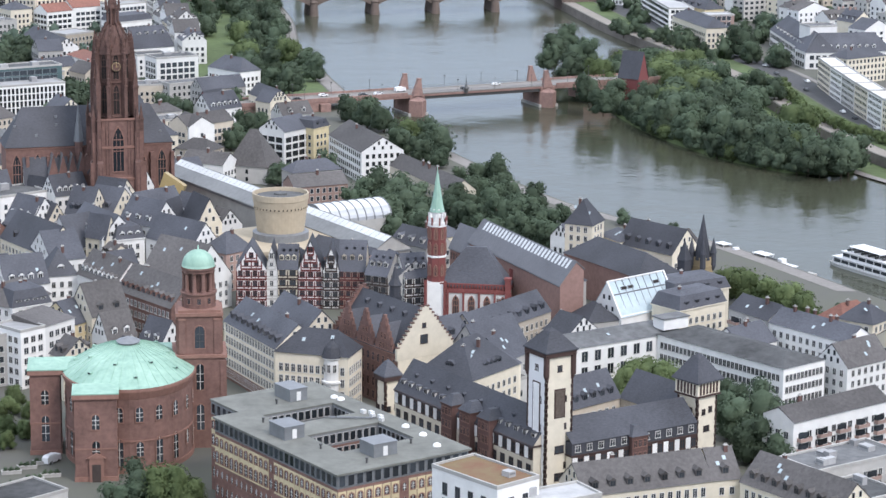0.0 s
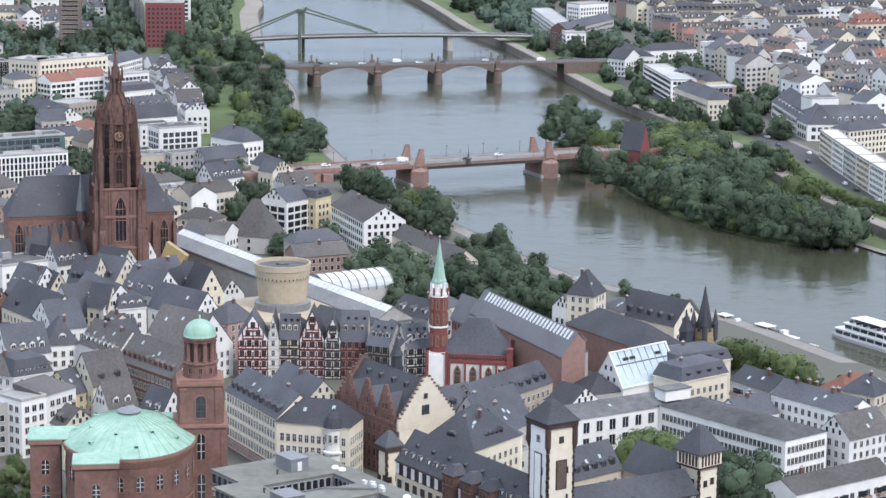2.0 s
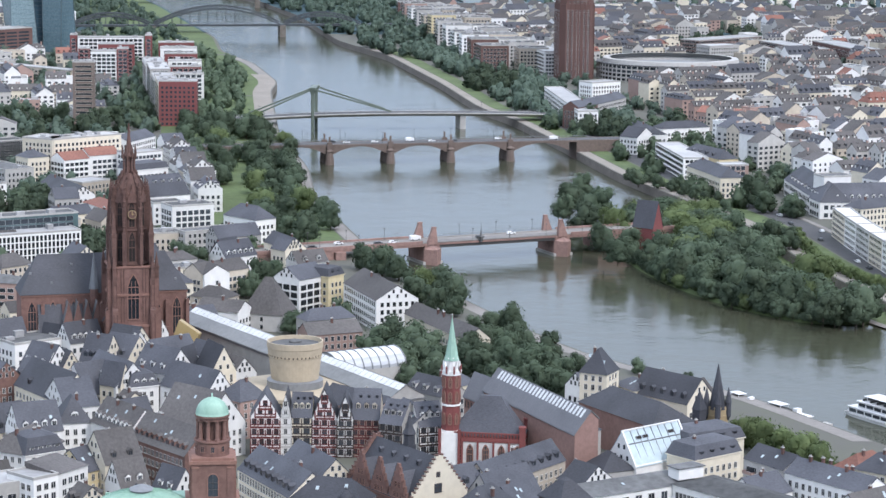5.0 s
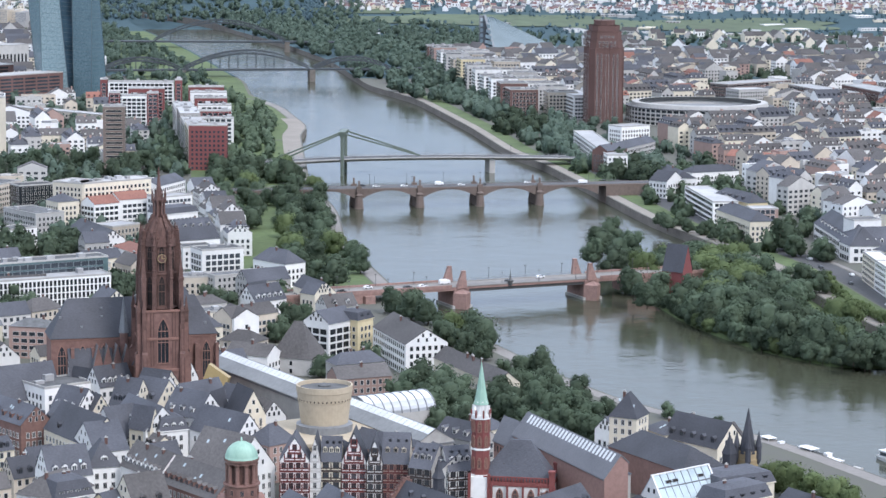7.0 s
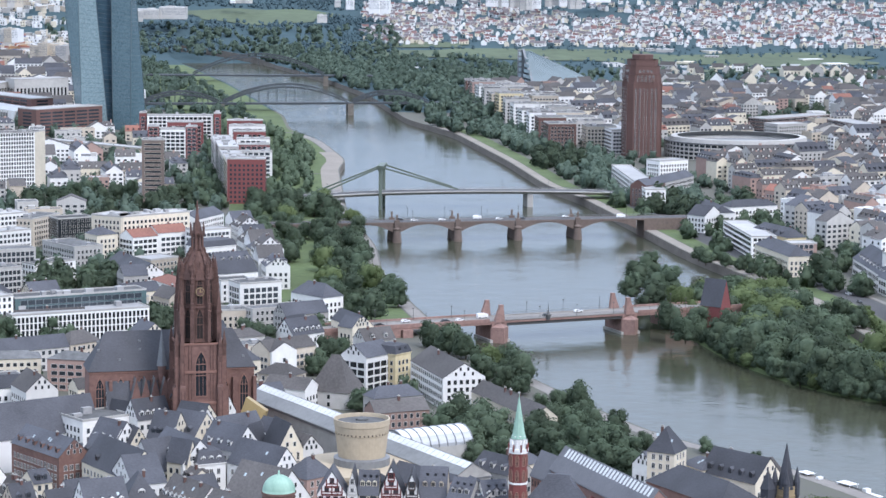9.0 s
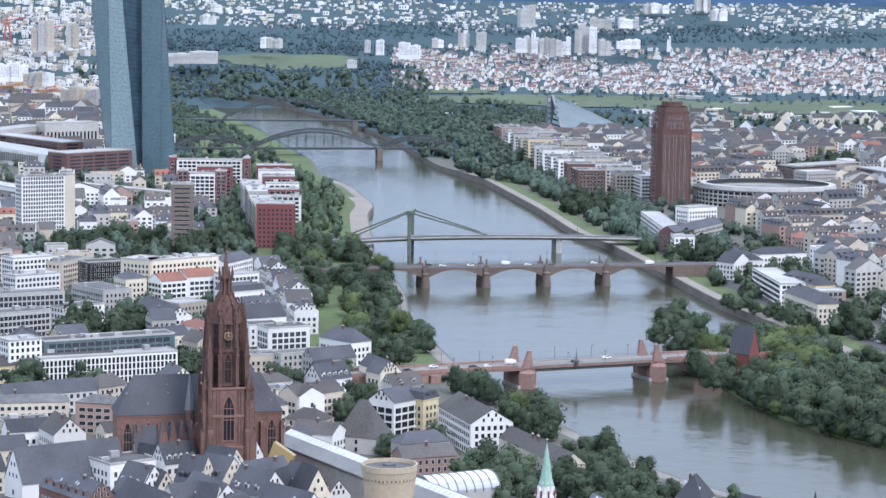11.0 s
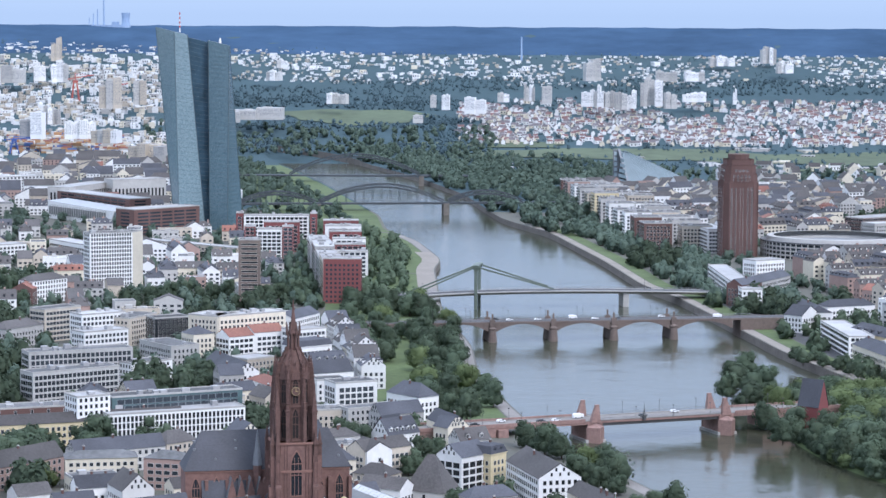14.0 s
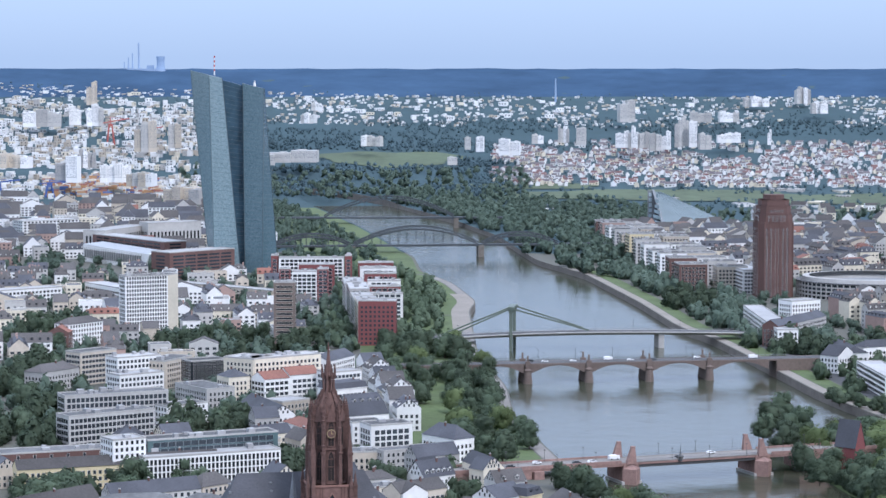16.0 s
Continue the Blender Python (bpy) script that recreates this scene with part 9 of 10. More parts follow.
tagged(q.obj("glass_link", [GLASS, STEEL_GREEN], at=pose(39.1, 784.0, 0, 0, 0, 20)), "dark green glass link between the museum halls", "glazed link")


# panes of the glass-roofed house
def roof_panels():
    for i in range(9):
        b = MB()
        u = -12 + i * 3.0
        b.beam((u, -6.6, 8.9), (u, -0.1, 19.1), 0.2, 0.25)
        b.obj("roof_bar", STEEL, GLASS_HOUSE)
    for z, m_ in ((0.02, WHITE), (0.62, STEEL), (1.0, WHITE)):
        b = MB()
        b.beam((-12.4, -6.5 * (1 - z) - 0.1, 9 + 10 * z), (12.4, -6.5 * (1 - z) - 0.1, 9 + 10 * z), 0.5 if m_ is WHITE else 0.25, 0.4)
        b.obj("roof_bar", m_, GLASS_HOUSE)
    for u in (-12.3, 12.3):
        b = MB()
        b.beam((u, -6.7, 8.8), (u, -0.1, 19.2), 0.6, 0.5)
        b.obj("verge", WHITE, GLASS_HOUSE)
    for u in (-6.6, -3.7, 7.4):
        b = MB()
        b.box(0, 0, 0, 2.4, 1.0, 0.25, 0)
        b.add([(-1.1, -0.45, 0.27), (1.1, -0.45, 0.27), (1.1, 0.45, 0.27), (-1.1, 0.45, 0.27)], [(0, 1, 2, 3)], 1)
        b.obj("roof_vent", [LEAD, VOID], GLASS_HOUSE, Matrix.Translation((u, -1.7, 16.5)) @ Matrix.Rotation(math.atan2(10, 6.5), 4, "X"))


roof_panels()


def river_tower():
    """Medieval quay tower with a steep main spire and corner spirelets."""
    x, y = 84.5, 808
    claim(x, y, 10, 10)
    ob = thing("medieval_tower", "medieval stone quay tower with steep slate spires", "tower", local(x, y, 42))
    b = MB()
    b.box(0, 0, -6, 5.0, 5.0, 22.5, 0)
    b.box(0, 0, 13.2, 5.4, 5.4, 0.5, 0)
    body = b.obj("wall", YELLOW_STONE, ob)
    s = MB()
    s.lathe([(2.9, 15.6), (2.7, 16.8), (1.9, 21), (0.9, 26), (0.1, 30.5)], 8)
    s.obj("spire", SLATE, ob)
    for cx, cy in ((-2.5, -2.5), (2.5, -2.5), (2.5, 2.5), (-2.5, 2.5)):
        t = MB()
        t.lathe([(0.3, 12), (0.95, 13.4), (0.95, 17.6), (1.15, 17.8), (0.05, 23.0)], 8, cx, cy)
        t.obj("corner_spire", SLATE, ob)
    for i in range(4):
        m = Matrix.Rotation(math.pi / 2 * i, 4, "Z")
        for k in (-1.6, 1.6):
            place("window", window_mb(0.8, 1.6, "none").mesh("window", [YELLOW_STONE, GLASS, YELLOW_STONE]), body, m @ Matrix.Translation((k * 0.8, -2.52, 9.5)))
    t = MB()
    t.box(-6.4, 2.0, -6, 3.2, 3.2, 22, 1)
    t.cone([(-8.2, 0.2), (-4.6, 0.2), (-4.6, 3.8), (-8.2, 3.8)], 16, (-6.4, 2, 22.5), 1)
    t.obj("stair_tower", [GREY, SLATE], ob)



river_tower()


# ---- boats ----
def excursion_boat(x, y, rot, ln, wd, label, decks=2):
    ob = thing("excursion_boat", label, "boat", pose(x, y, -5, 0, 0, rot))
    b = MB()
    n = 20
    for z, s in ((-0.8, 0.86), (1.3, 1.0)):
        for i in range(n + 1):
            q = i / n
            hw = wd / 2 * s * (min(1, (1 - q) * 4.5) ** 0.6) * min(1, 0.75 + q * 3)
            b.v.append((ln * (q - 0.5) * (1 if z > 0 else 0.97), -hw, z + 0.5 * max(0, q - 0.8) * 4 * (z > 0)))
        for i in range(n, -1, -1):
            q = i / n
            hw = wd / 2 * s * (min(1, (1 - q) * 4.5) ** 0.6) * min(1, 0.75 + q * 3)
            b.v.append((ln * (q - 0.5) * (1 if z > 0 else 0.97), hw, z + 0.5 * max(0, q - 0.8) * 4 * (z > 0)))
    k = 2 * n + 2
    for i in range(k):
        b.f.append((i, (i + 1) % k, k + (i + 1) % k, k + i))
        b.m.append(0)
    b.f.append(tuple(range(k, 2 * k)))
    b.m.append(1)
    b.obj("hull", [CAR_WHITE, CONCRETE], ob)
    z = 1.3
    for i in range(decks):
        l = ln * (0.82 - 0.14 * i)
        c = MB()
        c.box(-ln * 0.04, 0, z, l, wd * (0.9 - 0.1 * i), 2.3, 0)
        c.box(-ln * 0.04, 0, z + 2.3, l + 1.2, wd * (0.95 - 0.08 * i), 0.25, 0)
        cb = c.obj("cabin", CAR_WHITE, ob)
        m = int(l / 4)
        for sgn in (1, -1):
            for j in range(m):
                g = MB()
                g.box(-ln * 0.04 - l / 2 + (j + 0.5) * l / m, sgn * wd * (0.9 - 0.1 * i) / 2, z + 0.7, l / m * 0.86, 0.12, 1.2, 0)
                g.obj("window", GLASS, cb)
        z += 2.55
    r = MB()
    r.box(ln * 0.18, 0, z, ln * 0.08, wd * 0.4, 2.0, 0)
    r.box(-ln * 0.2, 0, z + 2.0, ln * 0.28, wd * 0.7, 0.15, 0)
    for sx in (-0.32, -0.08):
        for sy in (-0.3, 0.3):
            r.box(ln * sx, wd * sy, z, 0.15, 0.15, 2.0, 0)
    r.obj("wheelhouse", CAR_WHITE, ob)
    for j in range(9):
        s = MB()
        s.box(-ln * 0.36 + j * ln * 0.06, 0, z, 0.5, wd * 0.55, 0.9, 0)
        s.obj("bench", FRAME_DARK, ob)


excursion_boat(158.5, 868.5, -58.5, 62, 10, "white two-deck excursion boat under way on the river")
excursion_boat(117, 879, -55, 26, 6, "small white and blue boat moored at the quay", 1)
excursion_boat(103.5, 896, -60, 20, 5.5, "small white boat moored at the quay", 1)
for px, py in ((120, 870), (130, 858)):
    b = MB()
    b.box(0, 0, -6, 16, 5, 2.2, 0)
    b.box(0, 0, -3.8, 14, 4, 0.3, 1)
    b.box(-4, 0, -3.5, 4, 3, 2.4, 0)
    tagged(b.obj("landing_stage", [CONCRETE, PINK], at=local(px, py, -55)), "floating landing stage moored along the quay", "pontoon")


# ---- beyond ----
def prism_hall():
    ob = thing("glass_hall", "office hall with a great sloping blue glass roof", "office building", local(6, 2870, 12) @ Matrix.Diagonal((0.86, 1, 0.86, 1)))
    claim(46, 2890, 100, 80, 14)
    b = MB()
    b.prism([(0, 0), (92, 0), (70, 60), (0, 60)], -2, 12, 0)
    b.obj("base", GREY, ob)
    r = MB()
    r.add([(0, 2, 12), (90, 2, 12), (8, 60, 52), (0, 60, 52)], [(0, 1, 2, 3)], 0)
    r.add([(0, 2, 12), (0, 60, 52), (0, 60, 0), (0, 2, 0)], [(0, 1, 2, 3)], 1)
    r.add([(90, 2, 12), (70, 60, 12), (8, 60, 52)], [(0, 1, 2)], 0)
    r.obj("glass_roof", [BLUE_GLASS, GLASS], ob)
    f = MB()
    for i in range(16):
        q = i / 15
        f.beam((90 * q, 2, 12.1), (8 * q, 60, 52.1), 0.35, 0.25)
    f.obj("roof_ribs", BLUE_GLASS, ob, kind="stuff")
    s = MB()
    s.beam((-1.5, 2, 10), (-1.5, 61, 54), 3, 2.5)
    s.beam((-1.5, 61, -2), (-1.5, 61, 54), 3, 3)
    s.obj("edge_frame", LEAD, ob)
    for i in range(7):
        w_ = MB()
        w_.box(-3.4, 31, 4 + i * 7, 0.4, 56 - 7.5 * i, 4.6, 0)
        w_.obj("side_panel", GLASS_LIGHT, ob)
        w_ = MB()
        w_.box(-5.6, 60.4, 4 + i * 7, 4.0, 0.4, 4.6, 0)
        w_.obj("strip_panel", GLASS_LIGHT, ob)
    w_ = MB()
    w_.box(-5, 62, -2, 7, 3, 56, 0)
    w_.obj("side_strip", LEAD, ob)
    h = MB()
    h.box(46, -14, -2, 100, 26, 12, 0)
    h.box(46, -27.1, 5, 98, 0.3, 2.4, 1)
    h.obj("front_block", [GREY, GLASS], ob)



prism_hall()


def ring_building():
    cx, cy, r1, r0 = 176.0, 2140.0, 78.0, 62.0
    claim(cx, cy, 128, 112)
    claim(cx, 2057, 130, 50)
    ob = thing("round_office", "curved grey office ring with arcaded storeys and flat roof", "office building", pose(cx, cy, 0) @ Matrix.Diagonal((0.79, 0.70, 0.84, 1)))
    b = MB()
    n = 64
    b.lathe([(r1 - 1, -2), (r1 - 1, 16)], n, cap=False)
    b.lathe([(r0, 16), (r0, -2)], n, cap=False)
    b.obj("wall", GREY, ob)
    for z in (0.4, 4.6, 8.6, 12.6):
        q = MB()
        q.lathe([(r1 - 0.9, z), (r1 - 0.9, z + 2.5)], n, cap=False)
        q.obj("window_band", GLASS, ob)
    q = MB()
    q.lathe([(r0 + 0.5, 13.4), (r0 * 0.5, 15.0), (4, 15.5)], n)
    q.obj("court_roof", GREY_GLAZING, ob)
    t = MB()
    t.lathe([(r1 + 1, 15.4), (r1 + 1, 16.4), (r0 - 1, 16.4)], n, cap=False)
    t.obj("roof", ROOF_FLAT, ob)
    for z in (3.2, 7.2, 11.2):
        q = MB()
        q.lathe([(r1 - 1, z), (r1 + 0.6, z), (r1 + 0.6, z + 1.3), (r1 - 1, z + 1.3)], n, cap=False)
        q.obj("floor_band", CONCRETE, ob)
    for i in range(72):
        a = 2 * math.pi * i / 72
        if math.sin(a) < 0.25:
            p = MB()
            p.box((r1 + 0.3) * math.cos(a), (r1 + 0.3) * math.sin(a), 0, 1.0, 1.0, 15.6, 0, math.degrees(a))
            p.obj("pillar", CONCRETE, ob)
    g = MB()
    g.lathe([(r1 - 5, 16.4), (r1 - 6, 20), (r0 + 3, 20.3)], n, cap=False)
    g.obj("setback_storey", GREY, ob)


ring_building()


def power_station():
    """Chimneys and a cooling tower on the skyline, haze mixed into their pale colour."""
    m = FAR_PALE
    ob = thing("power_station", "hazy pale power station with chimneys on the horizon", "power station", pose(-985, 4770, 165))
    for x, h, r in ((-22, 34, 1.4), (-14, 42, 1.5), (-2, 62, 1.8), (-30, 26, 1.2)):
        b = MB()
        b.lathe([(r, 0), (r * 0.7, h)], 10, x, 0)
        b.obj("chimney", m, ob)
    c = MB()
    c.lathe([(11, 0), (7.5, 18), (7.2, 26), (8.4, 36)], 20, 40, 0)
    c.obj("cooling_tower", m, ob)
    b = MB()
    b.box(5, 0, 0, 60, 14, 13, 0)
    b.box(20, 0, 13, 12, 12, 6, 0)
    b.obj("boiler_house", m, ob)



power_station()


# ---- vehicles ----
CARS = {}


def vehicle(x, y, z, rot, paint, van=False):
    key = (paint.name, van)
    ob = thing("van" if van else "car", "%s %s on the roadway" % (paint.name.split("_")[0], "delivery van" if van else "passenger car"), "van" if van else "car", pose(x, y, z, 0, 0, rot), group="vehicles")
    if key not in CARS:
        l, w = (5.4, 2.0) if van else (4.3, 1.8)
        b = MB()
        b.box(0, 0, 0.3, l, w, 0.62 if not van else 1.6, 0)
        b.taper([(-l / 2 + 0.1, -w / 2), (l / 2 - 1.1, -w / 2), (l / 2 - 1.1, w / 2), (-l / 2 + 0.1, w / 2)], 0.92 if not van else 1.9, [(-l / 2 + 0.7, -w / 2 + 0.2), (l / 2 - 1.8, -w / 2 + 0.2), (l / 2 - 1.8, w / 2 - 0.2), (-l / 2 + 0.7, w / 2 - 0.2)], 1.45 if not van else 2.4, 0, 0)
        g = MB()
        g.box(-0.1, 0, 0.98 if not van else 1.5, l * 0.55, w - 0.06, 0.36, 0)
        t = MB()
        t.lathe([(0.33, -0.1), (0.33, 0.1)], 12)
        CARS[key] = (b.mesh("body", paint), g.mesh("glazing", GLASS), t.mesh("wheel", RUBBER), l, w)
    bm, gm, tm, l, w = CARS[key]
    place("body", bm, ob, Matrix())
    place("glazing", gm, ob, Matrix())
    for sx in (-0.3, 0.3):
        for sy in (-0.48, 0.48):
            place("wheel", tm, ob, Matrix.Translation((sx * l, sy * w, 0.33)) @ Matrix.Rotation(math.pi / 2, 4, "X"))


vehicle(-100.9, 631, 0.05, 60, CAR_WHITE, True)
ra = math.degrees(math.atan2(74.9, 158))
for s, o, p, v in ((10, 3, CAR_DARK, False), (26, -3, CAR_WHITE, False), (44, 3, CAR_DARK, False), (52, 3, CAR_WHITE, False), (66, -2.6, CAR_WHITE, True), (98, 3, CAR_DARK, False), (118, -3, CAR_WHITE, False), (-8, 3, CAR_WHITE, False), (-4, -3, CAR_DARK, False)):
    vehicle(*along((-79.9, 1184.8), (78.1, 1259.7), s, o), 5.3, ra, p, v)
ra = math.degrees(math.atan2(57, 225))
for s, o, p, v in ((18, 3, CAR_WHITE, False), (62, -3, CAR_DARK, False), (70, 3, CAR_WHITE, False), (88, 3, CAR_WHITE, False), (112, -3, CAR_WHITE, True), (140, 3, CAR_DARK, False), (170, -3, CAR_WHITE, False), (205, 3, CAR_WHITE, True), (125, 3, CAR_WHITE, False)):
    vehicle(*along((-140, 1571), (85, 1628), s, o), 7.6, ra, p, v)

# along the riverside road of the south bank
for y_, o_, p_ in ((1150, 25, CAR_WHITE), (1178, 25, CAR_DARK), (1196, 25, CAR_WHITE), (1228, 33, CAR_DARK), (1262, 25, CAR_DARK), (1290, 33, CAR_WHITE), (1316, 25, CAR_DARK), (1345, 30, CAR_WHITE), (1390, 27, CAR_DARK)):
    vehicle(south(y_) + o_, y_, 0.1, math.degrees(math.atan2(20, south(y_ + 10) - south(y_ - 10))), p_)


# planting boxes and street trees' kerbs before the round church
def planter(x, y, rot, seed):
    ob = thing("planter", "low grey concrete planter filled with green shrubs", "planter", pose(x, y, 0, 0, 0, rot), group="planters before the church")
    b = MB()
    b.box(0, 0, -0.1, 5.0, 1.8, 0.9, 0)
    b.box(0, 0, 0.75, 5.2, 2.0, 0.14, 0)
    b.obj("trough", CONCRETE, ob)
    for i in (-1.5, 0, 1.5):
        c = new("shrub", crown_mesh(seed + int(i * 2), 1.0, 1.3, 70, 0.16, LEAF, "shrub", 4))
        c.parent = ob
        c.location = (i, 0, 0.7)


for i_, (x_, y_) in enumerate(((-109.7, 621.3), (-106.4, 625.7), (-103.0, 629.7), (-106.5, 610.6), (-103.0, 615.3), (-99.3, 619.2))):
    planter(x_, y_, 14, 300 + 7 * i_)


# ---- quarters of ordinary houses ----
def in_view(x, y, m=30):
    return -0.275 * y - m < x < 0.185 * y + m


def quarter(seed, y0, y1, x_lo, x_hi, rot, cell, size, heights, roofs, walls, rmats, skip=0.1, tag="", pitch=(0.28, 0.5), **kw):
    """Houses in rough rows between x_lo(y) and x_hi(y)."""
    rg = random.Random(seed)
    c, s = math.cos(radians(rot)), math.sin(radians(rot))
    n = int(900 / min(cell))
    ym = (y0 + y1) / 2
    xm = (x_lo(ym) + x_hi(ym)) / 2
    for i in range(-n, n):
        for j in range(-n, n):
            u = i * cell[0] + (j % 2) * cell[0] * 0.3 + rg.uniform(-1, 1) * cell[0] * 0.08
            v = j * cell[1] + rg.uniform(-1, 1) * cell[1] * 0.08
            x, y = xm + u * c - v * s, ym + u * s + v * c
            q = rg.random()
            w = size[0] * rg.uniform(0.75, 1.3)
            d = size[1] * rg.uniform(0.85, 1.15)
            h = rg.uniform(*heights)
            rf = rg.choice(roofs)
            wl, rm = rg.choice(walls), rg.choice(rmats)
            jit = rg.uniform(-6, 6) + rg.choice((0, 0, 0, 90))
            if q < skip or not (y0 < y < y1 and x_lo(y) < x < x_hi(y) and in_view(x, y)):
                continue
            if not free_rect(x, y, w, d, rot + jit):
                continue
            if rf == "flat":
                rm = rg.choice((ROOF_FLAT, ROOF_FLAT, ROOF_LIGHT))
            house(x, y, w, d, h, rot + jit, rf, min(w, d) * rg.uniform(*pitch), wl, rm, chimneys=rg.randint(0, 2), vents=rg.randint(0, 2) if rf == "flat" else 0, group=tag, **kw)


def joined_quarter(name, seed, y0, y1, x_lo, x_hi, rot, cell, size, heights, skip, label, red):
    """Far streets of houses, past counting: walls, roofs and windows joined into one mesh."""
    rg = random.Random(seed)
    mats = [FAR_WHITE, WHITE, CREAM, BEIGE, GREY, PINK, SLATE, SLATE_BROWN, TILE_RED, ROOF_FLAT, ROOF_LIGHT, FRAME, GLASS]
    b = MB()
    c, s = math.cos(radians(rot)), math.sin(radians(rot))
    ym = (y0 + y1) / 2
    xm = (x_lo(ym) + x_hi(ym)) / 2
    n = int(1000 / min(cell))
    for i in range(-n, n):
        for j in range(-n, n):
            u = i * cell[0] + (j % 2) * cell[0] * 0.3 + rg.uniform(-1, 1) * cell[0] * 0.1
            v = j * cell[1] + rg.uniform(-1, 1) * cell[1] * 0.1
            x, y = xm + u * c - v * s, ym + u * s + v * c
            q = rg.random()
            w, d, h = size[0] * rg.uniform(0.6, 1.45), size[1] * rg.uniform(0.8, 1.15), rg.uniform(*heights)
            rf = rg.choice(("flat", "gable", "gable", "hip", "gable_y", "gable"))
            wi = rg.choice((0, 1, 1, 2, 2, 3, 3, 4, 4, 5))
            ri = 8 if rg.random() < red else rg.choice((6, 7, 7))
            if rf == "flat":
                ri = rg.choice((9, 9, 9, 10))
            r = rot + rg.uniform(-5, 5) + rg.choice((0, 0, 90))
            if q < skip or not (y0 < y < y1 and x_lo(y) < x < x_hi(y) and in_view(x, y)) or not free_rect(x, y, w, d, r):
                continue
            claim(x, y, w, d, r)
            cr, sr = math.cos(radians(r)), math.sin(radians(r))
            z = rise(x, y)
            put = lambda m, mi: b.add([(x + p[0] * cr - p[1] * sr, y + p[0] * sr + p[1] * cr, z + p[2]) for p in m.v], m.f, [mi[k] for k in m.m])
            k = MB()
            k.box(0, 0, -3, w, d, h + 3, 0, bottom=False)
            rh = min(w, d) * rg.uniform(0.32, 0.55)
            gable_ends(k, rf, w, d, h, rh)
            put(k, [wi])
            put(roof_on(rf, w, d, h, rh), [ri, wi])
            if rf in ("gable", "hip") and y < 2500:
                k = MB()
                nd = max(1, int(w / 4.5))
                for q_ in range(nd):
                    for sg in (-1, 1):
                        k.box((q_ + 0.5) * w / nd - w / 2, sg * d * 0.3, h, 1.5, d * 0.22, rh * 0.4 + 0.9, 0, bottom=False)
                        k.add([((q_ + 0.5) * w / nd - w / 2 + u_, sg * (d * 0.41 + 0.05), h + rh * 0.2 + v_) for u_, v_ in ((-0.6, 0.1), (0.6, 0.1), (0.6, 1.4), (-0.6, 1.4))], [(0, 1, 2, 3)], 1)
                for q_ in range(rg.randint(1, 3)):
                    k.box(rg.uniform(-0.4, 0.4) * w, rg.uniform(-0.1, 0.1) * d, h + rh * 0.6, 1.2, 0.8, rh * 0.4 + 1.2, 2)
                put(k, [ri, rg.choice((11, 12)), 5])
            k = MB()
            if rf == "flat":
                for _ in range(rg.randint(0, 3)):
                    k.box(rg.uniform(-0.35, 0.35) * w, rg.uniform(-0.3, 0.3) * d, h, rg.uniform(2, 6), rg.uniform(2, 5), rg.uniform(1, 3), 0)
                put(k, [rg.choice((4, 10))])
            o = MB()
            fl = rg.uniform(3.0, 3.4)
            st = rg.uniform(3.2, 4.6)
            ww = st * rg.uniform(0.35, 0.65)
            f = max(1, int((h - 0.3) / fl))
            for p, e in (((-w / 2, -d / 2), (w / 2, -d / 2)), ((w / 2, -d / 2), (w / 2, d / 2)), ((-w / 2, d / 2), (-w / 2, -d / 2))):
                ln = math.hypot(e[0] - p[0], e[1] - p[1])
                m = int(ln / st)
                for g in range(m):
                    t = (g + 0.5) / m
                    px, py = p[0] + (e[0] - p[0]) * t, p[1] + (e[1] - p[1]) * t
                    ax, ay = (e[0] - p[0]) / ln, (e[1] - p[1]) / ln
                    for lv in range(f):
                        zz = lv * fl + 1.0
                        qx, qy = px + ay * 0.06, py - ax * 0.06
                        o.add([(qx - ax * ww / 2, qy - ay * ww / 2, zz), (qx + ax * ww / 2, qy + ay * ww / 2, zz), (qx + ax * ww / 2, qy + ay * ww / 2, zz + 1.6), (qx - ax * ww / 2, qy - ay * ww / 2, zz + 1.6)], [(0, 1, 2, 3)], 0)
            put(o, [12])
    return tagged(b.obj(name, mats, kind="stuff"), label, "houses")


quarter(1, 690, 890, lambda y: -0.28 * y, lambda y: -75, 42, (10.5, 12.5), (8.8, 10), (9, 12.5), ("gable", "gable_y", "gable_y", "gable"), (WHITE, WHITE, CREAM, WHITE, BEIGE), (SLATE, SLATE, SLATE_BROWN), 0.03, "old town houses", dormers=2, pitch=(0.55, 0.85))
quarter(7, 690, 880, lambda y: -70, lambda y: north(y) - 40, 42, (17, 17), (13, 12), (8, 12), ("hip", "gable"), (WHITE, CREAM, GREY), (SLATE, SLATE_BROWN), 0.3, "old town houses")
quarter(2, 900, 1330, lambda y: -0.28 * y, lambda y: north(y) - 62, 32, (26, 22), (19, 11.5), (8, 12), ("gable", "gable", "hip", "flat", "gable"), (WHITE, CREAM, BEIGE, GREY), (SLATE, SLATE_BROWN, SLATE), 0.42, "city blocks")
joined_quarter("blocks_riverside", 4, 1380, 1760, lambda y: south(y) + 95, lambda y: 0.19 * y, 30, (20, 20), (18, 11.5), (13, 18), 0.12, "pale houses of the south bank with grey roofs", 0.03)
joined_quarter("blocks_north", 3, 1330, 2290, lambda y: -0.28 * y, lambda y: north(y) - 100, 14, (30, 30), (23, 12), (7, 13), 0.45, "pale city blocks and houses with grey roofs", 0.05)
joined_quarter("blocks_south", 5, 1700, 2850, lambda y: south(y) + 125, lambda y: 0.19 * y, 24, (22, 23), (20, 12), (13, 18), 0.17, "pale blocks and houses of the south bank with grey roofs", 0.035)
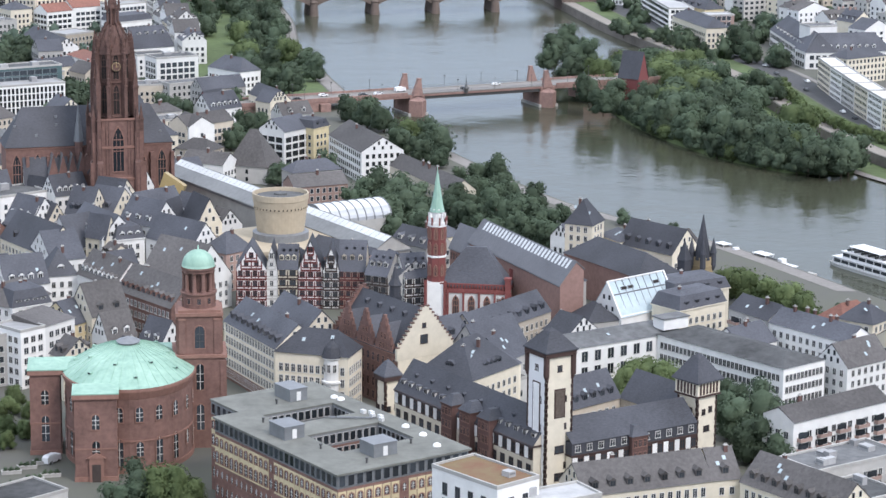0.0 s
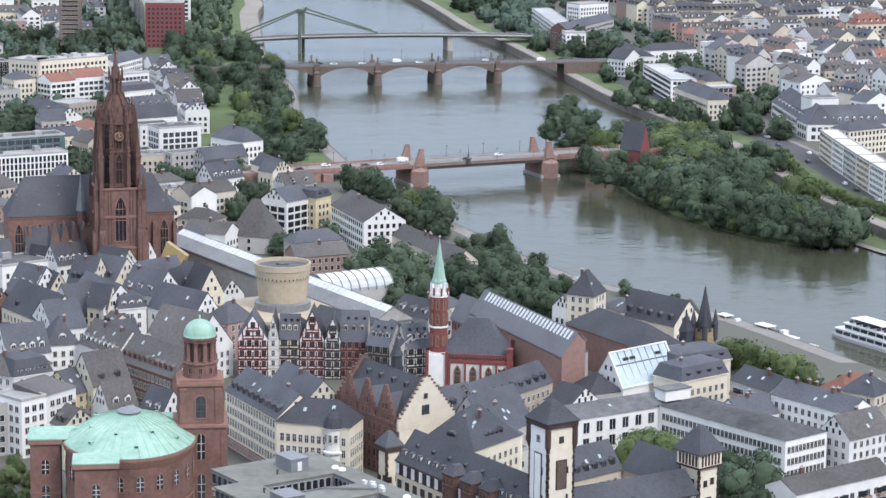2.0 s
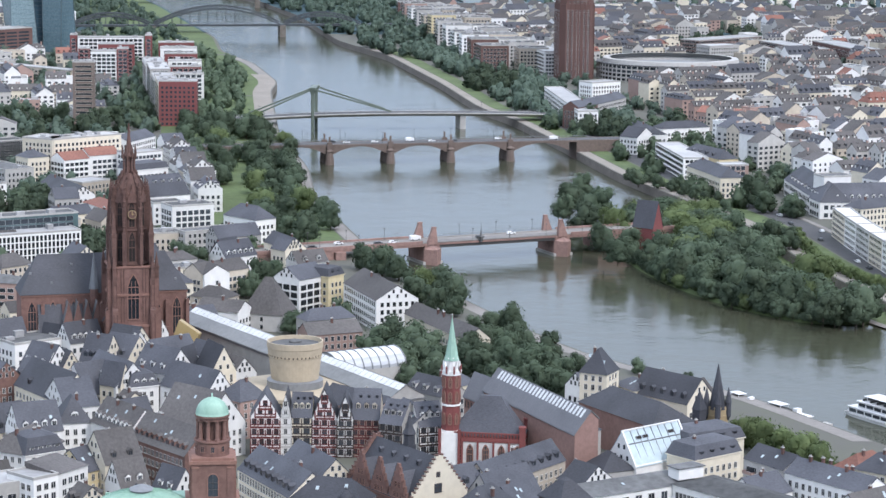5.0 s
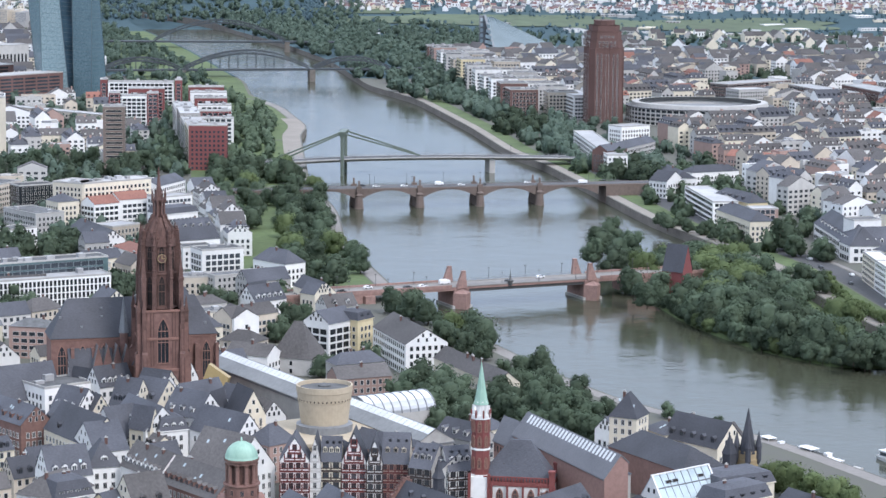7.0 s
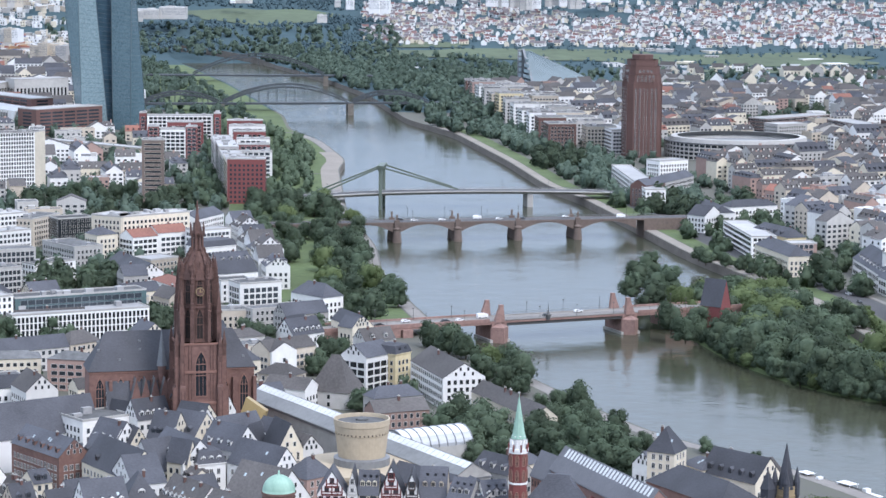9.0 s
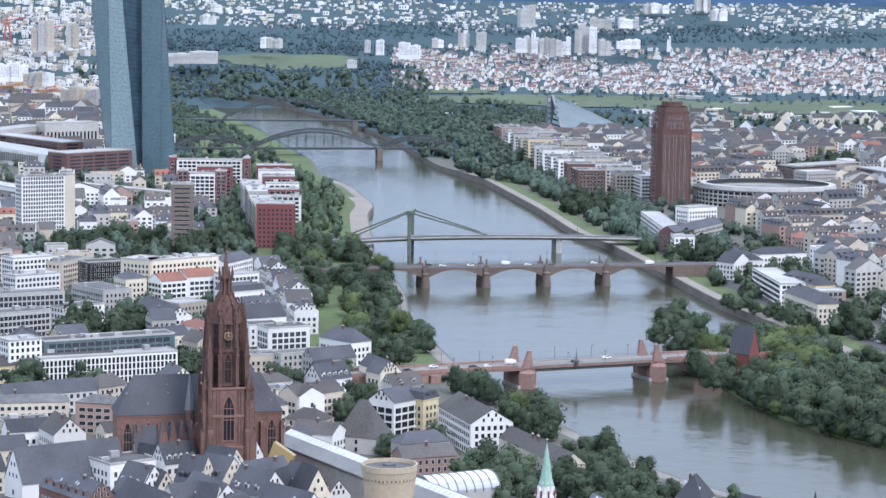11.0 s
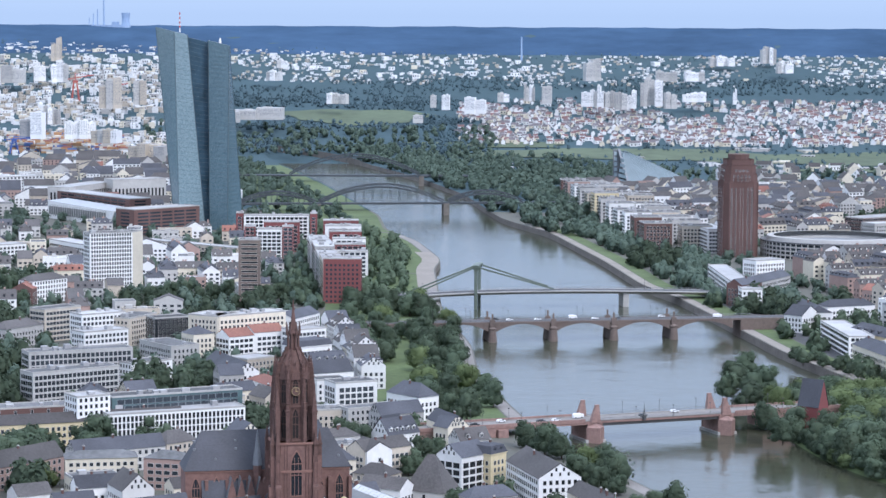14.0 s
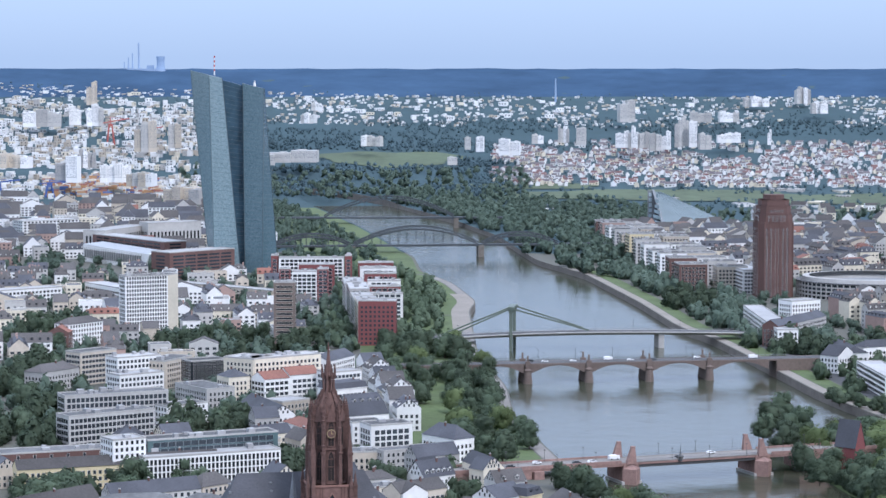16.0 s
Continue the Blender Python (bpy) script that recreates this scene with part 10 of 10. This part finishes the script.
joined_quarter("blocks_harbour", 6, 2380, 3350, lambda y: -0.29 * y, lambda y: north(y) - 130, 14, (36, 36), (24, 16), (7, 17), 0.2, "pale harbour blocks and halls", 0.03)



# ---- parks and tree rows ----
def isle(y):
    return curve_x([(1000, 190), (1049, 166), (1063, 148), (1088, 124), (1157, 94), (1228, 78), (1272, 76), (1345, 96), (1420, 130)], y)


def island():
    b = MB()
    ys = list(range(1060, 1333, 8))
    for y in ys:
        l, r = isle(y), south(y) - 17
        m = (l + r) / 2
        if r < l + 1:
            r = l + 1
        if y in (ys[0], ys[-1]):
            b.v += [(m, y, -7)] * 4
            continue
        b.v += [(l, y, -7), (l + min(2, (r - l) / 3), y, -3.2), (r - min(2, (r - l) / 3), y, -3.2), (r, y, -7)]
    for k in range(len(ys) - 1):
        for i in range(3):
            b.f.append((4 * k + i, 4 * k + i + 1, 4 * k + 5 + i, 4 * k + 4 + i))
            b.m.append(0)
    tagged(b.obj("island", GRASS, kind="structure"), "low wooded river island", "island")


island()
rt = random.Random(5)
claim(93, 1246, 30, 44)



def scatter_trees(n, ys, lo, hi, smin, smax, gap, z=0.0, group="trees", kind=None, label="broad leafy green tree with a dense rounded crown"):
    spots = []
    for _ in range(n * 12):
        if len(spots) >= n:
            break
        y = rt.uniform(*ys)
        a, b = lo(y), hi(y)
        if b <= a:
            continue
        x = rt.uniform(a, b)
        if not in_view(x, y) or taken(x, y, 2.5) or any((x - p) ** 2 + (y - q) ** 2 < gap * gap for p, q in spots):
            continue
        spots.append((x, y))
        tree(x, y, rt.uniform(smin, smax), kind if kind is not None else (4 if rt.random() < 0.16 else None), z, group=group, label=label, keep=False)


scatter_trees(34, (1056, 1335), lambda y: isle(y) + 0.5, lambda y: isle(y) + 5, 0.55, 0.85, 5.0, -4.6, "trees on the river island")
scatter_trees(80, (1056, 1335), lambda y: isle(y) + 5, lambda y: south(y) - 19, 1.05, 1.55, 6.8, -3.6, "trees on the river island")
scatter_trees(62, (1225, 1700), lambda y: north(y) - (70 if y > 1400 else 42), lambda y: north(y) - 6, 0.9, 1.4, 8, 0, "trees of the north bank park")
def far_spots(seed, n, ys, lo, hi, smin, smax):
    rg = random.Random(seed)
    out = []
    while len(out) < n:
        y = rg.uniform(*ys)
        a, b = lo(y), hi(y)
        if b <= a:
            continue
        x = rg.uniform(a, b)
        n -= 0 if in_view(x, y, 60) else 1
        if in_view(x, y, 60) and not taken(x, y, 3):
            out.append((x, y, rise(x, y), rg.uniform(smin, smax)))
    return out


for x_, y_, w_, d_ in ((-415, 3908, 200, 130), (-60, 3560, 200, 60), (90, 3520, 120, 60), (300, 3490, 170, 60)):
    claim(x_, y_, w_, d_)
woods("woods", far_spots(21, 75, (1340, 1760), lambda y: south(y) + 12, lambda y: south(y) + 92, 0.75, 1.15), LEAF, "green trees along the south bank road", seed=21, leaves=260)
woods("woods", far_spots(22, 45, (940, 1330), lambda y: -0.28 * y, lambda y: north(y) - 60, 0.6, 1.0), LEAF, "green courtyard trees behind the cathedral", seed=22, leaves=260)
woods("woods", far_spots(8, 165, (1690, 2330), lambda y: north(y) - 110, lambda y: north(y) - (14 if y < 1790 else 24), 0.8, 1.25), LEAF, "green trees of the north bank park further off", seed=8, leaves=110)
woods("woods", far_spots(9, 190, (1760, 2330), lambda y: south(y) + 22, lambda y: south(y) + 80, 0.85, 1.25), LEAF_HAZED, "green tree belt along the south bank", seed=9, leaves=110)
woods("woods", far_spots(10, 560, (1330, 2290), lambda y: -0.28 * y, lambda y: north(y) - 85, 0.7, 1.1), LEAF_HAZED, "green street and courtyard trees of the north side", seed=10, leaves=110)
woods("woods", far_spots(11, 380, (1400, 2300), lambda y: south(y) + 85, lambda y: 0.19 * y, 0.6, 1.0), LEAF_HAZED, "green street and courtyard trees of the south side", seed=11, leaves=110)
woods("woods", far_spots(1, 330, (2300, 3560), lambda y: south(y) - 1, lambda y: south(y) + 110, 0.9, 1.5), LEAF_HAZED, "dense green riverside woods", seed=1, leaves=70)
woods("woods", far_spots(2, 760, (2950, 3780), lambda y: -0.19 * y if y > 3460 else south(y) + 6, lambda y: south(y) + 300 if y < 3500 else -0.05 * y, 0.7, 1.3), LEAF_HAZED, "far green woods round the river bend", seed=2, leaves=60)
woods("woods", far_spots(3, 760, (2300, 3400), lambda y: -0.29 * y if y < 2700 else -0.2 * y, lambda y: north(y) - (24 if y < 2450 else 34), 0.6, 1.1), LEAF_HAZED, "green trees among the harbour buildings", seed=3, leaves=60)
woods("woods", GROVE, LEAF, "dense green clumps of city trees", seed=31, leaves=240)
woods("woods", far_spots(4, 420, (2300, 3350), lambda y: south(y) + 110, lambda y: 0.2 * y, 0.7, 1.1), LEAF_HAZED, "green trees among the houses of the south bank", seed=4, leaves=60)


def belt(seed, n, ys, lo, hi, smin, smax):
    """Spots for tree belts that follow the contours, thick in some places and open in others."""
    rg = random.Random(seed)
    out = []
    for _ in range(n * 6):
        if len(out) >= n:
            break
        y = rg.uniform(*ys)
        x = rg.uniform(lo(y), hi(y))
        if in_view(x, y, 60) and not taken(x, y, 2) and noise.noise((x * 0.004, y * 0.011, 3.0)) > -0.12:
            out.append((x, y, rise(x, y) - 1, rg.uniform(smin, smax)))
    return out


# these far belts wear the haze-tinted leaf colour
woods("woods", belt(5, 1400, (3250, 4090), lambda y: -0.07 * y, lambda y: 0.2 * y, 0.4, 0.75), HAZED_LEAF, "far garden trees among the suburbs", seed=5, leaves=16)
woods("woods", belt(7, 1100, (3500, 4080), lambda y: -0.17 * y, lambda y: -0.06 * y, 0.5, 0.9), HAZED_LEAF, "far tree belts beyond the river bend", seed=7, leaves=16)
woods("woods", belt(15, 2300, (4040, 4330), lambda y: -0.29 * y, lambda y: 0.2 * y, 0.4, 0.7), HAZED_LEAF, "far woods behind the suburbs", seed=15, leaves=14)
woods("woods", belt(6, 1000, (4250, 4600), lambda y: -0.29 * y, lambda y: 0.2 * y, 0.3, 0.5), HAZED_LEAF, "far tree belts before the forest", seed=6, leaves=12)


def far_suburb(name, seed, n, ys, lo, hi, size, heights, walls, rmat, label, flat=False):
    """Distant houses, too small and too many to count: walls, roofs and window bands in one mesh."""
    rg = random.Random(seed)
    b = MB()
    mats = list(walls) + [rmat, GLASS]
    k = len(walls)
    for _ in range(n):
        y = rg.uniform(*ys)
        a, e = lo(y), hi(y)
        if e <= a:
            continue
        x = rg.uniform(a, e)
        if not in_view(x, y, 60) or taken(x, y) or noise.noise((x * 0.006, y * 0.012, seed % 3 * 5.0)) < -0.22:
            continue
        z = rise(x, y)
        w, d, h = rg.uniform(*size), rg.uniform(*size) * 0.7, rg.uniform(*heights)
        rot = rg.uniform(-25, 25) + rg.choice((0, 90))
        mi = rg.randrange(k)
        c, s = math.cos(radians(rot)), math.sin(radians(rot))
        P = lambda u, v, q: (x + u * c - v * s, y + u * s + v * c, z + q)
        b.box(x, y, z - 6, w, d, h + 6, mi, rot, rg.choice((mi, k)) if flat else None, False)
        if not flat:
            rh = d * 0.5
            b.add([P(-w / 2, -d / 2 - 0.3, h), P(w / 2, -d / 2 - 0.3, h), P(w / 2, 0, h + rh), P(-w / 2, 0, h + rh), P(w / 2, d / 2 + 0.3, h), P(-w / 2, d / 2 + 0.3, h)],
                  [(0, 1, 2, 3), (3, 2, 4, 5), (1, 4, 2), (5, 0, 3)], [k, k, mi, mi])
        nf, nc = max(1, int(h / 4)), max(2, int(w / 4))
        for f in range(nf):
            for g in range(nc):
                u0, q0 = -w / 2 + (g + 0.32) * w / nc, (f + 0.3) * h / nf
                u1, q1 = u0 + 0.36 * w / nc, q0 + 0.4 * h / nf
                for sg in (-1, 1):
                    v = sg * (d / 2 + 0.1)
                    b.add([P(u0, v, q0), P(u1, v, q0), P(u1, v, q1), P(u0, v, q1)], [(0, 1, 2, 3)], k + 1)
    return tagged(b.obj(name, mats, kind="stuff"), label, "houses")


far_suburb("far_houses", 11, 900, (3640, 4060), lambda y: -0.066 * y, lambda y: 0.2 * y, (6, 10.5), (3.2, 5.4), (FAR_WHITE, FAR_WHITE, CREAM, WHITE), FAR_TILE, "distant white suburban houses with red-brown roofs")
far_suburb("far_houses", 16, 1600, (3640, 4090), lambda y: -0.066 * y, lambda y: 0.2 * y, (6, 11), (3.2, 5.8), (FAR_WHITE, FAR_WHITE, CREAM, WHITE), FAR_SLATE, "distant white suburban houses with grey roofs")
far_suburb("far_houses", 12, 2300, (3420, 4420), lambda y: -0.29 * y, lambda y: -0.165 * y, (5, 13), (3, 9), (FAR_WHITE, FAR_WHITE, WHITE, CREAM, BEIGE, GREY), ROOF_LIGHT, "distant pale industrial and housing blocks", True)
far_suburb("far_houses", 13, 2400, (4250, 4570), lambda y: -0.29 * y, lambda y: 0.2 * y, (3, 8), (1.6, 4.2), (FAR_WHITE, FAR_WHITE, WHITE, GREY, BEIGE), FAR_SLATE, "distant pale town along the forest", True)
far_suburb("far_houses", 17, 150, (4310, 4520), lambda y: -0.25 * y, lambda y: 0.2 * y, (8, 17), (3.0, 7.5), (FAR_WHITE, FAR_WHITE, CREAM), ROOF_LIGHT, "distant larger white blocks of the town", True)
far_suburb("far_halls", 14, 60, (3280, 3620), lambda y: -0.055 * y, lambda y: 0.2 * y, (14, 46), (1.6, 3.6), (WHITE, CREAM, GREY), ROOF_LIGHT, "pale low halls and glasshouses by the meadows", True)
far_suburb("far_houses", 18, 120, (3000, 3330), lambda y: 0.035 * y, lambda y: 0.2 * y, (9, 22), (5, 9), (FAR_WHITE, FAR_WHITE, CREAM, GREY), SLATE_BROWN, "white houses among trees beyond the ring building", False)


def container_yard():
    """Stacked freight containers and sheds of the harbour, past counting."""
    rg = random.Random(77)
    b = MB()
    for _ in range(420):
        y = rg.uniform(3445, 3640)
        x = rg.uniform(-0.245, -0.198) * y
        k = rg.randint(1, 4)
        ln = rg.choice((6.1, 12.2, 12.2))
        rot = rg.choice((8, 8, 98)) + rg.uniform(-2, 2)
        z = rise(x, y)
        for j in range(k):
            b.box(x, y, z + 0.3 + j * 2.6, ln, 2.4, 2.5, rg.choice((0, 0, 1, 2, 3, 4)), rot)
    mats = [mat("orange_container", (0.42, 0.24, 0.12), 0.7, var=0.2), mat("rust_container", (0.30, 0.13, 0.10), 0.7, var=0.2), mat("blue_container", (0.10, 0.16, 0.34), 0.7, var=0.2), GREY, CREAM]
    tagged(b.obj("container_stacks", mats, kind="stuff"), "stacks of orange, red and blue freight containers in the harbour", "containers")


container_yard()


# ---- the far forest and the ridge ----
def ridge():
    b = MB()
    n, k = 160, 12
    for i in range(n + 1):
        a = radians(-24 + 46 * i / n)
        for j in range(k + 1):
            d = 4560 + 340 * j / k
            x, y = d * math.sin(a), d * math.cos(a)
            z = rise(x, y) + (-6.0 if j == 0 else 1.5) + 2.5 * noise.noise((i * 0.35, j * 0.9, 1.0)) + (1.2 * noise.noise((i * 1.9, j * 2.0, 5.0)))
            b.v.append((x, y, z))
    for i in range(n):
        for j in range(k):
            q = i * (k + 1) + j
            b.f.append((q, q + k + 1, q + k + 2, q + 1))
            b.m.append(0)
    # blue of the ridge is aerial haze put into its colour
    tagged(b.obj("backdrop", HAZED_FOREST, kind="structure"), "distant forest along the horizon, tinted blue with painted haze", "backdrop")


ridge()


# ---- lawns, paths and roads ----
def bank_strip(name, side, o0, o1, y0, y1, z, material, label, category):
    b = MB()
    ys = list(range(y0, y1 + 1, 15))
    f = north if side < 0 else south
    for y in ys:
        b.v += [(f(y) + side * o0, y, z), (f(y) + side * o1, y, z)]
    for k in range(len(ys) - 1):
        b.f.append((2 * k, 2 * k + 1, 2 * k + 3, 2 * k + 2) if side > 0 else (2 * k + 1, 2 * k, 2 * k + 2, 2 * k + 3))
        b.m.append(0)
    return tagged(b.obj(name, material, kind="structure"), label, category)


bank_strip("lawn", -1, 9, 80, 1225, 1950, 0.06, GRASS, "green lawn of the north bank park", "lawn")
bank_strip("path", -1, 1, 8, 830, 2300, 0.06, PAVING, "pale paved quay path on the north bank", "path")
bank_strip("sand", -1, 1.5, 15, 1840, 2130, 0.12, GRAVEL, "pale sandy river beach of the north bank park", "beach")
bank_strip("lawn", -1, 9, 60, 1950, 2320, 0.06, GRASS, "green lawn of the north bank park", "lawn")
bank_strip("lawn", -1, 3, 110, 2320, 3350, 0.06, GRASS, "green lawns along the far north bank", "lawn")
bank_strip("path", 1, 1, 8, 1060, 2420, 0.06, GRAVEL, "brownish gravel quay path on the south bank", "path")
bank_strip("lawn", 1, 8.5, 21, 1060, 2420, 0.06, GRASS, "narrow green lawn on the south bank", "lawn")
bank_strip("road", 1, 22, 36, 1040, 1800, 0.08, ASPHALT, "grey riverside road on the south bank", "road")
bank_strip("lawn", 1, -15, -0.3, 1045, 1345, -4.4, GRASS, "low green bank below the quay wall", "lawn")
bank_strip("path", 1, -20, -15, 1045, 1200, -4.4, PAVING, "pale path along the low bank", "path")
bank_strip("path", 1, 37, 40, 1040, 1800, 0.1, PAVING, "paved footway along the riverside road", "path")


def patch(name, cx, cy, rx, ry, material, label, lift=1.2, rot=0.0):
    """A field laid over the rising ground."""
    b = MB()
    n, k = 36, 6
    for j in range(1, k + 1):
        for i in range(n):
            a = 2 * math.pi * i / n
            q = j / k * (1 + 0.14 * math.sin(3 * a + cx) + 0.08 * math.sin(7 * a))
            u, v = rx * q * math.cos(a), ry * q * math.sin(a)
            x, y = cx + u * math.cos(rot) - v * math.sin(rot), cy + u * math.sin(rot) + v * math.cos(rot)
            b.v.append((x, y, rise(x, y) + lift))
    b.v.append((cx, cy, rise(cx, cy) + lift))
    for j in range(k - 1):
        b.f += [(j * n + i, (j + 1) * n + i, (j + 1) * n + (i + 1) % n, j * n + (i + 1) % n) for i in range(n)]
    b.f += [(len(b.v) - 1, i, (i + 1) % n) for i in range(n)]
    b.m = [0] * len(b.f)
    return tagged(b.obj(name, material, kind="structure"), label, "field")


patch("field", -415, 3908, 112, 78, FIELD, "wide pale green meadow beyond the river bend")
patch("field", 10, 3540, 240, 66, FIELD, "long green meadows before the suburbs", rot=-0.05)
patch("field", 300, 3500, 190, 75, FIELD, "wide green meadow before the suburbs", rot=0.1)
patch("field", 330, 3330, 120, 40, FIELD, "green playing fields behind the houses")
patch("field", -190, 3640, 110, 30, FIELD, "green meadow strip")


def harbour_crane(x, y, h, reach, material, label):
    z = rise(x, y)
    ob = thing("harbour_crane", label, "crane", pose(x, y, z, 0, 0, 20), group="harbour cranes")
    for sx in (-6, 6):
        b = MB()
        b.beam((sx, -4, 0), (sx * 0.4, 0, h * 0.7), 1.6)
        b.beam((sx, 4, 0), (sx * 0.4, 0, h * 0.7), 1.6)
        b.obj("leg", material, ob)
    b = MB()
    b.box(0, 0, h * 0.68, 7, 5, 4, 0)
    b.obj("cab", material, ob)
    b = MB()
    b.beam((-reach * 0.4, 0, h * 0.8), (reach, 0, h * 0.95), 1.6)
    b.beam((0, 0, h * 0.7), (0, 0, h), 1.4)
    b.beam((0, 0, h), (reach * 0.8, 0, h * 0.93), 0.6)
    b.obj("jib", material, ob)


CRANE_BLUE = mat("blue_crane_paint", (0.05, 0.10, 0.30), 0.5, var=0.15)
CRANE_RED = mat("red_crane_paint", (0.42, 0.10, 0.08), 0.5, var=0.15)
harbour_crane(-905, 3420, 26, 30, CRANE_BLUE, "blue harbour gantry crane above pale sheds")
harbour_crane(-838, 3440, 24, 34, CRANE_BLUE, "blue harbour gantry crane above pale sheds")
harbour_crane(-800, 3900, 46, 30, CRANE_RED, "thin red tower crane among the far blocks")
harbour_crane(-870, 3980, 46, 30, CRANE_RED, "thin red tower crane among the far blocks")
b = MB()
b.lathe([(2.0, 0), (1.2, 42)], 10)
tagged(b.obj("chimney_stack", FAR_PALE, at=pose(-186, 4520, rise(-186, 4520))), "tall slim chimney stack in the far town", "chimney")
